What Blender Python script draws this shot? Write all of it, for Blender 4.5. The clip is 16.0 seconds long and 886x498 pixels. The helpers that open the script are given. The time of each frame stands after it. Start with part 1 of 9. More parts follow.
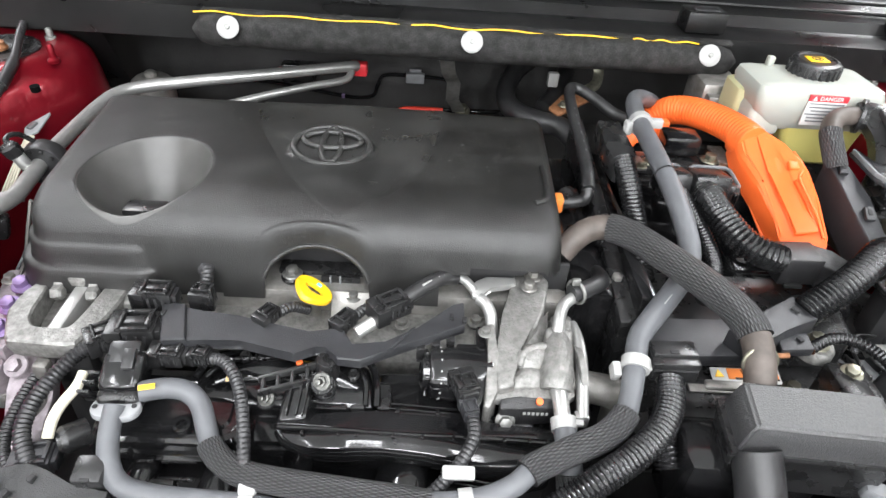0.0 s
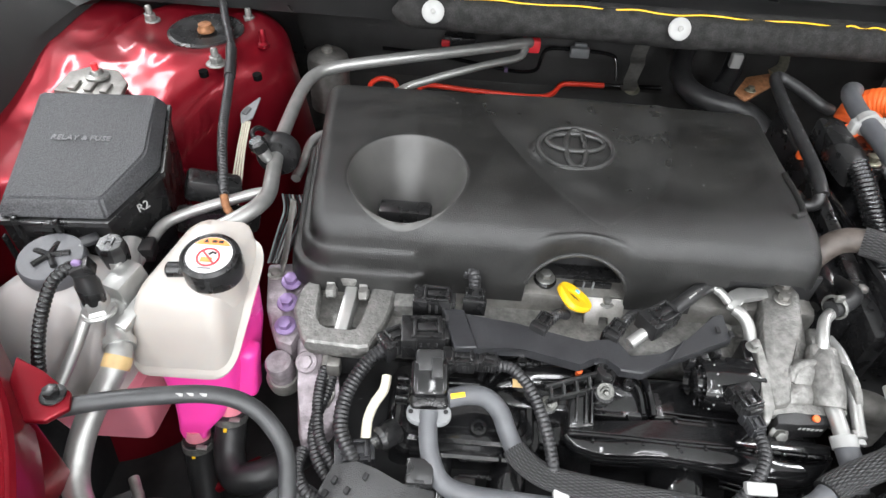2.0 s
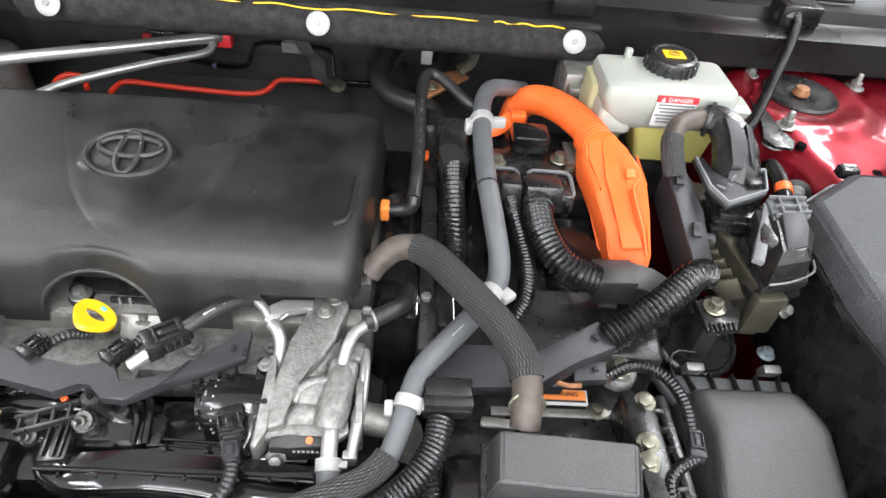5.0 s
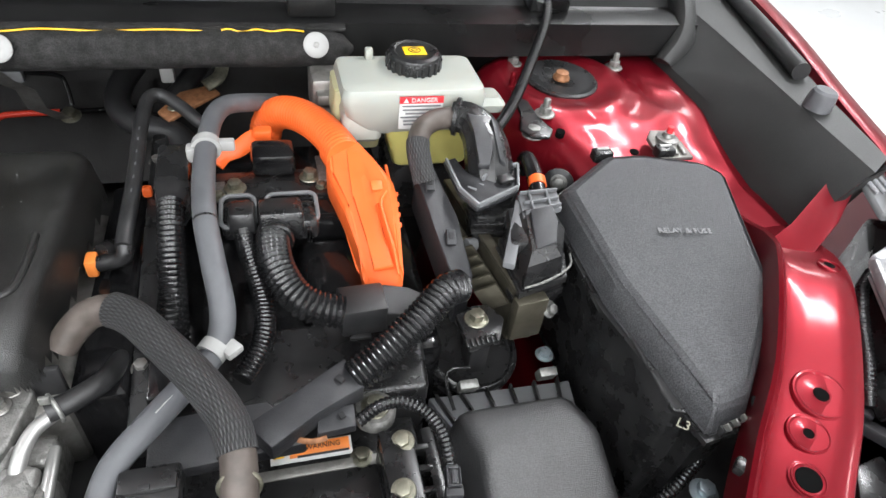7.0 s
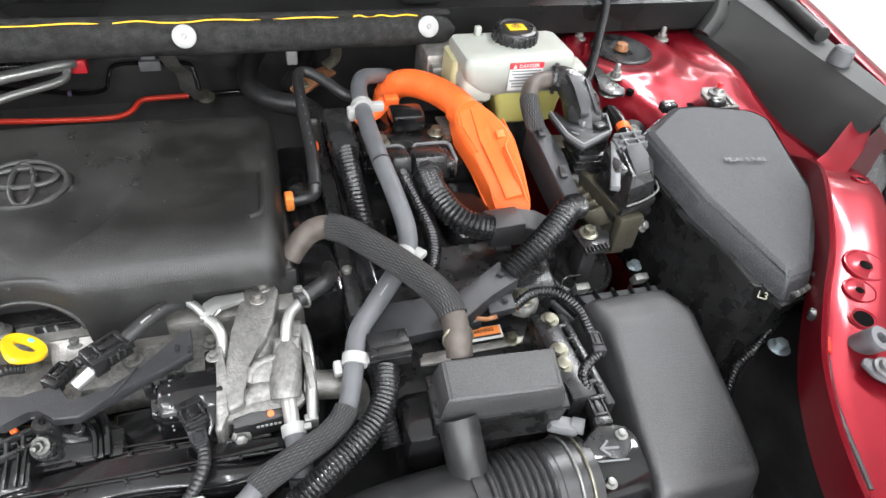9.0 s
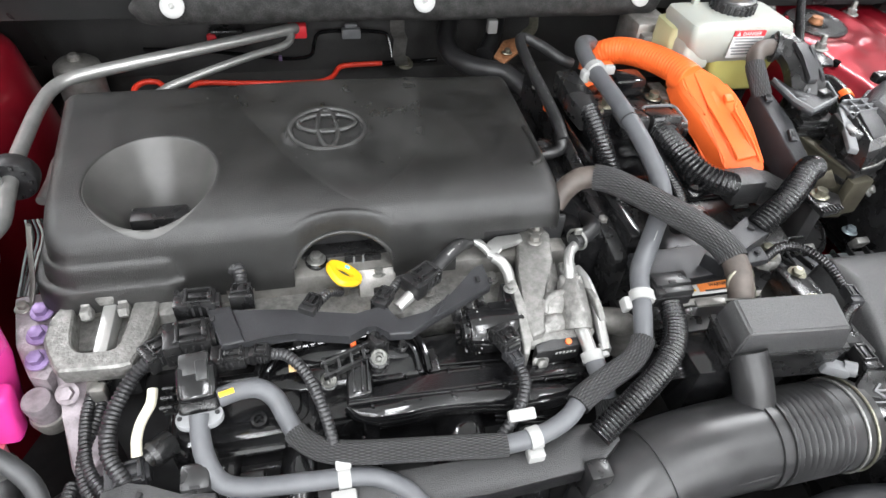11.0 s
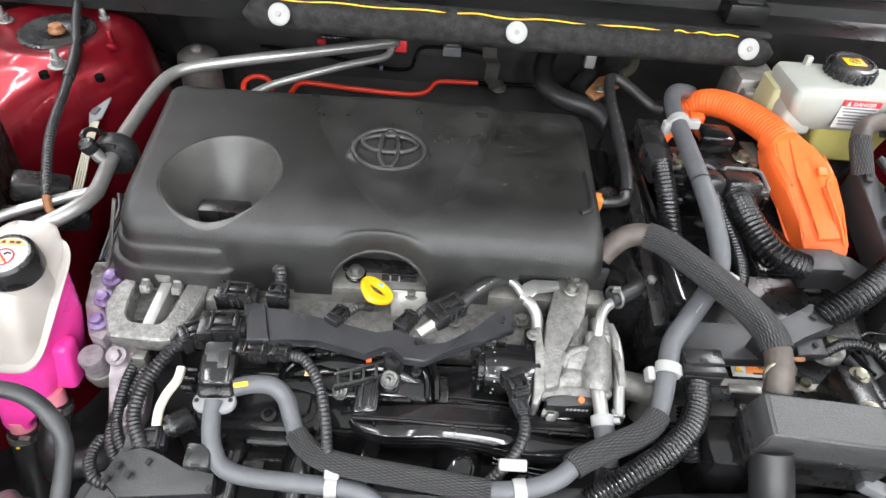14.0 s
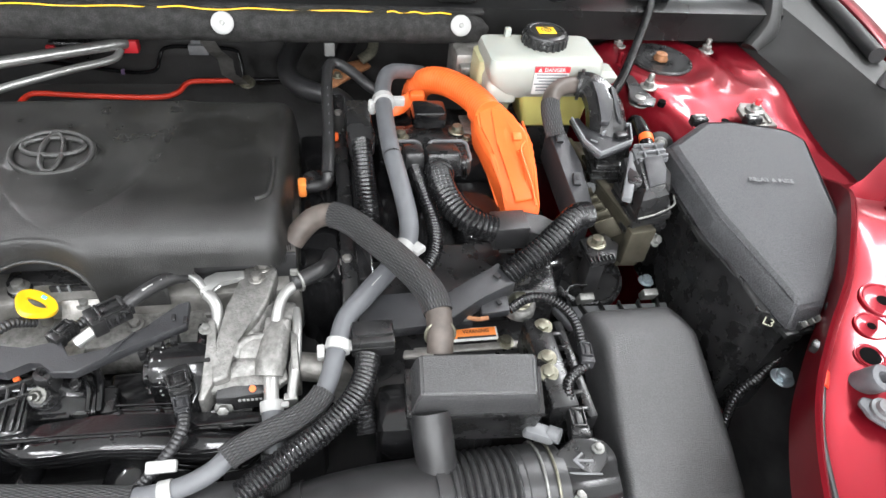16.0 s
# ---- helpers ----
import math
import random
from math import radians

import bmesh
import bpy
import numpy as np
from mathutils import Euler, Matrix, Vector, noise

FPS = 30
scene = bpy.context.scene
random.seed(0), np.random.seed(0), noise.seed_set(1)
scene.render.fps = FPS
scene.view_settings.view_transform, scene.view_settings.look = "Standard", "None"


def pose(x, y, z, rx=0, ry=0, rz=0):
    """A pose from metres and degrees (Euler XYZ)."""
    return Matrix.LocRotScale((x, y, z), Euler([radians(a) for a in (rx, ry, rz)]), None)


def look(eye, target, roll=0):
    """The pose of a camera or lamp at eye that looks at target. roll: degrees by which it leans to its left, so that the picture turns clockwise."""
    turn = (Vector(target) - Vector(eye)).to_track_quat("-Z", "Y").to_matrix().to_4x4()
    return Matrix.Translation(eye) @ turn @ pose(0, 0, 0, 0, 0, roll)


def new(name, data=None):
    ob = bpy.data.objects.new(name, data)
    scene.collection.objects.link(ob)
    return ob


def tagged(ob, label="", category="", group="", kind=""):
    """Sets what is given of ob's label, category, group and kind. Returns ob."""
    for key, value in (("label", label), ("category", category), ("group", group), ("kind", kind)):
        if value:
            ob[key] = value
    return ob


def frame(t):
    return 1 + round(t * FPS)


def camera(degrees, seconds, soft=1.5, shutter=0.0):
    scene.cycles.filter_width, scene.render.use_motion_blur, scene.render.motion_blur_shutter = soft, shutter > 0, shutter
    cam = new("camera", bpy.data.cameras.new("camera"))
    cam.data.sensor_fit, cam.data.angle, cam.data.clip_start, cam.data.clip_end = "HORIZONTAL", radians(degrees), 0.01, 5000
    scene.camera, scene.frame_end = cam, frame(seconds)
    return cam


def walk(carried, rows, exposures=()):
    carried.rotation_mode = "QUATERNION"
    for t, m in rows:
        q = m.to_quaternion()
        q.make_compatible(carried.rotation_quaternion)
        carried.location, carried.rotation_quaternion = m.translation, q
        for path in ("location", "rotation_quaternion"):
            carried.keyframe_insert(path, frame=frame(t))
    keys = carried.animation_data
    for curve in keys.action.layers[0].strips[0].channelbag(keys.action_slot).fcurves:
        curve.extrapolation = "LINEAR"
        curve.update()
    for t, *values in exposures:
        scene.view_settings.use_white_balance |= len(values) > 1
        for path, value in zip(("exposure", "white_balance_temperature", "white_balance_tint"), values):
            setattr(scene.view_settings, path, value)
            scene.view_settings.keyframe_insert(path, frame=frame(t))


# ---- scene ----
cam = camera(71.3, 16.0)
PATH = [
    (0, (-0.014, 0.088, 1.315), (0.055, 1.694, 0.125), 4.4),
    (0.5, (-0.098, 0.107, 1.32), (-0.043, 1.612, 0.004), 3.9),
    (1, (-0.165, 0.121, 1.336), (-0.119, 1.601, -0.008), 3.8),
    (1.5, (-0.236, 0.122, 1.358), (-0.217, 1.598, 0.008), 3.6),
    (2, (-0.253, 0.113, 1.369), (-0.268, 1.586, 0.016), 4.0),
    (2.5, (-0.25, 0.101, 1.369), (-0.293, 1.568, 0.011), 4.1),
    (3, (-0.21, 0.099, 1.374), (-0.253, 1.563, 0.011), 4.2),
    (3.5, (-0.143, 0.101, 1.386), (-0.16, 1.566, 0.025), 4.8),
    (4, (-0.044, 0.117, 1.396), (-0.024, 1.579, 0.031), 5.6),
    (4.5, (0.07, 0.142, 1.387), (0.142, 1.6, 0.021), 6.6),
    (5, (0.168, 0.167, 1.383), (0.3, 1.627, 0.022), 6.7),
    (5.2, (0.2, 0.184, 1.379), (0.379, 1.64, 0.019), 7.2),
    (7.3, (0.325, 0.224, 1.369), (0.843, 1.634, 0.048), 7.8),
    (7.5, (0.316, 0.202, 1.378), (0.839, 1.614, 0.062), 7.5),
    (8, (0.269, 0.147, 1.397), (0.807, 1.546, 0.073), 7.2),
    (8.2, (0.234, 0.118, 1.404), (0.776, 1.517, 0.082), 7.2),
    (10.3, (-0.041, 0.089, 1.384), (0.455, 1.481, 0.037), 5.2),
    (10.5, (-0.071, 0.09, 1.379), (0.413, 1.485, 0.031), 5.3),
    (11, (-0.148, 0.092, 1.377), (0.261, 1.502, 0.018), 5.4),
    (11.5, (-0.207, 0.091, 1.383), (0.074, 1.525, 0.018), 5.4),
    (12, (-0.225, 0.087, 1.393), (-0.068, 1.534, 0.022), 5.5),
    (12.5, (-0.223, 0.081, 1.396), (-0.134, 1.533, 0.023), 5.5),
    (13, (-0.216, 0.07, 1.403), (-0.167, 1.522, 0.028), 5.5),
    (13.5, (-0.171, 0.085, 1.408), (-0.127, 1.535, 0.032), 5.5),
    (14, (-0.072, 0.098, 1.413), (-0.006, 1.548, 0.037), 5.7),
    (14.5, (0.023, 0.104, 1.407), (0.118, 1.557, 0.036), 6.1),
    (15, (0.106, 0.097, 1.398), (0.254, 1.55, 0.031), 6.5),
    (15.5, (0.16, 0.082, 1.401), (0.404, 1.533, 0.046), 6.6),
    (16, (0.18, 0.075, 1.409), (0.531, 1.513, 0.065), 6.7),
]
walk(cam, [(t, look(eye, target, roll)) for t, eye, target, roll in PATH],
     [(0.0, -0.36), (1.0, -0.38), (1.6, -0.58), (2.0, -0.68), (2.5, -0.73), (3.5, -0.65), (5.0, -0.50), (7.5, -0.76), (8.0, -0.67), (10.5, -0.47), (11.5, -0.55), (12.5, -0.69), (13.5, -0.63), (15.0, -0.49), (16.0, -0.44)])

# ---- world and light ----
world = bpy.data.worlds.new("hall")
scene.world = world
world.use_nodes = True
world.node_tree.nodes["Background"].inputs[0].default_value = (0.9, 0.95, 1.0, 1)
world.node_tree.nodes["Background"].inputs[1].default_value = 0.125
scene.view_settings.exposure = -0.50


def ceiling_lamp(x, y, z, w, d, watts, kelvin=(0.965, 0.98, 1.012)):
    data = bpy.data.lights.new("ceiling_lamp", "AREA")
    data.shape, data.size, data.size_y, data.energy, data.color = "RECTANGLE", w, d, watts, kelvin
    ob = new("ceiling_lamp", data)
    ob.matrix_basis = look((x, y, z), (x, y + 0.001, 0))
    return ob


for lx in (-1.5, 0.0, 1.5):
    for ly in (-2.4, -0.9):
        ceiling_lamp(lx, ly, 3.18, 0.22, 1.25, 45)
for lx, watts in ((-2.1, 98), (2.1, 140)):
    ceiling_lamp(lx, 1.9, 3.18, 0.22, 1.25, watts)
# Two unseen rows ahead, added to brighten the bowl and the front faces.
for lx in (-3.6, -1.2, 1.2, 3.6):
    ceiling_lamp(lx, -6.3, 3.18, 1.25, 0.42, 240)
for lx in (-2.4, -0.8, 0.8, 2.4):
    ceiling_lamp(lx, -4.3, 3.18, 0.22, 1.25, 95)
# Unseen side lamps, added to brighten the floor beyond the fenders.
for lx in (-3.8, 3.8):
    for ly in (-0.5, 3.6):
        ceiling_lamp(lx, ly, 3.18, 0.22, 1.25, 70)


# ---- materials ----
def material(name, base, rough=0.5, metal=0.0, spots=0.0, spot_size=30.0, grain=0.0, grain_size=900.0, coat=0.0,
             wear=0.0, dark=None, ss=0.0, trans=0.0, spec=0.5, emit=0.0, coat_rough=0.06, speck=0.0, smear=0.0):
    """A principled surface with broad stains, fine grain relief and an uneven gloss."""
    m = bpy.data.materials.new(name)
    m.use_nodes = True
    n, k = m.node_tree.nodes, m.node_tree.links
    p = n["Principled BSDF"]
    p.inputs["Base Color"].default_value = (*base, 1)
    p.inputs["Roughness"].default_value = rough
    p.inputs["Metallic"].default_value = metal
    p.inputs["Coat Weight"].default_value = coat
    p.inputs["Coat Roughness"].default_value = coat_rough
    p.inputs["Specular IOR Level"].default_value = spec
    p.inputs["Subsurface Weight"].default_value = ss
    p.inputs["Subsurface Radius"].default_value = (0.02, 0.015, 0.012)
    p.inputs["Transmission Weight"].default_value = trans
    if emit:
        p.inputs["Emission Color"].default_value = (*base, 1)
        p.inputs["Emission Strength"].default_value = emit
    co = n.new("ShaderNodeTexCoord")
    if spots or wear:
        a = n.new("ShaderNodeTexNoise")
        a.inputs["Scale"].default_value, a.inputs["Detail"].default_value, a.inputs["Roughness"].default_value = spot_size, 4, 0.55
        k.new(co.outputs["Object"], a.inputs["Vector"])
        ramp = n.new("ShaderNodeValToRGB")
        ramp.color_ramp.elements[0].position, ramp.color_ramp.elements[1].position = 0.35, 0.7
        second = dark or tuple(min(1.0, c * (1 + spots) + 0.02 * spots) for c in base)
        ramp.color_ramp.elements[0].color, ramp.color_ramp.elements[1].color = (*base, 1), (*second, 1)
        k.new(a.outputs["Fac"], ramp.inputs["Fac"])
        k.new(ramp.outputs["Color"], p.inputs["Base Color"])
        r = n.new("ShaderNodeMapRange")
        r.inputs["From Min"].default_value, r.inputs["From Max"].default_value = 0.3, 0.7
        r.inputs["To Min"].default_value, r.inputs["To Max"].default_value = max(0.02, rough - wear), min(1, rough + wear)
        k.new(a.outputs["Fac"], r.inputs["Value"])
        k.new(r.outputs["Result"], p.inputs["Roughness"])
    def tint(fac, share, low, high):
        """Mixes the present base colour with a lighter or darker one by a noise."""
        mix = n.new("ShaderNodeMix")
        mix.data_type, mix.blend_type = "RGBA", "MULTIPLY"
        mix.inputs["Factor"].default_value = share
        old = p.inputs["Base Color"]
        if old.links:
            k.new(old.links[0].from_socket, mix.inputs["A"])
        else:
            mix.inputs["A"].default_value = (*base, 1)
        band = n.new("ShaderNodeMapRange")
        band.inputs["From Min"].default_value, band.inputs["From Max"].default_value = 0.36, 0.64
        band.inputs["To Min"].default_value, band.inputs["To Max"].default_value = low, high
        k.new(fac, band.inputs["Value"])
        k.new(band.outputs["Result"], mix.inputs["B"])
        k.new(mix.outputs["Result"], p.inputs["Base Color"])

    if smear:
        a = n.new("ShaderNodeTexNoise")
        a.inputs["Scale"].default_value, a.inputs["Detail"].default_value, a.inputs["Distortion"].default_value = 17.0, 4, 0.3
        k.new(co.outputs["Object"], a.inputs["Vector"])
        tint(a.outputs["Fac"], 1.0, 0.6, 0.6 + smear)
    if speck:
        a = n.new("ShaderNodeTexNoise")
        a.inputs["Scale"].default_value, a.inputs["Detail"].default_value = grain_size * 0.8, 1
        k.new(co.outputs["Object"], a.inputs["Vector"])
        tint(a.outputs["Fac"], 1.0, 1 - speck, 1 + speck)
    if grain:
        g = n.new("ShaderNodeTexNoise")
        g.inputs["Scale"].default_value, g.inputs["Detail"].default_value = grain_size, 2
        k.new(co.outputs["Object"], g.inputs["Vector"])
        b = n.new("ShaderNodeBump")
        b.inputs["Strength"].default_value, b.inputs["Distance"].default_value = grain, 0.001
        k.new(g.outputs["Fac"], b.inputs["Height"])
        k.new(b.outputs["Normal"], p.inputs["Normal"])
    return m


def braided(name, base, around=16.0, along=180.0):
    """A woven sleeve: two sets of slanting strands, laid by the hose's own length and girth."""
    m = material(name, base, 0.5)
    n, k = m.node_tree.nodes, m.node_tree.links
    p = n["Principled BSDF"]
    uv = n.new("ShaderNodeUVMap")
    sep = n.new("ShaderNodeSeparateXYZ")
    k.new(uv.outputs["UV"], sep.inputs["Vector"])

    def calc(op, a, b=None):
        node = n.new("ShaderNodeMath")
        node.operation = op
        for i, v in enumerate((a, b)):
            if v is None:
                continue
            if isinstance(v, (int, float)):
                node.inputs[i].default_value = v
            else:
                k.new(v, node.inputs[i])
        return node.outputs[0]

    u, v = calc("MULTIPLY", sep.outputs["X"], around), calc("MULTIPLY", sep.outputs["Y"], along)
    one = calc("ABSOLUTE", calc("SINE", calc("MULTIPLY", calc("ADD", u, v), math.pi)))
    two = calc("ABSOLUTE", calc("SINE", calc("MULTIPLY", calc("SUBTRACT", u, v), math.pi)))
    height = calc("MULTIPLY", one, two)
    bump = n.new("ShaderNodeBump")
    bump.inputs["Strength"].default_value, bump.inputs["Distance"].default_value = 1.0, 0.0014
    k.new(height, bump.inputs["Height"])
    k.new(bump.outputs["Normal"], p.inputs["Normal"])
    # The gaps' shade is put into the colour: low weave dark, high strands pale.
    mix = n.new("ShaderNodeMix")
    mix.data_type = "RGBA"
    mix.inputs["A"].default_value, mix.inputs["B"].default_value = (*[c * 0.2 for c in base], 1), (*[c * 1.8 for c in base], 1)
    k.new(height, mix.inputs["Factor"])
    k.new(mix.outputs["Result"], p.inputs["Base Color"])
    return m


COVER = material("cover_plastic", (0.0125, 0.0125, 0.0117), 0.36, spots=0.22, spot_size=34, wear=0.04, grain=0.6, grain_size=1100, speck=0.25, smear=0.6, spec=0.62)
# Cover plastic painted much paler: the bowl's bright reflections are in the colour.
BOWL = material("bowl_plastic_with_sheen", (0.056, 0.055, 0.052), 0.34, spots=0.3, spot_size=26, wear=0.03, grain=0.06, grain_size=1100)
# Paler than the cover: its shifting sheen is put into the colour, beside dust.
SHIELD_FINISH = material("cover_plastic_with_sheen", (0.0240, 0.0240, 0.0230), 0.30, spots=0.25, spot_size=22, wear=0.04, grain=0.3, grain_size=1100, smear=0.55)
BLACK = material("black_plastic", (0.0105, 0.0105, 0.0108), 0.28, spots=0.35, spot_size=40, wear=0.05, grain=0.12)
GLOSS = material("black_gloss_plastic", (0.0042, 0.0042, 0.0046), 0.12, spots=0.4, spot_size=25, wear=0.03, grain=0.04, grain_size=300)
SATIN = material("charcoal_plastic", (0.019, 0.0195, 0.0215), 0.40, spots=0.3, spot_size=30, wear=0.05, grain=0.4, grain_size=1100, speck=0.15)
LID = material("grained_lid_plastic", (0.047, 0.048, 0.051), 0.42, spots=0.2, spot_size=60, wear=0.05, grain=1.0, grain_size=850, speck=0.45)
AIRLID = material("grained_filter_lid_plastic", (0.026, 0.026, 0.0268), 0.42, spots=0.15, spot_size=60, wear=0.04, grain=0.7, grain_size=850, speck=0.35, spec=0.95)
RUBBER = material("black_rubber", (0.014, 0.014, 0.0145), 0.40, spots=0.4, spot_size=45, wear=0.05, grain=0.1)
RUBBERG = material("grey_black_rubber", (0.028, 0.029, 0.030), 0.42, spots=0.5, spot_size=35, wear=0.06, grain=0.1)
HOSE = material("grey_hose_rubber", (0.085, 0.088, 0.094), 0.5, spots=0.25, spot_size=35, wear=0.05, grain=0.1)
CONDUIT = material("corrugated_conduit", (0.0065, 0.0065, 0.007), 0.17, spots=0.4, spot_size=60, wear=0.08)
GREYCONDUIT = material("dusty_corrugated_conduit", (0.019, 0.019, 0.020), 0.34, spots=0.4, spot_size=60, wear=0.08)
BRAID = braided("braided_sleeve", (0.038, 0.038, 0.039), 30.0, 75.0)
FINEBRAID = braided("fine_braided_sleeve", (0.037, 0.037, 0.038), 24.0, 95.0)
COPPER = material("brown_rubber_end", (0.056, 0.045, 0.038), 0.55, spots=0.7, spot_size=50, wear=0.1)
FELT = material("cowl_felt", (0.0110, 0.0106, 0.0102), 0.85, spots=0.7, spot_size=60, grain=0.6, grain_size=700, speck=0.25, spec=0.3)
CAST = material("cast_aluminium", (0.26, 0.256, 0.243), 0.50, 0.55, spots=-0.4, spot_size=140, wear=0.12, grain=0.9, grain_size=330)
PINKCAST = material("pink_tinted_cast", (0.33, 0.29, 0.31), 0.5, 0.5, spots=-0.35, spot_size=90, wear=0.12, grain=0.7, grain_size=330)
ALLOY = material("drawn_aluminium", (0.47, 0.47, 0.455), 0.36, 0.7, spots=-0.15, spot_size=60, wear=0.08, grain=0.05)
DULL = material("dull_aluminium", (0.34, 0.33, 0.31), 0.5, 0.8, spots=-0.4, spot_size=50, wear=0.1, grain=0.4, grain_size=500)
ZINC = material("zinc_steel", (0.30, 0.30, 0.285), 0.50, 0.8, spots=-0.3, spot_size=200, wear=0.1)
OLDZINC = material("tarnished_zinc", (0.15, 0.15, 0.14), 0.42, 0.8, spots=-0.4, spot_size=300, wear=0.1)
YZINC = material("yellow_zinc", (0.29, 0.28, 0.22), 0.40, 0.85, spots=-0.3, spot_size=200, wear=0.1)
PURPLE = material("purple_bolt", (0.20, 0.14, 0.27), 0.45, 0.5, spots=0.4, spot_size=120, wear=0.1)
RUST = material("rusty_steel", (0.33, 0.15, 0.07), 0.6, 0.4, spots=-0.4, spot_size=150, wear=0.1)
RED = material("red_body_paint", (0.172, 0.0050, 0.0115), 0.33, 0.55, spots=0.10, spot_size=12, wear=0.03, coat=0.26, coat_rough=0.10, spec=0.12)
ORANGE = material("orange_plastic", (0.86, 0.135, 0.024), 0.45, spots=0.12, spot_size=25, wear=0.06, grain=0.15)
ORANGE_LABEL = material("orange_label", (0.86, 0.25, 0.05), 0.4, spots=0.1)
YELLOW = material("yellow_plastic", (0.90, 0.53, 0.015), 0.35, spots=0.1, spot_size=60, wear=0.05)
NYLON = material("white_nylon", (0.36, 0.36, 0.35), 0.45, spots=-0.12, spot_size=60, wear=0.05)
CREAM = material("cream_plastic", (0.66, 0.62, 0.50), 0.45, spots=-0.15, spot_size=60, wear=0.05)
CAPGREY = material("cap_grey_plastic", (0.085, 0.086, 0.092), 0.45, spots=0.3, spot_size=60, wear=0.06, grain=0.3)
TANK = material("milky_tank_plastic", (0.46, 0.425, 0.392), 0.32, spots=-0.08, spot_size=12, wear=0.05, ss=0.5)
PINK = material("pink_coolant_tank", (0.84, 0.055, 0.36), 0.3, spots=0.1, spot_size=10, wear=0.05, ss=0.35)
ROSE = material("rose_tank_plastic", (0.72, 0.24, 0.30), 0.35, spots=0.2, spot_size=10, wear=0.05, ss=0.4)
MILK = material("grey_milky_plastic", (0.52, 0.49, 0.475), 0.4, spots=-0.1, spot_size=14, wear=0.05, ss=0.3)
BRAKE = material("brake_reservoir_plastic", (0.37, 0.383, 0.345), 0.35, spots=-0.06, spot_size=15, wear=0.05, ss=0.4)
PALEFLUID = material("pale_brake_fluid_plastic", (0.47, 0.46, 0.27), 0.35, spots=-0.1, spot_size=15, wear=0.05, ss=0.3)
BLUEZINC = material("bluish_zinc", (0.36, 0.42, 0.45), 0.36, 0.7, spots=-0.2, spot_size=150, wear=0.1)
FLUID = material("brake_fluid_plastic", (0.50, 0.46, 0.15), 0.35, spots=-0.1, spot_size=15, wear=0.05, ss=0.3)
GREY = material("grey_clip_plastic", (0.16, 0.165, 0.17), 0.45, spots=0.2, spot_size=40, wear=0.05, grain=0.1)
RESON = material("fine_grained_plastic", (0.013, 0.013, 0.0135), 0.33, spots=0.3, spot_size=20, wear=0.04, grain=0.5, grain_size=1000, speck=0.15)
PALE = material("pale_grey_plastic", (0.115, 0.118, 0.122), 0.42, spots=0.2, spot_size=30, wear=0.05, grain=0.1)
FLANGE = material("light_grey_plastic", (0.24, 0.245, 0.25), 0.42, spots=0.15, spot_size=40, wear=0.05)
# Black discs on uncut metal: the shade inside the holes is painted.
PIT = material("painted_hole_shade", (0.003, 0.003, 0.003), 0.9, spec=0.05)
LINER = material("liner_plastic", (0.017, 0.0175, 0.017), 0.52, spots=0.3, spot_size=10, wear=0.05, grain=0.3, speck=0.1)
BRONZE = material("olive_heat_sink", (0.105, 0.096, 0.072), 0.45, 0.6, spots=-0.3, spot_size=40, wear=0.1)
# Near-black underbody fill; also painted shade for slots, grooves and hollows.
DARK = material("dark_fill_and_slot_shade", (0.015, 0.015, 0.0155), 0.7, spots=0.6, spot_size=15, spec=0.25)
WALLDARK = material("firewall_pad", (0.019, 0.0185, 0.018), 0.8, spots=0.6, spot_size=8, grain=0.5, grain_size=300)
LENS = material("headlamp_shell", (0.31, 0.315, 0.325), 0.24, spots=-0.2, spot_size=20, wear=0.08)
COWLP = material("cowl_plastic", (0.0065, 0.0065, 0.0065), 0.30, spots=0.3, spot_size=9, wear=0.05, grain=0.1, spec=0.28)
DUCT = material("moulded_duct_rubber", (0.021, 0.021, 0.0215), 0.33, spots=0.3, spot_size=30, wear=0.05, grain=0.1)
SHEET = material("pale_grey_sheet", (0.27, 0.275, 0.28), 0.5, spots=-0.1, spot_size=12, wear=0.05)
TEXT = material("pale_print", (0.34, 0.34, 0.33), 0.6)
EMBOSS = material("embossed_print", (0.17, 0.17, 0.175), 0.5)
PRINT = material("black_print", (0.02, 0.02, 0.02), 0.6)
REDPRINT = material("red_print", (0.70, 0.03, 0.04), 0.5)
WHITE = material("white_label", (0.62, 0.62, 0.605), 0.45)
TAPE = material("tan_tape", (0.62, 0.43, 0.20), 0.5, spots=-0.2, spot_size=80)
BLUEDOT = material("pale_blue_mark", (0.15, 0.45, 0.70), 0.5)
REDTUBE = material("red_wire_sleeve", (0.75, 0.045, 0.02), 0.4)
FLOORM = material("pale_floor", (0.74, 0.75, 0.75), 0.35, spots=-0.06, spot_size=1.5, wear=0.1)
WALLM = material("white_hall_wall", (0.80, 0.80, 0.79), 0.7, spots=-0.04, spot_size=0.8)


# ---- mesh helpers ----
def join(bm, other):
    me = bpy.data.meshes.new("tmp")
    other.to_mesh(me)
    other.free()
    bm.from_mesh(me)
    bpy.data.meshes.remove(me)
    return bm


def finish(name, bm, mat, angle=35):
    bmesh.ops.recalc_face_normals(bm, faces=bm.faces)
    me = bpy.data.meshes.new(name)
    bm.to_mesh(me)
    bm.free()
    me.materials.append(mat)
    me.shade_smooth()
    me.set_sharp_from_angle(angle=radians(angle))
    return me


def thing(name, at, label, category, group="", kind=""):
    ob = new(name)
    ob.empty_display_size = 0.02
    ob.matrix_basis = Matrix.Translation(at)
    return tagged(ob, label, category, group, kind)


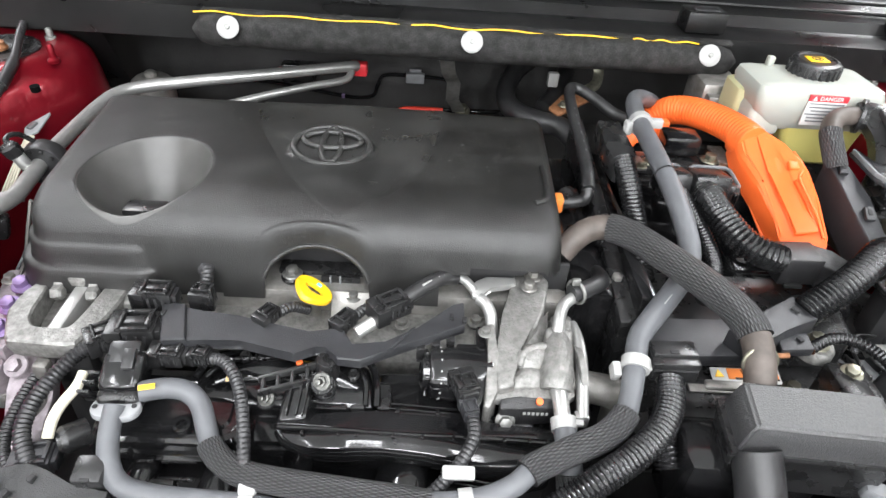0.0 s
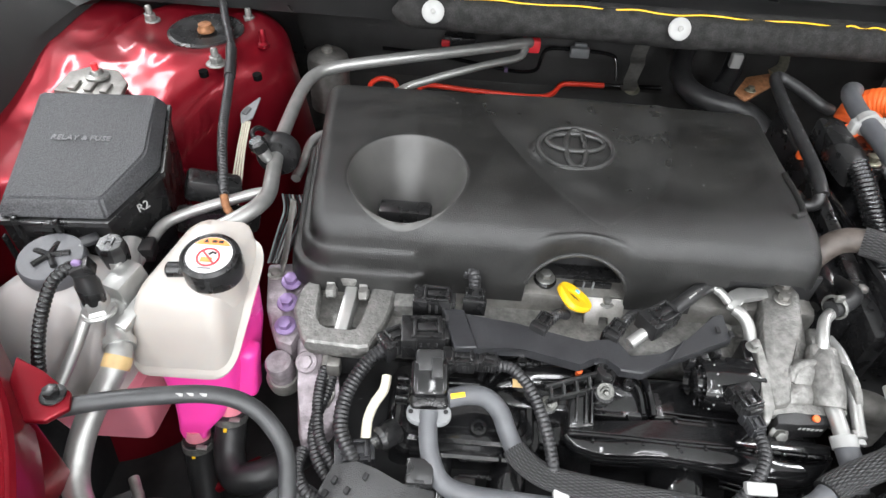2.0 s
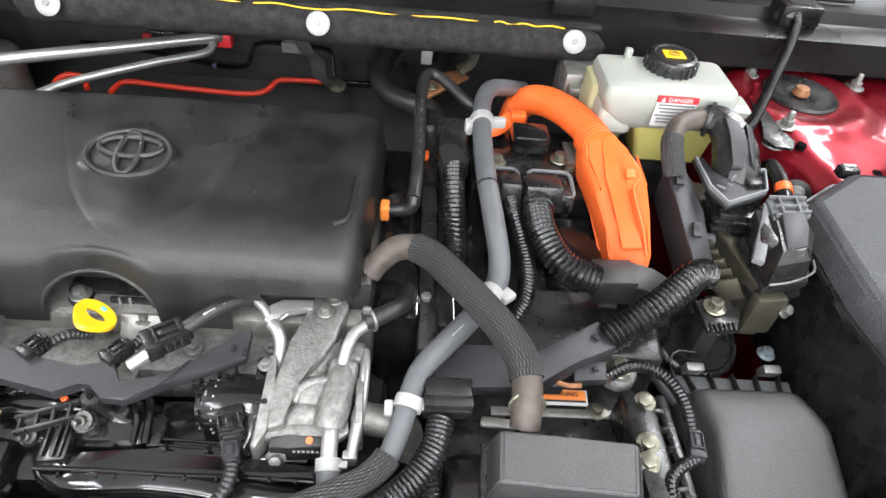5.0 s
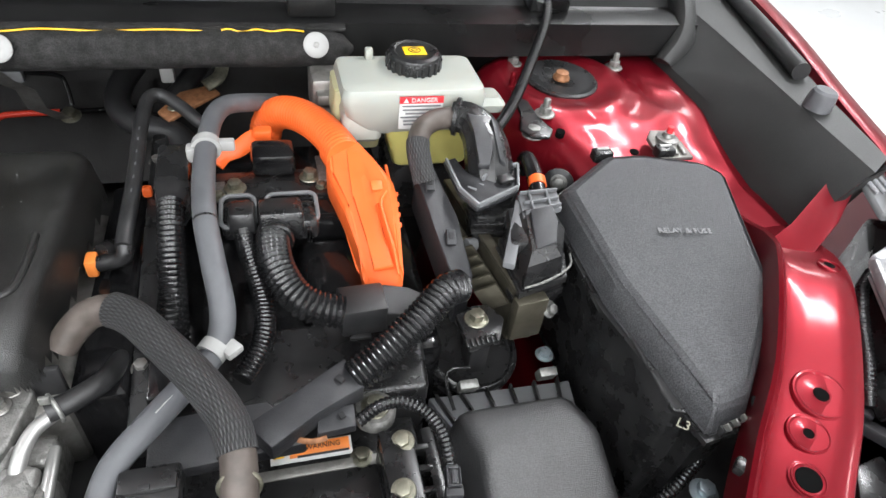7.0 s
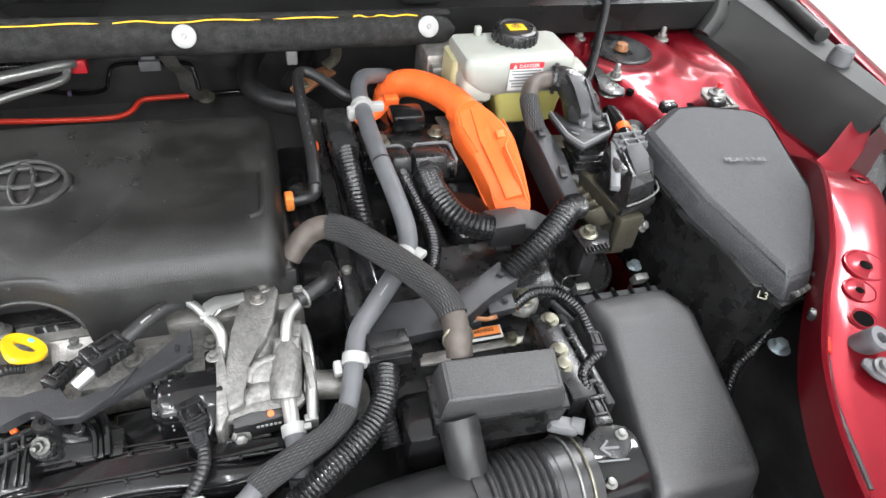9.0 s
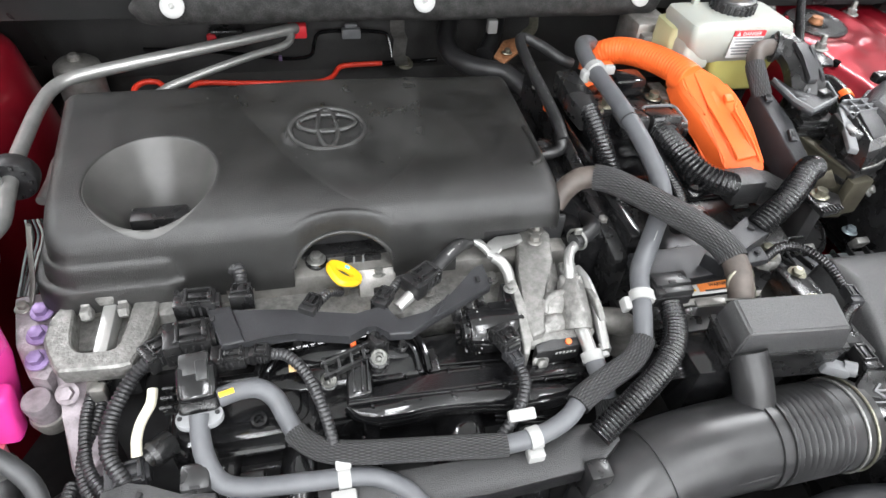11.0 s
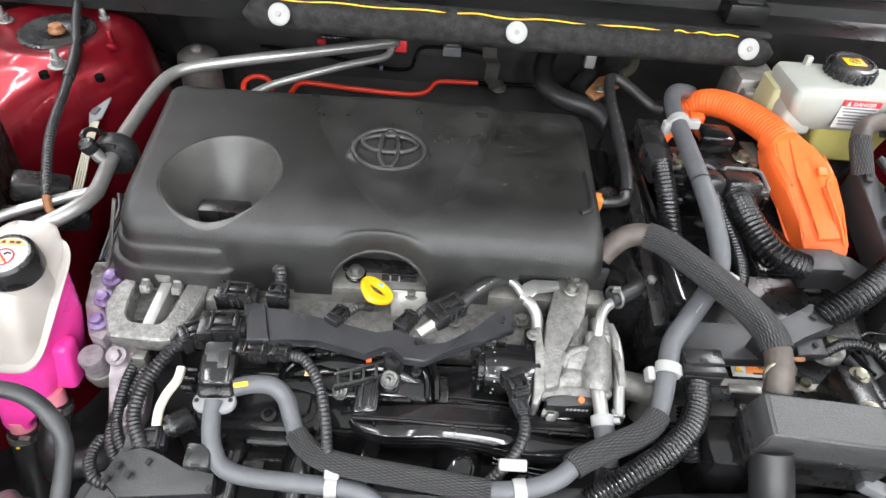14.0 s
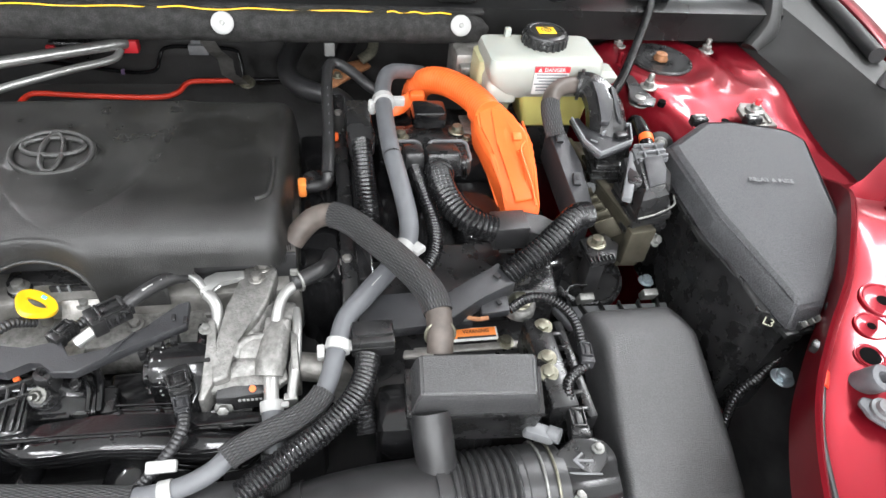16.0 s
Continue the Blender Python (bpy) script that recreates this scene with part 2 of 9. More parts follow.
def part(name, bm, mat, parent, label="", angle=35):
    """One mesh, built in world places, under a thing or a part."""
    ob = new(name, finish(name, bm, mat, angle))
    up, m = parent, Matrix.Identity(4)
    while up is not None:
        m = up.matrix_basis if up.parent is None else m
        up = up.parent
    ob.parent = parent
    ob.matrix_parent_inverse = m.inverted() if parent.parent is None else Matrix.Identity(4)
    return tagged(ob, label)


def turned(rx=0, ry=0, rz=0):
    return Euler([radians(a) for a in (rx, ry, rz)]).to_matrix().to_4x4()


def box(c, s, b=0.002, rot=None, seg=2, bm=None):
    """A bevelled box of size s about c."""
    t = bmesh.new()
    bmesh.ops.create_cube(t, size=1)
    bmesh.ops.scale(t, vec=s, verts=t.verts)
    if b:
        bmesh.ops.bevel(t, geom=t.edges[:], offset=min(b, min(s) * 0.45), segments=seg, profile=0.5, affect="EDGES")
    bmesh.ops.transform(t, matrix=Matrix.Translation(c) @ (rot or Matrix.Identity(4)), verts=t.verts)
    return join(bm, t) if bm else t


def slab(outline, h, b=0.002, seg=2, m=None, bm=None):
    """A plate: the outline's points are its top, h its depth downwards; points have two or three numbers."""
    t = bmesh.new()
    top = [t.verts.new((*p, 0) if len(p) == 2 else p) for p in outline]
    low = [t.verts.new(v.co - Vector((0, 0, h))) for v in top]
    n = len(top)
    t.faces.new(top)
    t.faces.new(low[::-1])
    for i in range(n):
        t.faces.new((top[i], low[i], low[(i + 1) % n], top[(i + 1) % n]))
    if b:
        bmesh.ops.bevel(t, geom=t.edges[:], offset=b, segments=seg, profile=0.5, affect="EDGES")
    if m:
        bmesh.ops.transform(t, matrix=m, verts=t.verts)
    return join(bm, t) if bm else t


def skin(loops, caps=True, bm=None, closed=True):
    """Quads between loops of equal length."""
    t = bmesh.new()
    rows = [[t.verts.new(p) for p in loop] for loop in loops]
    n = len(rows[0])
    for a, b in zip(rows, rows[1:]):
        for i in range(n if closed else n - 1):
            j = (i + 1) % n
            t.faces.new((a[i], a[j], b[j], b[i]))
    if caps:
        t.faces.new(rows[0][::-1])
        t.faces.new(rows[-1])
    return join(bm, t) if bm else t


def rounded(w, d, r, n=5, c=(0, 0)):
    """A rounded rectangle as a loop of points in x and y."""
    out = []
    for sx, sy, a0 in ((1, 1, 0), (-1, 1, 90), (-1, -1, 180), (1, -1, 270)):
        for i in range(n + 1):
            a = radians(a0 + 90 * i / n)
            out.append((c[0] + sx * (w / 2 - r) + r * math.cos(a), c[1] + sy * (d / 2 - r) + r * math.sin(a)))
    return out


def axes(direction):
    d = Vector(direction).normalized()
    return d.to_track_quat("Z", "Y").to_matrix().to_4x4()


def lathe(profile, at=(0, 0, 0), direction=(0, 0, 1), n=28, bm=None, caps=True):
    """A turned body: profile of (radius, height) along the direction."""
    loops = [[(r * math.cos(2 * math.pi * i / n), r * math.sin(2 * math.pi * i / n), h) for i in range(n)] for r, h in profile]
    t = skin(loops, caps)
    bmesh.ops.transform(t, matrix=Matrix.Translation(at) @ axes(direction), verts=t.verts)
    return join(bm, t) if bm else t


def glide(points, step=0.006):
    """Evenly spaced points on a smooth line through the given ones."""
    p = [Vector(q) for q in points]
    p = [2 * p[0] - p[1], *p, 2 * p[-1] - p[-2]]
    fine = []
    for a, b, c, d in zip(p, p[1:], p[2:], p[3:]):
        for i in range(24):
            t = i / 24
            fine.append(0.5 * ((2 * b) + (c - a) * t + (2 * a - 5 * b + 4 * c - d) * t * t + (3 * b - a - 3 * c + d) * t ** 3))
    fine.append(p[-2])
    run = [0.0]
    for a, b in zip(fine, fine[1:]):
        run.append(run[-1] + (b - a).length)
    count = max(2, int(run[-1] / step))
    out, j = [], 0
    for i in range(count + 1):
        want = run[-1] * i / count
        while j < len(run) - 2 and run[j + 1] < want:
            j += 1
        f = (want - run[j]) / max(1e-9, run[j + 1] - run[j])
        out.append(fine[j].lerp(fine[j + 1], min(1, f)))
    return out, run[-1]


def tube(points, r, n=14, step=0.006, rib=0.0, pitch=0.005, flat=1.0, bm=None, ends=None, wobble=0.0):
    """A hose through points. rib: depth of its rings, pitch apart. ends: (start, end) share of the line to keep."""
    if rib:
        step = pitch / 4
    line, length = glide(points, step)
    if ends:
        a, b = (int(round(e * (len(line) - 1))) for e in ends)
        line = line[a:b + 1]
    t = bmesh.new()
    uv = t.loops.layers.uv.new("UVMap")
    tangent = (line[1] - line[0]).normalized()
    side = tangent.orthogonal().normalized()
    rings, run = [], 0.0
    for i, q in enumerate(line):
        now = (line[min(i + 1, len(line) - 1)] - line[max(i - 1, 0)]).normalized()
        side = (side - now * side.dot(now)).normalized()
        up = now.cross(side)
        if i:
            run += (q - line[i - 1]).length
        rr = r
        if rib:
            rr = r - rib * (0.0, 0.35, 1.0, 0.35)[i % 4]
        if wobble:
            rr += wobble * noise.noise(q * 40)
        ring = [t.verts.new(q + rr * (math.cos(2 * math.pi * k / n) * side + flat * math.sin(2 * math.pi * k / n) * up)) for k in range(n)]
        rings.append((ring, run))
    for (a, ra), (b, rb) in zip(rings, rings[1:]):
        for k in range(n):
            j = (k + 1) % n
            f = t.faces.new((a[k], a[j], b[j], b[k]))
            for loop, co in zip(f.loops, ((k / n, ra), ((k + 1) / n, ra), ((k + 1) / n, rb), (k / n, rb))):
                loop[uv].uv = co
    t.faces.new(rings[0][0][::-1])
    t.faces.new(rings[-1][0])
    return join(bm, t) if bm else t


def swell(points, radii, n=20, flat=1.0):
    """A hose whose thickness changes along its way."""
    line, _ = glide(points, 0.004)
    side = (line[1] - line[0]).orthogonal().normalized()
    loops = []
    for i, q in enumerate(line):
        now = (line[min(i + 1, len(line) - 1)] - line[max(i - 1, 0)]).normalized()
        side = (side - now * side.dot(now)).normalized()
        up = now.cross(side)
        r = float(np.interp(i / (len(line) - 1), np.linspace(0, 1, len(radii)), radii))
        loops.append([q + r * (math.cos(2 * math.pi * k / n) * side + flat * math.sin(2 * math.pi * k / n) * up) for k in range(n)])
    return skin(loops)


def bar(a, b, w, h, bevel=0.0015):
    """A bar of width w and height h from a to b."""
    a, b = Vector(a), Vector(b)
    d = b - a
    x = d.normalized()
    y = Vector((0, 0, 1)).cross(x).normalized()
    m = Matrix((x, y, x.cross(y))).transposed().to_4x4()
    return box((a + b) / 2, (d.length, w, h), bevel, m)


def between(points, share):
    line, _ = glide(points, 0.002)
    i = int(share * (len(line) - 2))
    return line[i], (line[i + 1] - line[i]).normalized()


def hexagon(r, n=6, turn=0.0):
    return [(r * math.cos(2 * math.pi * i / n + turn), r * math.sin(2 * math.pi * i / n + turn)) for i in range(n)]


BOLTS = {}


def bolt(at, r=0.0065, direction=(0, 0, 1), mat=None, label="zinc hex flange bolt screwed into the engine bay", tall=1.0, parent=None, stud=False):
    """A hex head on a flange; built once for each finish and size. With a parent it is a part of that thing."""
    mat = mat or ZINC
    key = (mat.name, round(r, 4), tall, stud)
    if key not in BOLTS:
        b = lathe([(r * 1.55, 0), (r * 1.6, r * 0.12), (r * 1.5, r * 0.28), (r * 1.05, r * 0.4)], n=20)
        slab([(x, y, r * (0.35 + 0.95 * tall)) for x, y in hexagon(r)], r * tall, r * 0.1, 2, bm=b)
        lathe([(r * 0.62, r * (0.33 + 0.95 * tall)), (r * 0.5, r * (0.30 + 0.95 * tall)), (r * 0.45, r * (0.28 + 0.95 * tall))], n=16, bm=b)
        if stud:
            lathe([(r * 0.55, r * tall), (r * 0.55, r * 2.3), (r * 0.45, r * 2.6), (r * 0.2, r * 2.7)], n=14, bm=b)
        BOLTS[key] = finish("bolt", b, mat)
    ob = new("bolt", BOLTS[key])
    m = Matrix.Translation(at) @ axes(direction)
    if parent is None:
        ob.matrix_basis = m
        return tagged(ob, label, "bolt", "bolts of the engine bay")
    ob.parent = parent
    base = parent
    while base.parent is not None:
        base = base.parent
    ob.matrix_basis = base.matrix_basis.inverted() @ m if parent.parent is None else m
    return ob


def letters(name, words, size, m, mat, parent, depth=0.0006):
    """Raised or printed words in the built-in font."""
    cu = bpy.data.curves.new(name, "FONT")
    cu.body, cu.size, cu.extrude, cu.align_x, cu.align_y, cu.resolution_u = words, size, depth, "CENTER", "CENTER", 2
    tmp = new(name, cu)
    me = bpy.data.meshes.new_from_object(tmp.evaluated_get(bpy.context.evaluated_depsgraph_get()))
    bpy.data.objects.remove(tmp)
    bpy.data.curves.remove(cu)
    me.transform(m)
    b = bmesh.new()
    b.from_mesh(me)
    bpy.data.meshes.remove(me)
    return part(name, b, mat, parent)


def cut(bm, cutters):
    """The solid bm less the solids in cutters."""
    me = bpy.data.meshes.new("solid")
    bmesh.ops.recalc_face_normals(bm, faces=bm.faces)
    bm.to_mesh(me)
    bm.free()
    ob = new("solid", me)
    others = []
    for c in cutters:
        cm = bpy.data.meshes.new("cutter")
        bmesh.ops.recalc_face_normals(c, faces=c.faces)
        c.to_mesh(cm)
        c.free()
        co = new("cutter", cm)
        others.append(co)
        mod = ob.modifiers.new("cut", "BOOLEAN")
        mod.operation, mod.solver, mod.object = "DIFFERENCE", "EXACT", co
    bpy.context.view_layer.update()
    got = bpy.data.meshes.new_from_object(ob.evaluated_get(bpy.context.evaluated_depsgraph_get()))
    for o in (ob, *others):
        bpy.data.objects.remove(o)
    out = bmesh.new()
    out.from_mesh(got)
    bpy.data.meshes.remove(got)
    return out


def smooth(a, b, x):
    t = min(1, max(0, (x - a) / (b - a)))
    return t * t * (3 - 2 * t)


# ---- the hall ----
def plane_box(name, c, s, mat, label, category):
    ob = new(name, finish(name, box(c, s, 0), mat))
    return tagged(ob, label, category, kind="structure")


plane_box("floor", (0, 0, -0.05), (16, 16, 0.1), FLOORM, "pale grey polished hall floor", "floor")
plane_box("ceiling", (0, 0, 3.3), (16, 16, 0.1), WALLM, "plain white hall ceiling", "ceiling")
plane_box("wall_north", (0, 8.05, 1.6), (16, 0.1, 3.3), WALLM, "plain white hall wall", "wall")
plane_box("wall_south", (0, -8.05, 1.6), (16, 0.1, 3.3), WALLM, "plain white hall wall", "wall")
plane_box("wall_east", (8.05, 0, 1.6), (0.1, 16, 3.3), WALLM, "plain white hall wall", "wall")
plane_box("wall_west", (-8.05, 0, 1.6), (0.1, 16, 3.3), WALLM, "plain white hall wall", "wall")

MID = 0.045  # the car's middle


def mirrored(bm, mid=0.045):
    bmesh.ops.transform(bm, matrix=Matrix.Translation((2 * mid, 0, 0)) @ Matrix.Diagonal((-1, 1, 1, 1)), verts=bm.verts)
    return bm


def sheet(x0, x1, y0, y1, step, f):
    t = bmesh.new()
    nx, ny = int((x1 - x0) / step), int((y1 - y0) / step)
    rows = [[t.verts.new((x0 + (x1 - x0) * i / nx, y0 + (y1 - y0) * j / ny, f(x0 + (x1 - x0) * i / nx, y0 + (y1 - y0) * j / ny))) for i in range(nx + 1)] for j in range(ny + 1)]
    for a, b in zip(rows, rows[1:]):
        for i in range(nx):
            t.faces.new((a[i], a[i + 1], b[i + 1], b[i]))
    return t


def capsule(x, y, a, b, r):
    p, a, b = Vector((x, y)), Vector(a), Vector(b)
    t = max(0, min(1, (p - a).dot(b - a) / (b - a).length_squared))
    return (p - a.lerp(b, t)).length - r


def tower_height(x, y):
    d1 = math.hypot(x - 0.722, y - 0.955) - 0.092
    d2 = capsule(x, y, (0.735, 0.93), (0.83, 0.70), 0.075)
    d3 = 0.86 - x
    h = max(0, min(1, 0.5 + 0.5 * (d2 - d1) / 0.03))
    d = d2 + (d1 - d2) * h - 0.03 * h * (1 - h)
    d = min(d, max(d3, 0.70 - y))
    top = 0.985 - 0.03 * smooth(0.9, 0.72, y)
    r = 0.034
    fall = 0 if d < 0 else (r - math.sqrt(max(0, r * r - d * d)) if d < r * 0.97 else r * 0.76 + (d - r * 0.97) * 6.5)
    z = top - fall
    if fall < 0.02:
        z += 0.006 * smooth(0.03, 0.0, abs(math.hypot(x - 0.722, y - 0.955) - 0.085)) * (1 - fall / 0.02)
        crease = noise.noise((x * 22, y * 16, 3.1)) * smooth(0.0, 0.05, 0.16 - math.hypot(x - 0.80, y - 0.83))
        ridge = abs(noise.noise((x * 19 + y * 9, y * 17 - x * 6, 5.3))) * smooth(0.0, 0.05, 0.17 - math.hypot(x - 0.80, y - 0.84))
        z += (0.0012 * crease - 0.0050 * ridge) * (1 - fall / 0.02) + 0.0004 * abs(noise.noise((x * 45, y * 45, 1))) * smooth(0.9, 0.85, y)
    return max(0.42, z)


# ---- the car body ----
body = thing("car_body", (MID, 0.7, 0), "metallic red car body open at the engine bay", "car")
part("strut_tower", sheet(0.54, 0.92, 0.50, 1.16, 0.006, tower_height), RED, body, "red painted strut tower")
part("strut_tower", mirrored(sheet(0.54, 0.92, 0.50, 1.16, 0.006, tower_height)), RED, body, "red painted strut tower")

RAIL = [(0.900, 0.95, 0.925), (0.895, 0.78, 0.935), (0.880, 0.66, 0.955), (0.852, 0.585, 0.985), (0.812, 0.525, 1.0), (0.748, 0.432, 0.984), (0.683, 0.362, 0.972), (0.63, 0.295, 0.962), (0.585, 0.20, 0.955), (0.56, 0.08, 0.95)]
SECTION = [(-0.047, -0.040), (-0.046, -0.012), (-0.0445, 0.004), (-0.041, 0.006), (-0.037, 0.002), (-0.034, -0.006), (-0.028, -0.004), (-0.016, -0.0035), (-0.004, -0.002), (0.008, -0.001), (0.020, 0.0), (0.029, -0.004), (0.033, -0.012), (0.035, -0.16)]


def rail():
    line, _ = glide(RAIL, 0.012)
    loops = []
    for i, q in enumerate(line):
        way = line[min(i + 1, len(line) - 1)] - line[max(0, i - 1)]
        way.z = 0
        out = Vector((-way.y, way.x, 0)).normalized()
        loops.append([q + out * a + Vector((0, 0, b + (0.0006 * noise.noise((q.x * 14, q.y * 14, a * 20)) if -0.03 < a < 0.04 else 0))) for a, b in SECTION])
    return skin(loops, False, closed=False)


def rail_spot(x, y):
    """The place on the rail's top at x and y, and its upward direction."""
    line, _ = glide(RAIL, 0.004)
    i = min(range(1, len(line) - 1), key=lambda k: math.hypot(line[k].x - x, line[k].y - y))
    way = line[i + 1] - line[i - 1]
    out = Vector((-way.y, way.x, 0)).normalized()
    a = (Vector((x, y, 0)) - Vector((line[i].x, line[i].y, 0))).dot(out)
    b = float(np.interp(a, [s[0] for s in SECTION], [s[1] for s in SECTION]))
    up_way = way.cross(out).normalized()
    return Vector((x, y, line[i].z + b)), up_way if up_way.z > 0 else -up_way


def dimple(c, r, hole, rot):
    """A pressed ring round a hole in the rail."""
    return lathe([(r * 1.06, -0.004), (r * 1.04, 0.0004), (r * 1.0, 0.0016), (r * 0.93, 0.0018), (r * 0.84, 0.0004), (hole * 1.5, 0.0006), (hole * 1.1, 0.0012), (hole, 0.0008), (hole, -0.004)], c, rot, 32)


for flip in (False, True):
    side = mirrored if flip else (lambda b: b)
    part("fender_rail", mirrored(rail(), 0.026) if flip else rail(), RED, body, "red painted fender rail")
    for c, r, h in (((0.736, 0.425), 0.0225, 0.0062), ((0.705, 0.398), 0.0165, 0.0042), ((0.682, 0.366), 0.0130, 0.0098), ((0.838, 0.548), 0.0110, 0.0052)):
        c, up_way = rail_spot(*c)
        if flip:
            continue
        ring = part("pressed_ring", side(dimple(c, r, h, up_way)), RED, body)
        part("hole", side(lathe([(h * 0.99, -0.004), (h * 0.99, 0.0013), (h * 0.5, 0.0013), (0.0005, 0.0013)], c, up_way, 24)), PIT, ring, "black disc for the shade in a round hole")
    # the outer fender, with its rolled edge
    EDGE = [(1.175, 1.30, 1.055), (1.10, 1.0, 1.05), (1.035, 0.80, 1.045), (0.985, 0.63, 1.04), (0.955, 0.50, 1.03), (0.92, 0.30, 1.0), (0.87, 0.05, 0.96)]
    line, _ = glide(EDGE, 0.03)
    wing = skin([[q + Vector(o) for o in ((-0.010, 0, -0.014), (-0.008, 0, -0.002), (0, 0, 0), (0.02, 0, -0.004), (0.05, 0, -0.03), (0.09, 0, -0.12), (0.13, 0, -0.45), (0.12, 0, -0.80), (0.10, 0, -q.z))] for q in line], False, closed=False)
    part("fender", side(wing), RED, body, "red outer fender")
    liner = skin([
        [(0.880, y, 0.90), (0.880 + 0.012 * f, y, 0.935), (0.905, y, 0.995), (0.985 - 0.05 * f, y, 1.034), (0.992 - 0.05 * f, y, 1.041), (1.10 - 0.125 * f, y + 0.02, 1.045), (1.10 - 0.12 * f, y + 0.02, 1.02)]
        for y, f in ((1.22, 0.0), (1.10, 0.12), (0.98, 0.3), (0.86, 0.55), (0.74, 0.8), (0.66, 0.95), (0.635, 1.0), (0.632, 1.0))], False, closed=False)
    part("inner_liner", side(liner), LINER, body, "dark grey plastic inner fender liner")
    part("liner_end", side(slab([(0.892, 0.633, 0.925), (0.905, 0.632, 0.993), (0.935, 0.632, 1.033), (0.972, 0.640, 1.042), (0.985, 0.66, 1.03), (0.965, 0.66, 0.955)], 0.003, 0)), LINER, body)
    part("seal_strip", side(tube([(1.085, 1.15, 1.056), (1.04, 0.98, 1.056), (0.998, 0.835, 1.055)], 0.012, 14)), RUBBER, body, "black rubber seal strip")
    part("rubber_stop", side(lathe([(0.017, 0), (0.0165, 0.012), (0.015, 0.022), (0.012, 0.025), (0.001, 0.0255)], (0.972, 0.765, 1.042), (0.05, 0, 1), 24)), CAPGREY, body, "grey rubber hood stop")
    part("side_panel", side(box((0.80, 0.45, 0.55), (0.02, 1.3, 0.60), 0.004)), DARK, body)

part("firewall", box((MID, 1.27, 0.62), (1.75, 0.06, 0.84), 0.01), WALLDARK, body, "dark padded firewall")
part("firewall_shelf", skin([[(x, 1.245, 0.99), (x, 1.238, 0.93 + 0.01 * math.sin(x * 9)), (x, 1.215, 0.86), (x, 1.225, 0.80), (x, 1.17, 0.70)] for x in np.linspace(-0.62, 0.70, 30)], False, closed=False), WALLDARK, body)
part("underbody", box((MID, 0.55, 0.26), (1.75, 1.45, 0.52), 0.01), DARK, body, "black engine bay floor")
part("front_panel", box((MID, -0.10, 0.60), (1.60, 0.05, 0.50), 0.01), DARK, body)
part("brace", slab([(0.812, 0.602, 0.984), (0.850, 0.616, 0.992), (0.975, 0.692, 1.026), (0.985, 0.676, 1.022), (0.905, 0.610, 0.994), (0.842, 0.572, 0.984)], 0.003, 0.0008), RED, body, "red sheet brace")
part("weld_seam", tube([(0.575, 0.80, 0.83), (0.60, 0.86, 0.80), (0.61, 0.95, 0.80)], 0.003, 8), RED, body)

# the strut mounts
mount_one = thing("strut_mount", (0.722, 0.957, 0.985), "black rubber strut mount with a rusty centre nut", "strut mount", "strut mounts")
part("rubber_disc", lathe([(0.052, 0.0), (0.052, 0.004), (0.048, 0.006), (0.038, 0.003), (0.028, 0.005), (0.018, 0.001), (0.001, 0.001)], (0.722, 0.957, 0.985), (0, -0.05, 1), 40), BLACK, mount_one)
part("centre_nut", lathe([(0.012, 0), (0.012, 0.003), (0.0095, 0.006), (0.009, 0.010), (0.001, 0.011)], (0.722, 0.957, 0.988), (0, -0.05, 1), 18), RUST, mount_one, "rusty centre nut")
bolt((0.667, 1.008, 0.986), 0.0085, mat=ZINC, parent=mount_one, stud=True)
bolt((0.822, 0.992, 0.986), 0.0085, mat=ZINC, parent=mount_one, stud=True)
bolt((0.662, 0.866, 0.986), 0.0085, mat=ZINC, parent=mount_one, stud=True)
two = thing("strut_mount", (-0.625, 0.945, 0.985), "black rubber strut mount with a rusty centre nut", "strut mount", "strut mounts")
part("rubber_disc", lathe([(0.052, 0.0), (0.052, 0.004), (0.048, 0.006), (0.038, 0.003), (0.028, 0.005), (0.018, 0.001), (0.001, 0.001)], (-0.617, 0.945, 0.985), (0, -0.05, 1), 40), BLACK, two)
part("centre_nut", lathe([(0.012, 0), (0.012, 0.003), (0.0095, 0.006), (0.009, 0.010), (0.001, 0.011)], (-0.617, 0.945, 0.988), (0, -0.05, 1), 18), RUST, two, "rusty centre nut")
for q in ((-0.705, 0.968, 0.986), (-0.570, 0.994, 0.982), (-0.570, 0.848, 0.988)):
    bolt(q, 0.0085, mat=ZINC, parent=two, stud=True)
for x, y, z in ((-0.581, 0.828, 0.9865), (-0.517, 0.842, 0.980), (0.672, 0.832, 0.9800), (0.764, 0.800, 0.966)):
    part("hole", lathe([(0.0058, -0.006), (0.0058, 0.0016), (0.0045, 0.0018), (0.0003, 0.0018)], (x, y, z), (0, -0.1, 1), 20), PIT, body, "black disc for the shade in a round hole")
for x, y, z in ((-0.527, 0.915, 0.985), (0.640, 0.935, 0.985)):
    part("red_stud", lathe([(0.008, 0), (0.008, 0.004), (0.0045, 0.007), (0.0045, 0.022), (0.003, 0.025), (0.0003, 0.025)], (x, y, z), (0, 0, 1), 14), RED, body)
part("black_strap", slab([(0.634, 0.925, 0.990), (0.650, 0.922, 0.990), (0.648, 0.858, 0.988), (0.660, 0.830, 0.986), (0.650, 0.814, 0.985), (0.628, 0.816, 0.985), (0.618, 0.835, 0.986), (0.632, 0.870, 0.988)], 0.004, 0.0012), BLACK, body, "black strap round a tower bolt")
part("black_washer", lathe([(0.019, 0), (0.019, 0.003), (0.017, 0.004), (0.0003, 0.004)], (0.655, 0.776, 0.943), (-0.5, -0.8, 0.3), 26), RUBBER, body)
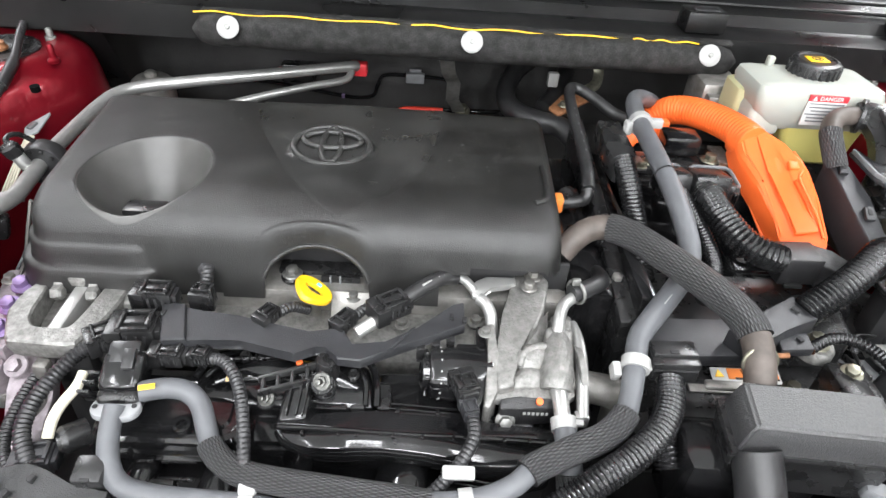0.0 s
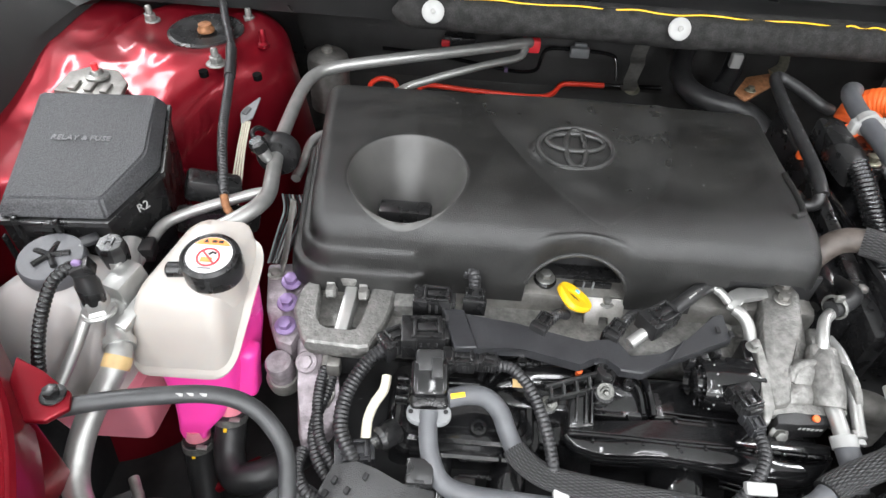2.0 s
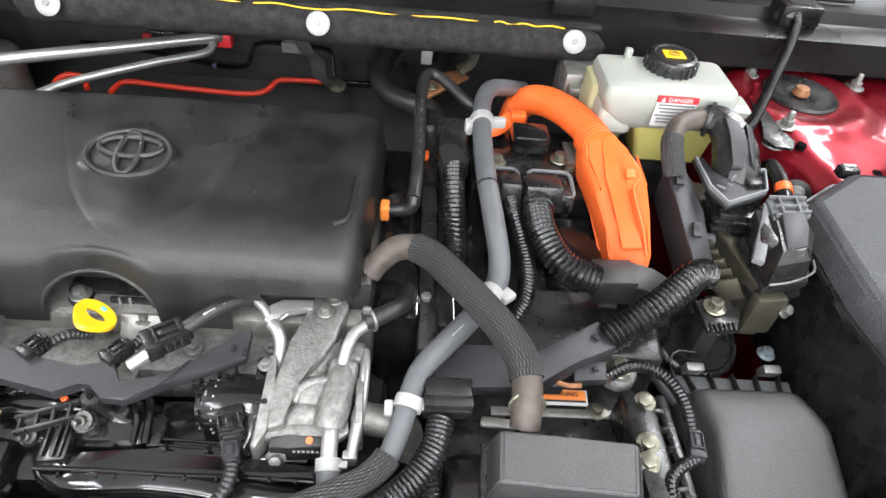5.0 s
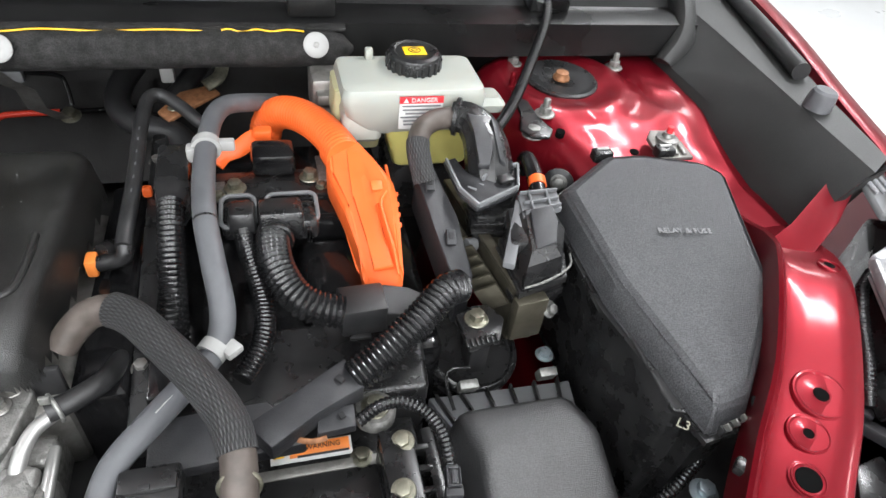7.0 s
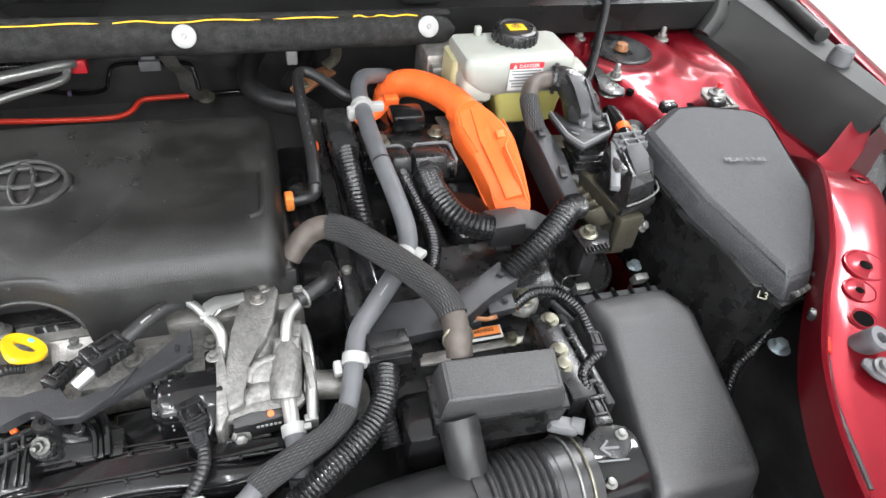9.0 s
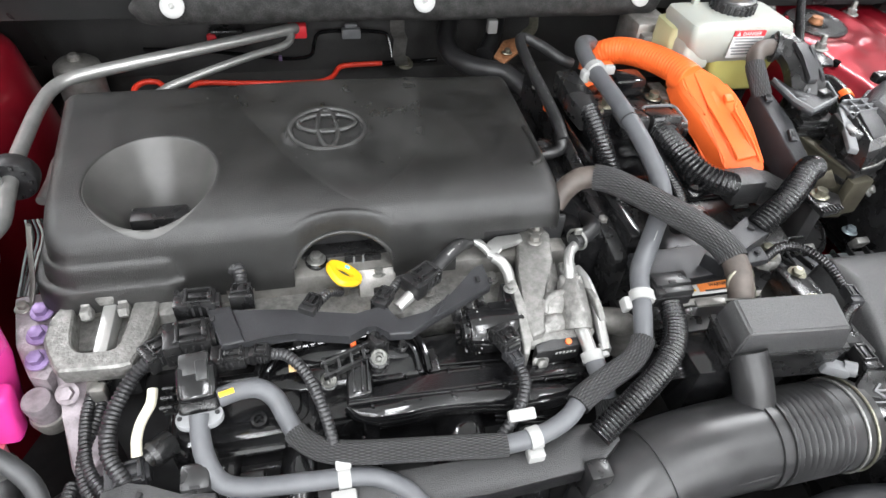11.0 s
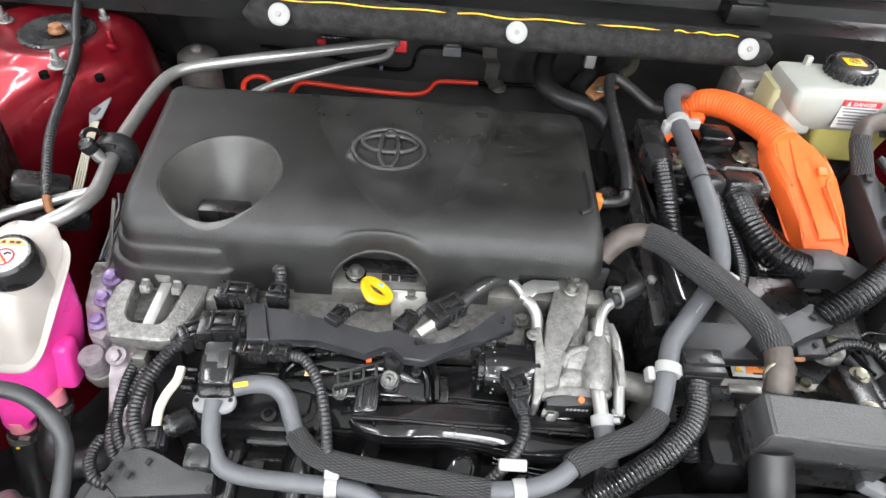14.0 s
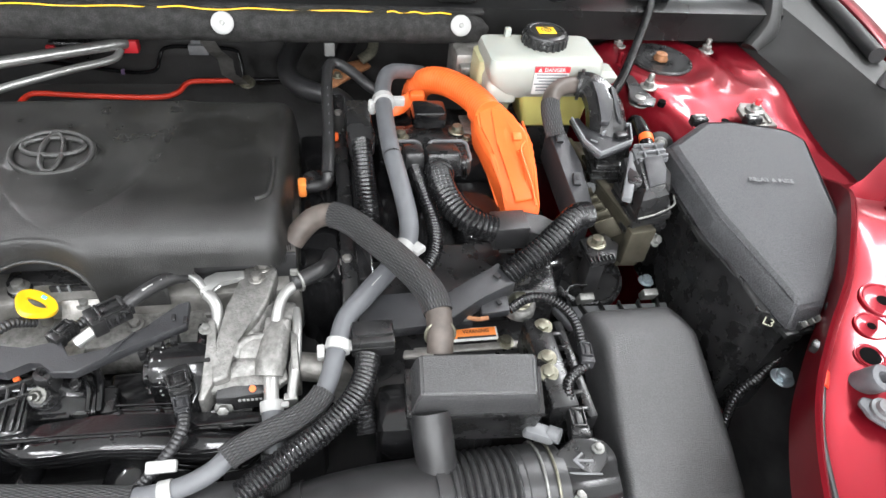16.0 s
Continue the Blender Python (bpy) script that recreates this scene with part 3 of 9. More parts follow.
bolt((0.637, 0.836, 0.975), 0.009, mat=ZINC, label="zinc hex bolt in the red strut tower")
bolt((0.655, 0.775, 0.945), 0.008, (-0.5, -0.8, 0.3), ZINC, label="zinc hex bolt in the red strut tower")

# ---- the hood, held open above ----
hood = thing("hood", (MID, 1.32, 1.08), "raised red hood with a dark pressed underside", "hood")


def hood_point(x, s, lift=0.0):
    a = radians(61)
    return (MID + x, 1.36 - s * math.cos(a) - lift * math.sin(a), 1.12 + s * math.sin(a) - lift * math.cos(a))


skin_rows = []
for j in range(15):
    s = 1.02 * j / 14
    skin_rows.append([hood_point(0.78 * (i / 20 - 0.5) * 2 * (1 - 0.10 * j / 14), s, -0.03 + 0.05 * (abs(i / 10 - 1)) ** 3) for i in range(21)])
part("hood_skin", skin(skin_rows, False, closed=False), RED, hood, "red painted hood panel")
part("hood_pad", skin([[hood_point(x * (1 - 0.1 * s), s, 0.012) for x in np.linspace(-0.66, 0.66, 12)] for s in np.linspace(0.04, 0.92, 10)], False, closed=False), WALLDARK, hood, "black insulation pad")
for xa, xb in ((-0.42, -0.12), (0.42, 0.12), (-0.66, -0.58), (0.66, 0.58)):
    part("hood_rib", skin([[hood_point(xa + (xb - xa) * f + o, 0.05 + 0.86 * f, h) for o, h in ((-0.03, 0.013), (-0.02, 0.030), (0.02, 0.030), (0.03, 0.013))] for f in np.linspace(0, 1, 12)], False, closed=False), LINER, hood, "dark pressed rib")

# ---- the cowl ----
cowl = thing("cowl_panel", (MID, 1.12, 1.02), "black plastic cowl panel under the windscreen", "cowl panel", kind="structure")
part("panel", skin([[(x, 1.002, 1.0), (x, 1.004, 1.046), (x, 1.03, 1.052), (x, 1.06, 1.05), (x, 1.075, 1.064), (x, 1.13, 1.068), (x, 1.15, 1.082), (x, 1.30, 1.10), (x, 1.42, 1.17), (x, 1.43, 1.0)] for x in np.linspace(-0.86, 0.95, 24)], False, closed=False), COWLP, cowl)
for xa, xb in ((0.60, 0.95), (-0.86, -0.51)):
    part("end_panel", skin([[(x, 1.075, 0.90), (x, 1.030, 0.985), (x, 1.006, 1.010), (x, 1.004, 1.030)] for x in np.linspace(xa, xb, 6)], False, closed=False), COWLP, cowl)
part("rear_strip", box((MID + 0.01, 1.165, 1.09), (1.60, 0.022, 0.016), 0.005), GREY, cowl, "grey rubber strip")
for cx, cy in ((0.385, 1.03), (0.72, 1.055)):
    clip = part("clip_housing", box((cx, cy, 1.066), (0.060, 0.044, 0.030), 0.004), COWLP, cowl)
    part("clip_slot", box((cx, cy - 0.005, 1.0805), (0.036, 0.018, 0.004), 0.001), DARK, clip)
for i in range(3):
    part("ridge", tube([(-0.60, 1.10 + 0.03 * i, 1.072 + 0.008 * i), (0.1, 1.10 + 0.03 * i, 1.073 + 0.008 * i), (0.83, 1.10 + 0.03 * i, 1.072 + 0.008 * i)], 0.0035, 8, 0.05), COWLP, cowl)
for sgn in (-1, 1):
    part("side_corner", tube([(MID + sgn * 0.865, 0.995, 0.985), (MID + sgn * 0.890, 1.010, 1.020), (MID + sgn * 0.905, 1.060, 1.055), (MID + sgn * 0.91, 1.15, 1.10)], 0.032, 14, flat=0.6), LINER, cowl, "grey moulded corner seal")

seal = thing("cowl_insulator", (0.04, 0.985, 1.0), "long black felt cowl insulator with yellow piping", "insulator pad")
loops = []
for i in range(64):
    f = i / 63
    x = -0.358 + 0.792 * f
    e = min(1.0, math.sqrt(max(0, 1 - (1 - min(f, 1 - f) / 0.045) ** 2))) if min(f, 1 - f) < 0.045 else 1.0
    e = max(0.12, e)
    w = 0.002 * noise.noise((x * 12, 0, 0))
    drop = 0.012 * smooth(0.09, 0.0, f)
    loops.append([(x, 0.988 + w + 0.020 * e * math.cos(a) * (1.0 if math.cos(a) > 0 else 1.15), 1.0205 + drop * 0 + 0.0235 * e * math.sin(a) + 0.004 * noise.noise((x * 9, math.sin(a), 2))) for a in [2 * math.pi * k / 20 for k in range(20)]])
part("pad", skin(loops), FELT, seal)
for a, b in ((-0.352, -0.06), (-0.045, 0.255), (0.275, 0.372)):
    part("yellow_piping", tube([(a + (b - a) * k / 10, 0.984 + 0.0015 * math.sin(k * 2.1), 1.0445 + 0.0016 * math.sin(k * 1.7 + a)) for k in range(11)], 0.0011, 8), YELLOW, seal, "thin yellow piping")
part("edge_flap", box((0.04, 1.000, 1.043), (0.77, 0.020, 0.006), 0.002), FELT, seal)
for cx, cy in ((-0.298, 0.959), (0.042, 0.962), (0.385, 0.968)):
    pin = thing("push_clip", (cx, cy, 1.033), "round white plastic push clip in the felt insulator", "clip", "push clips")
    d = Vector((0, -0.80, 0.45))
    disc = part("disc", lathe([(0.0135, -0.004), (0.0155, 0.0), (0.0155, 0.0015), (0.0135, 0.0030), (0.006, 0.0040), (0.001, 0.0040)], (cx, cy, 1.033), d, 30), NYLON, pin)
    part("stud", lathe([(0.0035, 0.004), (0.0035, 0.007), (0.001, 0.0075)], (cx, cy, 1.033), d, 12), ZINC, pin)


# ---- the engine ----
engine = thing("engine_block", (-0.1, 0.7, 0.52), "dark engine block with cast valve cover", "engine")
part("block", box((-0.12, 0.70, 0.66), (0.56, 0.34, 0.30), 0.02), DARK, engine)
part("valve_cover", box((-0.13, 0.70, 0.86), (0.55, 0.27, 0.08), 0.012), DULL, engine, "cast aluminium valve cover")
part("head_ledge", box((-0.13, 0.548, 0.850), (0.52, 0.055, 0.05), 0.008), CAST, engine, "cast aluminium head ledge")
part("inner_cover", box((-0.115, 0.592, 0.884), (0.10, 0.022, 0.022), 0.004), GLOSS, engine, "black plastic inner cover")
part("inner_bracket", box((-0.096, 0.582, 0.898), (0.040, 0.004, 0.018), 0.001), BLACK, engine)
for x in (-0.106, -0.096):
    part("bracket_rib", box((x, 0.5795, 0.900), (0.002, 0.003, 0.018), 0.0006), GREY, engine)
part("timing_side", box((0.165, 0.72, 0.78), (0.05, 0.30, 0.26), 0.01), GLOSS, engine, "black plastic engine side cover")

cover = thing("engine_cover", (-0.13, 0.70, 0.90), "matt black plastic engine cover, dusty, with a raised oval emblem", "engine cover")


def sharp_roll(d, r, h):
    """How far a rounded edge has dropped at the distance d inside it."""
    if d >= r:
        return 0.0
    if d >= 0:
        return h * (1 - math.sqrt(max(0.0, 1 - ((r - d) / r) ** 2)))
    return h - 7.0 * d


def inside(x, y, x0, x1, y0, y1, r):
    """Distance inside a rectangle with rounded corners (minus outside)."""
    qx, qy = abs(x - (x0 + x1) / 2) - (x1 - x0) / 2 + r, abs(y - (y0 + y1) / 2) - (y1 - y0) / 2 + r
    return r - math.hypot(max(qx, 0), max(qy, 0)) - min(max(qx, qy), 0)


def arch_depth(x, y):
    """Above nought inside the recess round the dipstick."""
    s = math.hypot((x + 0.1175) / 0.0565, max(0.0, y - 0.558) / 0.0215)
    return (1 - s) * 0.030


def emblem_bed(x, y):
    s = math.hypot((x + 0.119) / 0.0465, (y - 0.7045) / 0.0345)
    return (1 - s) * 0.036


def bowl_reach(x, y):
    """0 in the middle of the filler's bowl, 1 on its rim."""
    return math.hypot((x + 0.3015) / 0.0640, (y - 0.6495) / 0.0740)


def cover_height(x, y):
    lean = -0.113 * (y - 0.60)
    slant = lean if x < -0.1 else -(0.0075 + 0.045 * (0.845 - y)) * min(1.0, (x + 0.1) / 0.1)
    d = inside(x - slant, y, -0.396, 0.1455, 0.5705, 0.845, 0.022 if x < 0 else 0.016)
    z = 0.9815 + 0.003 * math.cos((x + 0.13) * 4) - sharp_roll(d, 0.016, 0.015) + 0.016 * min(0.0, 0.69 - y)
    z -= 0.006 * (max(0.0, 0.030 - (0.1455 - x + slant)) / 0.030) ** 2.2 if x > 0 else 0.0
    f = max(0.0, 0.632 - y) / 0.056
    z -= 0.017 * f ** 2.4
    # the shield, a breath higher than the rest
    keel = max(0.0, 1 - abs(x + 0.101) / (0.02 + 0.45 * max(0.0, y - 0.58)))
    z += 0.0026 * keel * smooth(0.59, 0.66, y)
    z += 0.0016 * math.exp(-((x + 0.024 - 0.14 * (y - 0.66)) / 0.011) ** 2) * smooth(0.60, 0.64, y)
    # the tilted bed of the emblem
    e = emblem_bed(x, y)
    if e > -0.010:
        bed = 0.9835 + 0.25 * (y - 0.674) - 7.0 * max(0.0, -e)
        z = max(z, bed - (0.0016 if e > 0.0045 else 0.0))
    # the two lips that step out round the near corner
    for out, top, y1 in ((0.0115, 0.943, 0.790), (0.0235, 0.918, 0.805)):
        dl = inside(x - lean, y, -0.396 - out, -0.262 - 0.5 * (0.0235 - out), 0.5705 - 0.45 * out, y1, 0.034)
        z = max(z, top - sharp_roll(dl, 0.007, 0.007))
    # the filler's bowl
    s = bowl_reach(x, y)
    if s < 1.15:
        u = max(0.0, s - 0.44) / 0.56
        bowl = 0.908 + 0.0770 * (0.74 * u + 0.26 * u * u)
        soft = 0.0015
        z = -soft * math.log(math.exp(-z / soft + 600) + math.exp(-bowl / soft + 600)) + soft * 600
    # the recess over the dipstick, with its raised rim
    a = arch_depth(x, y)
    z += 0.0022 * math.exp(-((a + 0.003) / 0.0028) ** 2) * (1 if z > 0.90 else 0)
    if a > -0.0005:
        low = z - 9.0 * max(0.0, a - 0.0002)
        z = max(0.926, low) if abs(x + 0.1175) < 0.043 else low
    return z


def cover_solid():
    def steps(stops):
        out = []
        for (a, b, s) in stops:
            k = max(1, round((b - a) / s))
            out += [a + (b - a) * i / k for i in range(k)]
        return out + [stops[-1][1]]
    xs = steps([(-0.462, -0.365, 0.0014), (-0.365, -0.18, 0.0020), (-0.18, -0.055, 0.0014), (-0.055, 0.12, 0.003), (0.12, 0.165, 0.0016)])
    ys = steps([(0.545, 0.615, 0.0011), (0.615, 0.745, 0.0018), (0.745, 0.82, 0.004), (0.82, 0.858, 0.0018)])
    t = bmesh.new()
    rows = [[t.verts.new((x, y, max(0.862, cover_height(x, y)))) for x in xs] for y in ys]
    for a, b in zip(rows, rows[1:]):
        for i in range(len(xs) - 1):
            if max(a[i].co.z, a[i + 1].co.z, b[i].co.z, b[i + 1].co.z) > 0.8621:
                t.faces.new((a[i], a[i + 1], b[i + 1], b[i]))
    bmesh.ops.delete(t, geom=[v for v in t.verts if not v.link_faces], context="VERTS")
    bmesh.ops.bisect_plane(t, geom=t.verts[:] + t.edges[:] + t.faces[:], plane_co=(0, 0, 0.889), plane_no=(0, 0, 1), clear_inner=True)
    rim = [e for e in t.edges if len(e.link_faces) == 1]
    got = bmesh.ops.extrude_edge_only(t, edges=rim)
    low = [g for g in got["geom"] if isinstance(g, bmesh.types.BMVert)]
    mid = Vector((-0.13, 0.70, 0.889))
    for v in low:
        v.co += (mid - v.co).normalized() * 0.004
    return t


shell = cover_solid()
# the shorter skirt by the throttle, and the notch over the lead
gone = [f for f in shell.faces if (f.calc_center_median().x > 0.118 and f.calc_center_median().z < 0.925) or (f.calc_center_median().x > 0.004 and f.calc_center_median().y < 0.60 and f.calc_center_median().z < 0.932)
        or (math.hypot(f.calc_center_median().x + 0.226, (f.calc_center_median().z - 0.884) * 1.2) < 0.017 and f.calc_center_median().y < 0.60)]


def arch(x):
    """The height of the arch's edge over the dipstick."""
    return 0.898 + 0.050 * math.sqrt(max(0.0, 1 - ((x + 0.1175) / 0.0535) ** 2)) ** 0.8


def edge(x):
    """Where the cover's front meets the arch's edge."""
    lo, hi = 0.560, 0.600
    for _ in range(30):
        y = (lo + hi) / 2
        lo, hi = (y, hi) if cover_height(x, y) < arch(x) else (lo, y)
    return lo


low = {v for v in shell.verts if abs(v.co.x + 0.1175) < 0.0530 and v.co.y < 0.592 and v.co.z < arch(v.co.x)}
gone += [f for f in shell.faces if all(v in low for v in f.verts)]
for v in low:
    v.co.y, v.co.z = edge(v.co.x), arch(v.co.x)
bmesh.ops.delete(shell, geom=list(set(gone)), context="FACES")
bmesh.ops.delete(shell, geom=[f for f in shell.faces if bowl_reach(*f.calc_center_median().xy) < 0.955], context="FACES")
part("shell", shell, COVER, cover, angle=50)
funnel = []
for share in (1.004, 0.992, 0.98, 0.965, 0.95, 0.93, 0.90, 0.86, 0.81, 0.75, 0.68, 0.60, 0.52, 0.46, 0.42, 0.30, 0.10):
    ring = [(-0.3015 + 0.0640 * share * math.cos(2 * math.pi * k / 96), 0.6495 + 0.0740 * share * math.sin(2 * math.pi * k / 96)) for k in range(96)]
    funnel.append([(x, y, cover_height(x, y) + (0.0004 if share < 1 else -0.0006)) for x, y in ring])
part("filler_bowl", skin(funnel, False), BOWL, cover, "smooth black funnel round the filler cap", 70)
part("inner_wall", box((0.072, 0.590, 0.905), (0.135, 0.006, 0.055), 0.002), DARK, cover)
part("notch_wall", box((-0.226, 0.588, 0.893), (0.05, 0.006, 0.03), 0.002), BLACK, cover)
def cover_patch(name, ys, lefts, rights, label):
    """A smoother field of the cover's top, its sheen in the colour, a breath above it."""
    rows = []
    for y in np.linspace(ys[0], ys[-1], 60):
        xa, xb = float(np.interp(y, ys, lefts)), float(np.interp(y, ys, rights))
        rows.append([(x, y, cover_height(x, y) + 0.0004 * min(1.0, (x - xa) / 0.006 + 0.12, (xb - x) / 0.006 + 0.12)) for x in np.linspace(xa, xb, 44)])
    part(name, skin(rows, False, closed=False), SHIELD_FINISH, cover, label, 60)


cover_patch("shield", (0.592, 0.594, 0.598, 0.607, 0.625, 0.65, 0.69, 0.75, 0.836), (-0.099, -0.106, -0.113, -0.124, -0.139, -0.157, -0.177, -0.206, -0.234), (-0.094, -0.088, -0.081, -0.069, -0.048, -0.027, -0.012, -0.002, 0.006), "smoother raised shield, its sheen painted paler, with smudges of dust")
rim = []
for k in range(14, 167, 4):
    x = -0.1175 + 0.0535 * math.cos(radians(k))
    rim.append((x, edge(x), max(arch(x), 0.905)))
part("arch_rim", tube(rim, 0.0024, 12, 0.003), COVER, cover, angle=60)
# Dark sheet added behind the arch, standing for the shade in the recess.
part("arch_shade_wall", box((-0.1175, 0.612, 0.928), (0.115, 0.004, 0.055), 0.002), DARK, cover)
part("arch_floor", box((-0.1120, 0.601, 0.900), (0.100, 0.020, 0.010), 0.003), BLACK, cover)
part("corner_rib", tube([(q[0], q[1], cover_height(*q) + 0.0005) for q in ((0.116, 0.700), (0.116, 0.665), (0.112, 0.632), (0.099, 0.622))], 0.0035, 10), COVER, cover)
EMB = (-0.119, 0.7045, 0.9932)


def oval(c, rx, ry, r, flat=0.6, rz=0.0):
    pts = [(c[0] + rx * math.cos(2 * math.pi * k / 40), c[1] + ry * math.sin(2 * math.pi * k / 40), c[2] + 0.25 * (c[1] - EMB[1] + ry * math.sin(2 * math.pi * k / 40))) for k in range(41)]
    return tube(pts, r, 10, 0.003, flat=1)


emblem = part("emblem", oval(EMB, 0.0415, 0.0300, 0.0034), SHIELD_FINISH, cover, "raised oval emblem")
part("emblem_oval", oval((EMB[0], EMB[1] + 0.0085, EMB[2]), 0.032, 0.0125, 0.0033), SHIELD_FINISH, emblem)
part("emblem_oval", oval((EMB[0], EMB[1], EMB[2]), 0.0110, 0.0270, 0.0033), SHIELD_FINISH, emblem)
for k in range(34):
    q = (random.uniform(-0.38, 0.12), random.uniform(0.65, 0.82))
    s = random.uniform(0.6, 1.3)
    part("dust_fleck", lathe([(0.0006 * s, 0), (0.0005 * s, 0.0005), (0.0001, 0.0006)], (q[0], q[1], cover_height(*q)), (0, 0, 1), 6), TEXT, cover)

cap = thing("oil_filler_cap", (-0.303, 0.650, 0.915), "black oil filler cap deep in the cover's bowl", "cap")
part("cap_body", lathe([(0.030, -0.02), (0.030, 0.002), (0.028, 0.005), (0.001, 0.005)], (-0.303, 0.648, 0.9155), (0, 0, 1), 32), BLACK, cap)
part("grip", box((-0.303, 0.643, 0.931), (0.058, 0.024, 0.022), 0.004), BLACK, cap)
for k in range(2):
    part("grip_line", box((-0.303, 0.6328 + 0.0025 * k, 0.926 + 0.0125 * k), (0.050, 0.0015, 0.0012), 0.0004), PALE, cap)

# the dipstick and its neighbours in the arch
dip = thing("dipstick", (-0.119, 0.575, 0.86), "yellow plastic dipstick ring with a pale blue mark", "dipstick")
RN = Vector((0.47, 0.115, 0.865)).normalized()
RU = Vector((0.83, -0.39, -0.40)).normalized()
RV = Vector((0.29, 0.906, -0.28)).normalized()


def teardrop(rx, ry, tip, h):
    out = []
    for k in range(40):
        a = 2 * math.pi * k / 40
        down = max(0.0, -math.sin(a)) ** 3
        out.append(Vector((-0.119, 0.556, 0.909)) + RU * rx * math.cos(a) * (1 - 0.25 * down) + RV * (ry * math.sin(a) - tip * down) + RN * h)
    return out


part("ring", skin([teardrop(0.0105, 0.0058, 0.0, -0.0022), teardrop(0.0195, 0.0145, 0.006, -0.0036), teardrop(0.0208, 0.0158, 0.007, 0.0), teardrop(0.0195, 0.0145, 0.006, 0.0036), teardrop(0.0105, 0.0058, 0.0, 0.0022), teardrop(0.0098, 0.0052, 0.0, 0.0), teardrop(0.0105, 0.0058, 0.0, -0.0022)], False), YELLOW, dip, angle=50)
part("blue_mark", bar(Vector((-0.119, 0.556, 0.909)) + RV * 0.0095 + RN * 0.0022 - RU * 0.0025, Vector((-0.119, 0.556, 0.909)) + RV * 0.0095 + RN * 0.0022 + RU * 0.0030, 0.004, 0.003, 0.0006), BLUEDOT, dip)
part("stem", tube([(-0.119, 0.557, 0.896), (-0.120, 0.560, 0.878), (-0.120, 0.562, 0.84)], 0.006, 12), DULL, dip, "metal dipstick tube")
bolt((-0.146, 0.586, 0.904), 0.0066, mat=ZINC)
part("boss", lathe([(0.012, -0.03), (0.012, -0.002), (0.0105, 0), (0.001, 0)], (-0.146, 0.586, 0.904), (0, 0, 1), 20), GLOSS, engine, "black plastic boss")
bolt((-0.081, 0.566, 0.893), 0.0050, mat=ZINC)
hanger = thing("lifting_bracket", (-0.083, 0.562, 0.87), "bare metal lifting bracket with a slot", "bracket")
part("plate", cut(box((-0.083, 0.557, 0.880), (0.042, 0.006, 0.045), 0.003, turned(-35)), [box((-0.083, 0.553, 0.872), (0.010, 0.05, 0.020), 0.002, turned(-35))]), DULL, hanger)

# bolts along the head
for q in ((-0.188, 0.524, 0.879), (-0.03, 0.545, 0.879), (0.045, 0.552, 0.879)):
    bolt(q, 0.0058, mat=CAST)
boss = thing("sensor_boss", (-0.19, 0.535, 0.865), "small cast sensor boss on the head", "sensor")
part("base", box((-0.192, 0.530, 0.871), (0.040, 0.020, 0.014), 0.004), CAST, boss)
part("strip", box((-0.105, 0.522, 0.868), (0.06, 0.026, 0.012), 0.003), CAST, boss)
part("strip", box((-0.015, 0.540, 0.868), (0.07, 0.022, 0.012), 0.003), CAST, boss)

# ---- the wiring channel across the head ----
channel = thing("wiring_channel", (-0.11, 0.50, 0.88), "angled black plastic wiring channel across the engine front", "wiring channel")
CHAN = [(-0.253, 0.522, 0.912), (-0.242, 0.523, 0.912), (-0.214, 0.517, 0.911), (-0.182, 0.514, 0.910), (-0.142, 0.504, 0.910), (-0.113, 0.497, 0.909), (-0.093, 0.503, 0.909), (-0.083, 0.505, 0.909), (-0.073, 0.484, 0.908), (-0.042, 0.490, 0.908), (-0.013, 0.509, 0.909), (0.019, 0.543, 0.911), (0.030, 0.546, 0.912),
        (0.031, 0.514, 0.911), (-0.041, 0.480, 0.908), (-0.063, 0.467, 0.907), (-0.084, 0.469, 0.907), (-0.095, 0.481, 0.908), (-0.105, 0.482, 0.908), (-0.122, 0.470, 0.908), (-0.173, 0.484, 0.909), (-0.202, 0.481, 0.910), (-0.223, 0.477, 0.911), (-0.238, 0.476, 0.911)]
part("channel", slab(CHAN, 0.011, 0.0012, 1), SATIN, channel, angle=30)
part("end_cap", slab([(-0.2545, 0.5235, 0.9145), (-0.232, 0.5225, 0.9145), (-0.218, 0.4775, 0.9135), (-0.2395, 0.4750, 0.9135)], 0.016, 0.0012, 1), SATIN, channel)
part("fold", slab([(-0.020, 0.506, 0.9115), (-0.016, 0.509, 0.9120), (-0.036, 0.482, 0.9105), (-0.040, 0.480, 0.9100)], 0.003, 0.0004, 1), SATIN, channel)
for k in range(3):
    part("under_tab", box((-0.010 + 0.014 * k, 0.496 + 0.006 * k, 0.892), (0.008, 0.012, 0.018), 0.0015), BLACK, channel)
for q in ((-0.248, 0.515), (0.018, 0.528), (0.030, 0.524)):
    part("slot", box((q[0], q[1] - 0.006, 0.9135), (0.004, 0.007, 0.003), 0.0005), DARK, channel)


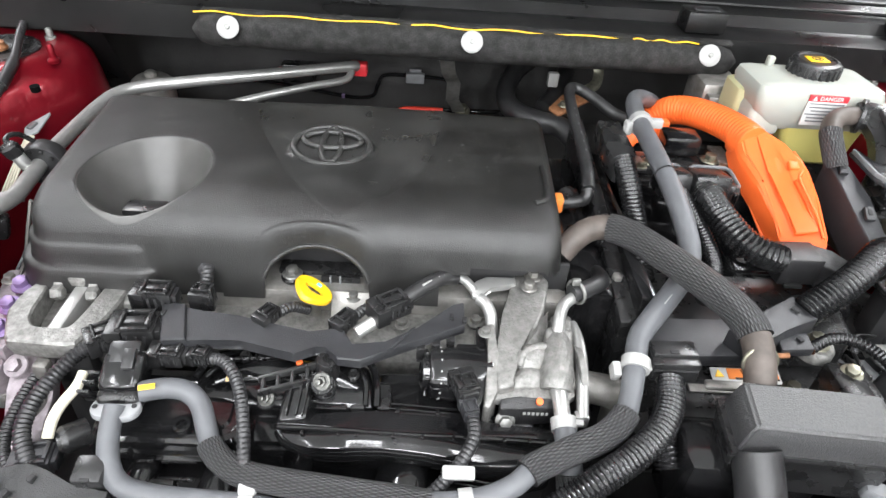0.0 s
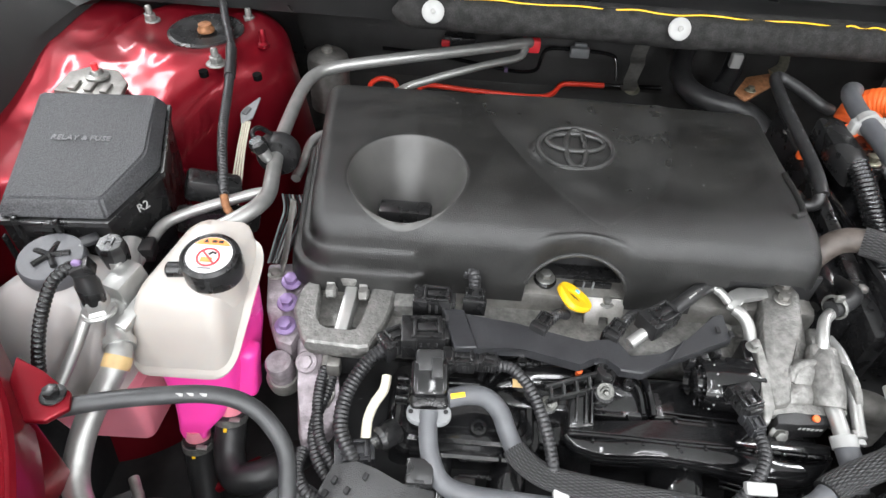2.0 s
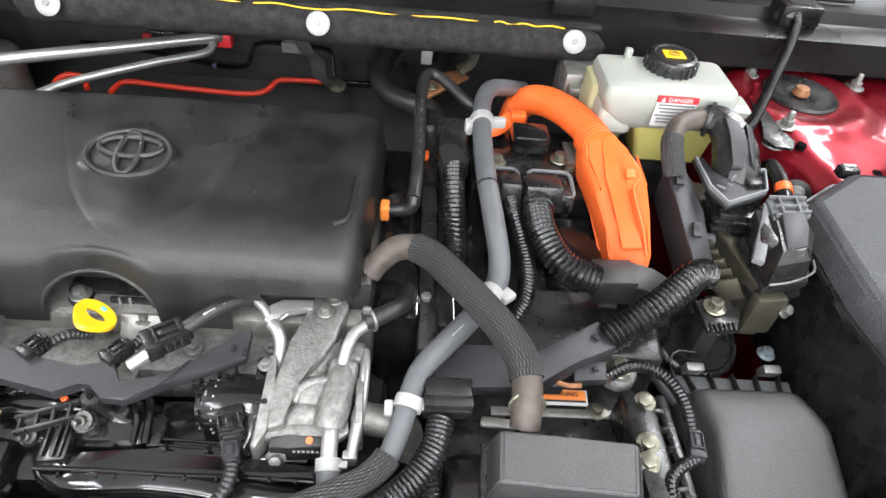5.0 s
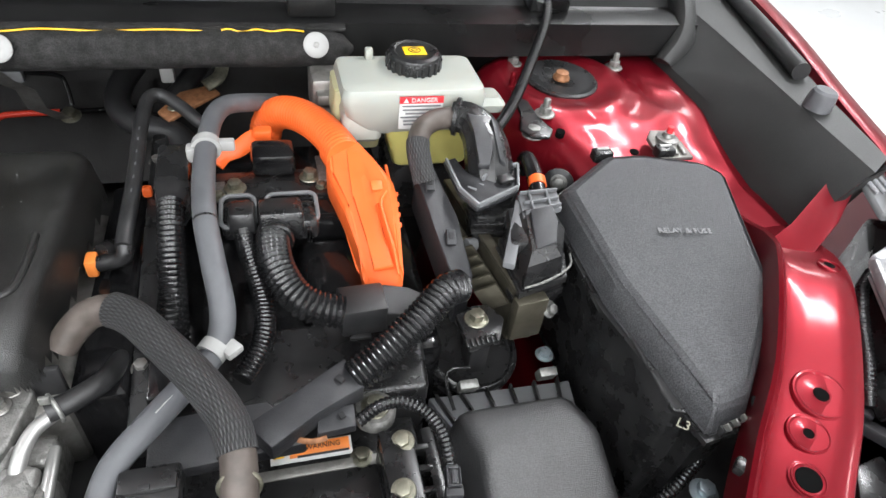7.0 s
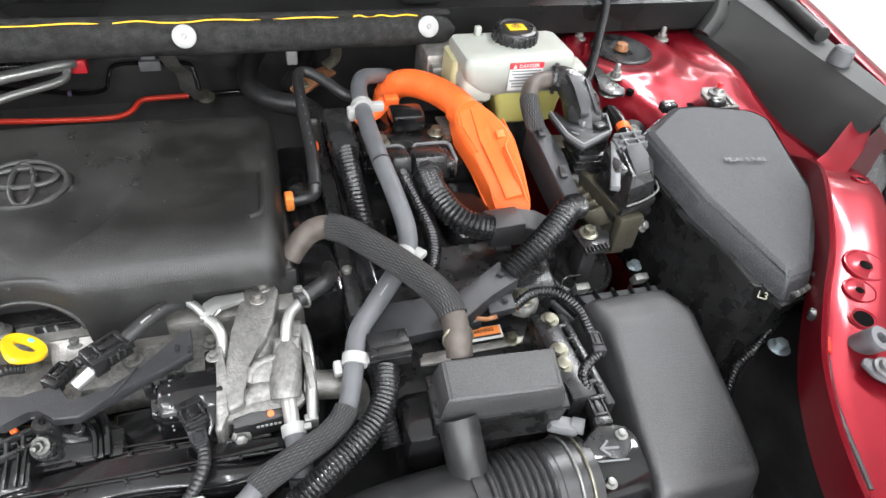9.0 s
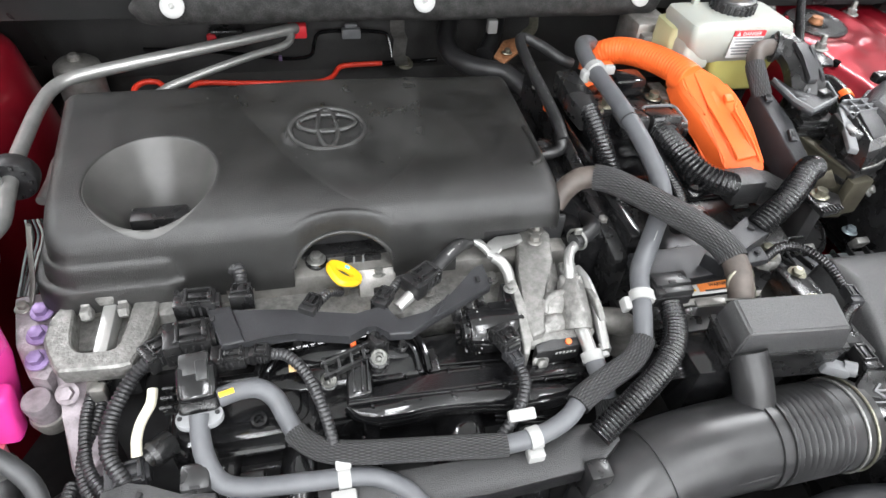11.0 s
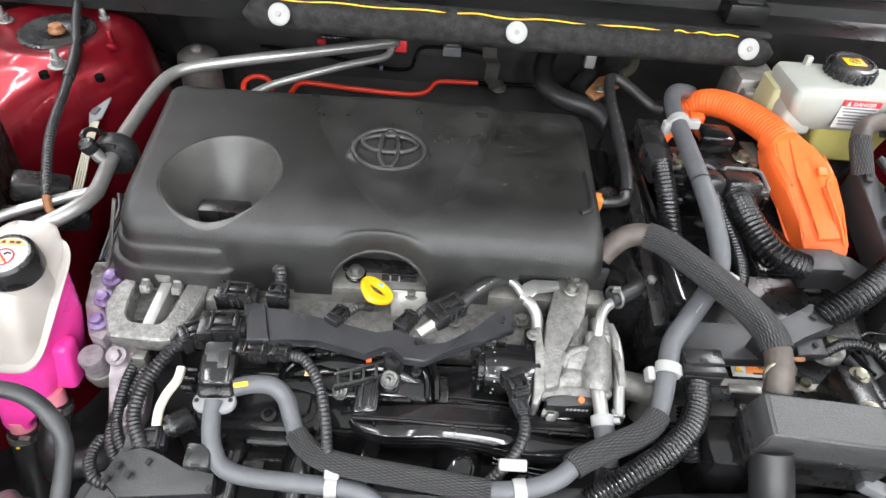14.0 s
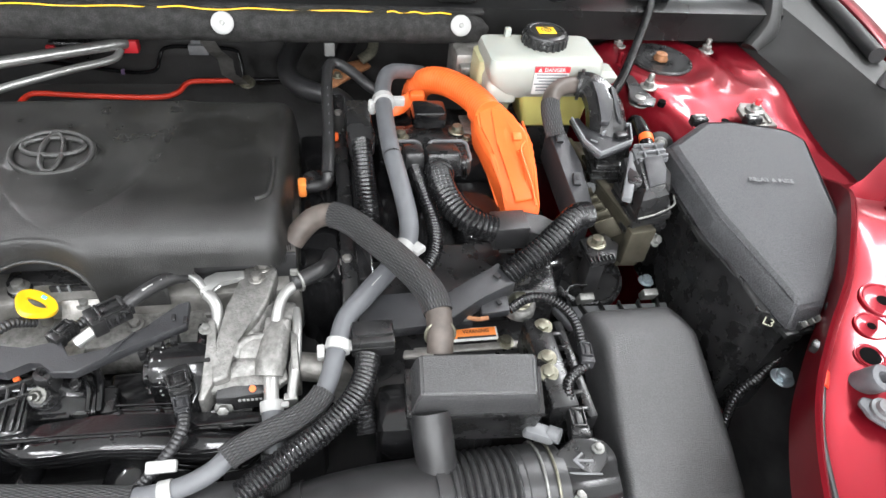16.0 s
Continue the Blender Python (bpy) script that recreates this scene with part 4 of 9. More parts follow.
def connector(at, size, rz=0, rx=0, ry=0, mat=None, label="black plastic wiring connector with a locking tab", marks=3):
    c = thing("wiring_connector", at, label, "connector", "wiring connectors")
    m = Matrix.Translation(at) @ turned(rx, ry, rz)
    mat = mat or BLACK
    sx, sy, sz = size

    def put(name, c0, s0, b0, mm):
        bm = box(c0, s0, b0)
        bmesh.ops.transform(bm, matrix=m, verts=bm.verts)
        return part(name, bm, mm, c)

    put("housing", (0, 0, 0), (sx * 0.8, sy * 0.92, sz * 0.92), 0.0015, mat)
    put("collar", (-sx * 0.34, 0, 0), (sx * 0.32, sy * 1.06, sz * 1.02), 0.0012, mat)
    put("seal", (sx * 0.42, 0, 0), (sx * 0.16, sy * 0.66, sz * 0.7), 0.0015, mat)
    for s in (-1, 1):
        put("side_rail", (sx * 0.02, s * sy * 0.38, sz * 0.52), (sx * 0.62, sy * 0.12, sz * 0.20), 0.0007, mat)
    put("latch", (sx * 0.05, 0, sz * 0.53), (sx * 0.44, sy * 0.30, sz * 0.14), 0.0008, mat)
    put("tab", (sx * 0.30, 0, sz * 0.60), (sx * 0.10, sy * 0.62, sz * 0.16), 0.0008, mat)
    put("bridge", (-sx * 0.22, 0, sz * 0.60), (sx * 0.07, sy * 0.86, sz * 0.14), 0.0007, mat)
    for k in range(marks):
        put("groove", (-sx * 0.10 + k * sx * 0.16, -sy * 0.455, 0), (sx * 0.06, sy * 0.06, sz * 0.55), 0.0006, DARK)
    return c


connector((-0.262, 0.530, 0.914), (0.042, 0.022, 0.022), 0)
connector((-0.222, 0.540, 0.908), (0.020, 0.022, 0.020), 90)
connector((-0.268, 0.494, 0.903), (0.046, 0.030, 0.026), 5)
connector((-0.296, 0.487, 0.900), (0.030, 0.022, 0.020), 35)
connector((-0.155, 0.515, 0.910), (0.026, 0.016, 0.014), 60)
connector((-0.083, 0.515, 0.908), (0.028, 0.016, 0.014), 55)
connector((-0.040, 0.525, 0.920), (0.042, 0.024, 0.018), 35)

lead = thing("ignition_lead", (-0.21, 0.56, 0.88), "short corrugated black lead looping under the cover", "cable")
part("loop", tube([(-0.222, 0.548, 0.912), (-0.224, 0.565, 0.922), (-0.232, 0.572, 0.915), (-0.240, 0.575, 0.89)], 0.0065, 12, rib=0.001, pitch=0.004), GREYCONDUIT, lead)
for a, b in (((-0.147, 0.522, 0.908), (-0.125, 0.548, 0.890)), ((-0.075, 0.524, 0.906), (-0.050, 0.555, 0.892))):
    w = thing("injector_lead", a, "short corrugated black lead from the wiring channel", "cable", "injector leads")
    part("lead", tube([a, Vector(a).lerp(Vector(b), 0.5) + Vector((0, 0, 0.006)), b], 0.0055, 12, rib=0.001, pitch=0.004), GREYCONDUIT, w)
fuel = thing("fuel_hose", (0.0, 0.55, 0.90), "black fuel hose with pale print beside the channel", "hose")
FH = [(-0.070, 0.503, 0.905), (-0.045, 0.520, 0.915), (-0.02, 0.540, 0.925), (0.005, 0.562, 0.926), (0.022, 0.578, 0.915), (0.04, 0.58, 0.90)]
part("hose", tube(FH, 0.0075, 14, ends=(0.35, 0.85)), RUBBER, fuel)
part("metal_end", tube(FH, 0.0062, 12, ends=(0.0, 0.22)), ALLOY, fuel, "bare metal pipe end")
part("metal_end", tube([(0.018, 0.582, 0.918), (0.026, 0.580, 0.917), (0.036, 0.572, 0.914), (0.042, 0.564, 0.910)], 0.0048, 12), ALLOY, fuel, "bare metal pipe end")
for f in (0.55, 0.6, 0.66, 0.71):
    q, d = between(FH, f)
    part("print_mark", box(q + Vector((0, -0.0045, 0.0058)), (0.006, 0.001, 0.003), 0.0003, turned(-40, 0, 40)), TEXT, fuel)

# ---- the intake manifold ----
mani = thing("intake_manifold", (-0.08, 0.42, 0.75), "glossy black moulded intake manifold", "intake manifold")
part("body", box((-0.09, 0.462, 0.815), (0.42, 0.085, 0.07), 0.014), GLOSS, mani)
part("deck", slab([(-0.214, 0.446, 0.868), (-0.213, 0.472, 0.871), (-0.204, 0.488, 0.874), (-0.184, 0.497, 0.876), (-0.132, 0.501, 0.877), (-0.075, 0.500, 0.877), (-0.055, 0.490, 0.875), (-0.049, 0.470, 0.872), (-0.048, 0.446, 0.868)], 0.04, 0.007, 3), GLOSS, mani, "glossy arched runner deck", 40)
part("side_deck", slab([(-0.050, 0.500, 0.858), (0.055, 0.505, 0.856), (0.075, 0.450, 0.852), (0.070, 0.440, 0.850), (-0.050, 0.440, 0.852)], 0.03, 0.005, 3), GLOSS, mani, "", 40)
for rr, zz, grow in ((0.0036, 0.878, 0.0), (0.0026, 0.8795, -0.010)):
    part("arch_line", tube([(-0.213 - grow, 0.468, zz - 0.004), (-0.205 - grow, 0.486 + grow, zz), (-0.184, 0.496 + grow, zz + 0.001), (-0.132, 0.500 + grow, zz + 0.002), (-0.075, 0.499 + grow, zz + 0.002), (-0.055 + grow, 0.488 + grow, zz), (-0.0485 + grow, 0.468, zz - 0.004), (-0.047 + grow, 0.448, zz - 0.010)], rr, 10), GLOSS, mani)
for y, z in ((0.4495, 0.8655), (0.4560, 0.8640)):
    part("deck_line", tube([(-0.047, y, z), (-0.01, y - 0.001, z - 0.001), (0.036, y - 0.002, z - 0.003)], 0.0016, 8), GLOSS, mani)
part("deck_hump", swell([(-0.195, 0.468, 0.866), (-0.165, 0.478, 0.870), (-0.130, 0.480, 0.871), (-0.095, 0.478, 0.870), (-0.065, 0.468, 0.866)], (0.007, 0.013, 0.015, 0.013, 0.007), 18, 0.8), GLOSS, mani, "", 60)
for x, y in ((-0.172, 0.489), (-0.158, 0.490), (-0.070, 0.472)):
    part("deck_pit", lathe([(0.0052, -0.004), (0.0052, 0.0025), (0.0042, 0.0035), (0.003, 0.0015), (0.0005, 0.0015)], (x, y, 0.882), (0, -0.25, 1), 16), BLACK, mani)
part("label_bit", box((-0.176, 0.462, 0.8835), (0.012, 0.008, 0.0008), 0.0002, turned(16)), TAPE, mani)
duct_part = part("vertical_duct", slab([(-0.127, 0.463, 0.886), (-0.104, 0.465, 0.886), (-0.1055, 0.428, 0.874), (-0.1315, 0.425, 0.873)], 0.04, 0.004, 3), GLOSS, mani, "glossy upright duct", 40)
for x in (-0.1215, -0.1130, -0.1075):
    part("duct_edge", bar((x, 0.462, 0.8885), (x - 0.002, 0.429, 0.8765), 0.0022, 0.004, 0.0008), GLOSS, duct_part)
part("window_frame", cut(box((-0.090, 0.459, 0.860), (0.034, 0.030, 0.016), 0.002), [box((-0.090, 0.459, 0.868), (0.022, 0.018, 0.02), 0.001)]), GLOSS, mani, "", 30)
part("window", box((-0.090, 0.459, 0.857), (0.021, 0.017, 0.002), 0), DARK, mani)
lug_block = part("lug_block", cut(box((-0.053, 0.461, 0.859), (0.036, 0.030, 0.018), 0.003), [lathe([(0.007, -0.02), (0.007, 0.02)], (-0.052, 0.450, 0.862), (0, 0, 1), 20)]), BLACK, mani, "black notched lug", 30)
part("lug_line", box((-0.053, 0.4755, 0.869), (0.030, 0.0015, 0.002), 0.0005), GLOSS, lug_block)
part("back_strip", slab([(-0.045, 0.450, 0.866), (0.095, 0.447, 0.864), (0.095, 0.438, 0.862), (-0.045, 0.441, 0.864)], 0.010, 0.002), GLOSS, mani)
for x in (-0.028, 0.008, 0.044, 0.076):
    part("strip_peg", box((x, 0.443, 0.868), (0.004, 0.007, 0.008), 0.001), GLOSS, mani)
rail_part = part("rail", slab([(-0.131, 0.424, 0.8700), (-0.08, 0.4245, 0.8690), (-0.023, 0.4225, 0.8685), (0.041, 0.4225, 0.8680), (0.111, 0.4205, 0.8670), (0.113, 0.431, 0.8685), (0.016, 0.439, 0.8700), (-0.048, 0.442, 0.8705), (-0.122, 0.435, 0.8715)], 0.005, 0.0014), GLOSS, mani, "long glossy joint rail")
part("rail_lip", tube([(-0.130, 0.4225, 0.868), (-0.08, 0.4230, 0.867), (-0.023, 0.4210, 0.8665), (0.041, 0.4210, 0.866), (0.111, 0.4190, 0.865)], 0.0021, 8), GLOSS, rail_part)
for k, x in enumerate((-0.108, -0.077, -0.062, -0.030, -0.005, 0.022, 0.040, 0.066, 0.088, 0.104)):
    part("rail_rib", box((x, 0.4185, 0.8640), (0.0028, 0.005, 0.010), 0.0008), GLOSS, rail_part)
plenum = part("plenum", swell([(-0.130, 0.428, 0.858), (-0.120, 0.421, 0.855), (-0.095, 0.418, 0.853), (-0.05, 0.4205, 0.853), (0.0, 0.418, 0.852), (0.045, 0.412, 0.850), (0.080, 0.410, 0.850), (0.100, 0.414, 0.853), (0.112, 0.422, 0.856)], (0.006, 0.0135, 0.0155, 0.0140, 0.0150, 0.0165, 0.0165, 0.0130, 0.005), 24), GLOSS, mani, "long glossy plenum", 60)
for dz, dy in ((0.0, 0.0), (-0.004, -0.003)):
    part("lower_lip", tube([(0.012, 0.402 + dy, 0.842 + dz), (0.035, 0.397 + dy, 0.841 + dz), (0.060, 0.393 + dy, 0.841 + dz), (0.088, 0.393 + dy, 0.842 + dz), (0.104, 0.402 + dy, 0.846 + dz)], 0.0016, 8), GLOSS, plenum)
part("lip_peg", box((0.083, 0.392, 0.843), (0.004, 0.006, 0.009), 0.001), GLOSS, plenum)


def lid_loop(w, d, r, dz):
    return [(x, y, 0.860 + 0.14 * (y - 0.412) + dz) for x, y in rounded(w, d, r, 5, (-0.2225, 0.443))]


left = part("left_lid", skin([lid_loop(0.126, 0.066, 0.014, -0.02), lid_loop(0.126, 0.066, 0.014, -0.003), lid_loop(0.121, 0.061, 0.013, 0.0), lid_loop(0.112, 0.052, 0.012, 0.0), lid_loop(0.109, 0.049, 0.012, -0.0022), lid_loop(0.099, 0.040, 0.010, -0.0022), lid_loop(0.096, 0.037, 0.010, 0.0006), lid_loop(0.02, 0.01, 0.004, 0.0010)]), GLOSS, mani, "glossy black lid with a moulded rim", 30)
part("lid_rim", skin([lid_loop(0.138, 0.078, 0.018, -0.022), lid_loop(0.140, 0.080, 0.018, -0.016), lid_loop(0.136, 0.076, 0.018, -0.013), lid_loop(0.126, 0.066, 0.014, -0.013)], False), GLOSS, left)
part("lid_boss", lathe([(0.0085, 0), (0.0075, 0.0035), (0.0045, 0.0035), (0.0035, 0.001), (0.0005, 0.001)], (-0.212, 0.424, 0.862), (0, -0.2, 1), 18), GLOSS, left)
for a in (45, 135):
    part("boss_cross", bar((-0.212 - 0.006 * math.cos(radians(a)), 0.424 - 0.006 * math.sin(radians(a)), 0.8648), (-0.212 + 0.006 * math.cos(radians(a)), 0.424 + 0.006 * math.sin(radians(a)), 0.8648), 0.0016, 0.002, 0.0005), GLOSS, left)
for x in (-0.276, -0.252, -0.190, -0.168):
    part("rim_rib", box((x, 0.4055, 0.847), (0.003, 0.006, 0.012), 0.0008), GLOSS, mani)
for x, w in ((-0.246, 0.036), (-0.178, 0.040), (-0.115, 0.036), (-0.020, 0.058), (0.050, 0.044)):
    part("lower_runner", swell([(x, 0.420, 0.818), (x - 0.003, 0.400, 0.818), (x - 0.006, 0.378, 0.808), (x - 0.010, 0.352, 0.786), (x - 0.012, 0.335, 0.74)], (w * 0.46, w * 0.52, w * 0.54, w * 0.52, w * 0.5), 22, 0.72), GLOSS, mani, "glossy lower runner", 60)
for y, z in ((0.404, 0.840), (0.392, 0.832), (0.380, 0.824)):
    part("pocket_bar", box((-0.212, y, z), (0.030, 0.003, 0.004), 0.0008), BLACK, mani)
part("lower_clip", box((-0.222, 0.384, 0.828), (0.022, 0.016, 0.016), 0.003, turned(15)), BLACK, mani)

sensor = thing("camshaft_sensor", (-0.12, 0.46, 0.885), "ribbed black plastic sensor bracket with an orange dot", "sensor")
for a, b in (((-0.152, 0.4560, 0.8885), (-0.094, 0.4760, 0.8940)), ((-0.150, 0.4440, 0.8850), (-0.092, 0.4640, 0.8880))):
    part("arm", bar(a, b, 0.0035, 0.007, 0.001), BLACK, sensor)
for k in range(5):
    f = 0.08 + 0.21 * k
    part("rib", bar((-0.151 + 0.058 * f, 0.4435 + 0.020 * f, 0.885 + 0.004 * f), (-0.152 + 0.058 * f, 0.4560 + 0.020 * f, 0.888 + 0.005 * f), 0.0028, 0.006, 0.0007), BLACK, sensor)
part("post", lathe([(0.0105, -0.045), (0.0105, 0.006), (0.0088, 0.009), (0.004, 0.009), (0.003, 0.006), (0.0005, 0.006)], (-0.0940, 0.4760, 0.890), (0, -0.1, 1), 22), BLACK, sensor)
part("ear", lathe([(0.0105, -0.03), (0.0105, 0.0), (0.0095, 0.0012), (0.0005, 0.0012)], (-0.096, 0.457, 0.886), (0, -0.5, 1), 22), BLACK, sensor)
part("ear", lathe([(0.0095, -0.03), (0.0095, 0.0), (0.0085, 0.0012), (0.0005, 0.0012)], (-0.146, 0.452, 0.867), (0, -0.5, 1), 22), BLACK, sensor)
part("orange_dot", lathe([(0.0030, -0.004), (0.0030, 0.0025), (0.002, 0.0035), (0.0004, 0.0035)], (-0.119, 0.4755, 0.8905), (0, -0.2, 1), 14), ORANGE, sensor, "orange paint dot")
bolt((-0.096, 0.457, 0.889), 0.0052, (-0.15, -0.75, 0.75), OLDZINC, stud=True)
bolt((-0.146, 0.452, 0.870), 0.0050, (-0.15, -0.75, 0.75), OLDZINC, stud=True)

# ---- the throttle body and its cast bracket ----
throttle = thing("throttle", (0.09, 0.48, 0.84), "cast aluminium throttle body with black actuator motor", "throttle body")
part("cast_arm", slab([(0.083, 0.588, 0.9155), (0.093, 0.597, 0.9165), (0.114, 0.592, 0.9165), (0.119, 0.580, 0.9160), (0.110, 0.540, 0.9120), (0.100, 0.518, 0.9095), (0.0800, 0.491, 0.9070), (0.0760, 0.480, 0.9045), (0.0755, 0.456, 0.8970), (0.0590, 0.452, 0.8955), (0.0585, 0.488, 0.9050), (0.0680, 0.535, 0.9110)], 0.026, 0.0035, 3), CAST, throttle, "rough cast aluminium arm", 50)
part("arm_facet", slab([(0.109, 0.538, 0.9050), (0.1155, 0.548, 0.9060), (0.112, 0.520, 0.8980), (0.094, 0.494, 0.8940), (0.0805, 0.4905, 0.9000), (0.0995, 0.518, 0.9040)], 0.018, 0.002), CAST, throttle)
part("column", swell([(0.1205, 0.516, 0.898), (0.1195, 0.505, 0.899), (0.1165, 0.485, 0.897), (0.1135, 0.466, 0.893), (0.1125, 0.458, 0.889)], (0.0125, 0.0150, 0.0150, 0.0155, 0.0140), 22), CAST, throttle, "cast valve column", 60)
part("column_cap", box((0.1200, 0.509, 0.9035), (0.026, 0.018, 0.014), 0.004, turned(14, 0, -8), 3), CAST, throttle)
part("cast_lobe", swell([(0.076, 0.484, 0.882), (0.086, 0.489, 0.888), (0.098, 0.491, 0.890), (0.110, 0.490, 0.888)], (0.011, 0.0165, 0.0175, 0.013), 20), CAST, throttle, "", 60)
part("cast_lobe", swell([(0.072, 0.468, 0.880), (0.090, 0.473, 0.884), (0.108, 0.472, 0.882)], (0.012, 0.0150, 0.012), 20), CAST, throttle, "", 60)
part("cast_bridge", tube([(0.080, 0.478, 0.897), (0.086, 0.489, 0.903), (0.096, 0.495, 0.905), (0.108, 0.497, 0.904)], 0.0045, 12), CAST, throttle)
part("base_plate", slab([(0.054, 0.466, 0.8905), (0.128, 0.468, 0.8905), (0.131, 0.455, 0.8875), (0.120, 0.447, 0.8855), (0.056, 0.448, 0.8855)], 0.008, 0.002), CAST, throttle, "cast base plate")
for dx, top in ((0.0, 0.912), (-0.010, 0.908)):
    part("motor_flange", slab([(0.0515 + dx, 0.517, top), (0.0585 + dx, 0.518, top), (0.0620 + dx, 0.486, top - 0.008), (0.0600 + dx, 0.452, top - 0.019), (0.0520 + dx, 0.437, top - 0.025), (0.0465 + dx, 0.439, top - 0.025), (0.0515 + dx, 0.480, top - 0.010)], 0.045, 0.002), CAST if dx == 0 else GLOSS, throttle, "cast flange plate" if dx == 0 else "black flange plate")
part("rear_disc", lathe([(0.033, 0.0), (0.034, 0.001), (0.034, 0.006), (0.032, 0.007), (0.001, 0.007)], (0.1340, 0.484, 0.874), (1, 0.05, 0), 30), CAST, throttle)
part("disc_rim", tube([(0.1375, 0.534, 0.899), (0.1395, 0.515, 0.9015), (0.1395, 0.492, 0.900), (0.1380, 0.468, 0.894), (0.1335, 0.432, 0.883)], 0.0058, 14, flat=0.8), ALLOY, throttle, "bright machined flange edge")
part("rim_foot", box((0.1330, 0.4345, 0.880), (0.013, 0.009, 0.014), 0.002), ALLOY, throttle)
part("back_lug", box((0.128, 0.533, 0.893), (0.022, 0.026, 0.022), 0.006, None, 3), CAST, throttle)
part("strap", slab([(0.038, 0.558, 0.912), (0.042, 0.574, 0.917), (0.054, 0.581, 0.918), (0.084, 0.582, 0.918), (0.084, 0.571, 0.916), (0.058, 0.569, 0.915), (0.052, 0.564, 0.913), (0.049, 0.554, 0.910)], 0.006, 0.002), ALLOY, throttle, "pale metal strap")
part("grey_block", slab([(0.062, 0.4490, 0.8865), (0.0800, 0.4510, 0.8875), (0.1110, 0.4510, 0.8875), (0.1110, 0.4420, 0.8840), (0.0800, 0.4400, 0.8835), (0.062, 0.4400, 0.8830)], 0.022, 0.002), RESON, throttle, "dark actuator block")
part("orange_dot", lathe([(0.0032, 0), (0.0032, 0.003), (0.0004, 0.003)], (0.097, 0.4465, 0.8862), (0, -0.5, 1), 12), ORANGE, throttle, "orange paint dot")
for k in range(6):
    part("print_mark", box((0.084 + 0.0040 * k, 0.4403, 0.8775), (0.0026, 0.0006, 0.0035), 0.0002), TEXT, throttle)
MA, MD = Vector((0.058, 0.484, 0.876)), Vector((-1, -0.04, 0.06)).normalized()
motor = part("motor", lathe([(0.0240, 0), (0.0250, 0.003), (0.0250, 0.044), (0.0235, 0.048), (0.0235, 0.056), (0.0215, 0.060), (0.001, 0.0605)], MA, MD, 32), GLOSS, throttle, "black actuator motor")
part("motor_flat", box((0.040, 0.486, 0.8985), (0.034, 0.026, 0.006), 0.002, turned(4)), GLOSS, motor)
part("motor_cap", lathe([(0.0165, 0.060), (0.0160, 0.066), (0.012, 0.068), (0.009, 0.064), (0.001, 0.064)], MA, MD, 28), GLOSS, motor)
UY, UZ = MD.cross(Vector((0, 0, 1))).normalized(), MD.cross(MD.cross(Vector((0, 0, 1)))).normalized()
for k in range(10):
    a = 2 * math.pi * k / 10
    q = MA + MD * 0.0625 + (UY * math.cos(a) + UZ * math.sin(a)) * 0.0185
    part("cap_rib", bar(q - (UY * math.cos(a) + UZ * math.sin(a)) * 0.004, q + (UY * math.cos(a) + UZ * math.sin(a)) * 0.003, 0.0025, 0.003, 0.0006), GLOSS, motor)
for k in range(14):
    a = 2 * math.pi * k / 14
    q = MA + MD * 0.050 + (UY * math.cos(a) + UZ * math.sin(a)) * 0.0238
    part("print_mark", lathe([(0.0009, -0.0004), (0.0009, 0.0006), (0.0002, 0.0006)], q, UY * math.cos(a) + UZ * math.sin(a), 6), TEXT, motor)
bolt((0.103, 0.586, 0.9165), 0.0062, mat=DULL)
bolt((0.097, 0.570, 0.9150), 0.0058, mat=DULL)
bolt((0.068, 0.4395, 0.868), 0.0058, (0, -0.8, 0.4), ZINC)
bolt((0.050, 0.508, 0.908), 0.0045, mat=ZINC)

outlet = thing("coolant_outlet", (0.145, 0.47, 0.88), "bent metal coolant pipe with spring clamp and rubber hose", "pipe")
part("pipe", tube([(0.1185, 0.508, 0.900), (0.1195, 0.514, 0.910), (0.1225, 0.528, 0.916), (0.128, 0.541, 0.919), (0.136, 0.549, 0.920), (0.143, 0.554, 0.921)], 0.0058, 14), ALLOY, outlet, "bare metal pipe")
part("hose", tube([(0.136, 0.552, 0.924), (0.155, 0.562, 0.924), (0.172, 0.580, 0.920), (0.178, 0.62, 0.90)], 0.0090, 16), RUBBER, outlet)
part("clamp", tube([(0.1415 + 0.012 * math.cos(a) * 0.55, 0.5555 - 0.012 * math.cos(a) * 0.8, 0.924 + 0.012 * math.sin(a)) for a in [2 * math.pi * k / 20 for k in range(21)]], 0.0018, 8, 0.003), ZINC, outlet, "spring clamp")
part("clamp_ear", box((0.1385, 0.553, 0.9385), (0.008, 0.004, 0.008), 0.001), ZINC, outlet)
drop = thing("coolant_pipe", (0.11, 0.42, 0.87), "metal pipe stub with a white clamp and black hose", "pipe")
part("stub", tube([(0.1140, 0.462, 0.893), (0.1150, 0.440, 0.889), (0.1155, 0.416, 0.881)], 0.0072, 14), ALLOY, drop, "bare metal stub")
part("clamp", tube([(0.1155, 0.430, 0.886), (0.1160, 0.420, 0.8825)], 0.0112, 16), NYLON, drop, "white hose clamp")
part("clamp_ear", box((0.127, 0.424, 0.888), (0.010, 0.006, 0.004), 0.001), NYLON, drop)
part("hose", tube([(0.1160, 0.423, 0.884), (0.1180, 0.400, 0.876), (0.119, 0.380, 0.862)], 0.0102, 16), HOSE, drop)
part("sleeve", tube([(0.118, 0.386, 0.870), (0.119, 0.372, 0.855), (0.118, 0.36, 0.82)], 0.0125, 16), BRAID, drop, "braided sleeve")
egr = thing("exhaust_gas_pipe", (0.17, 0.46, 0.88), "bright metal pipe behind the throttle body", "pipe")
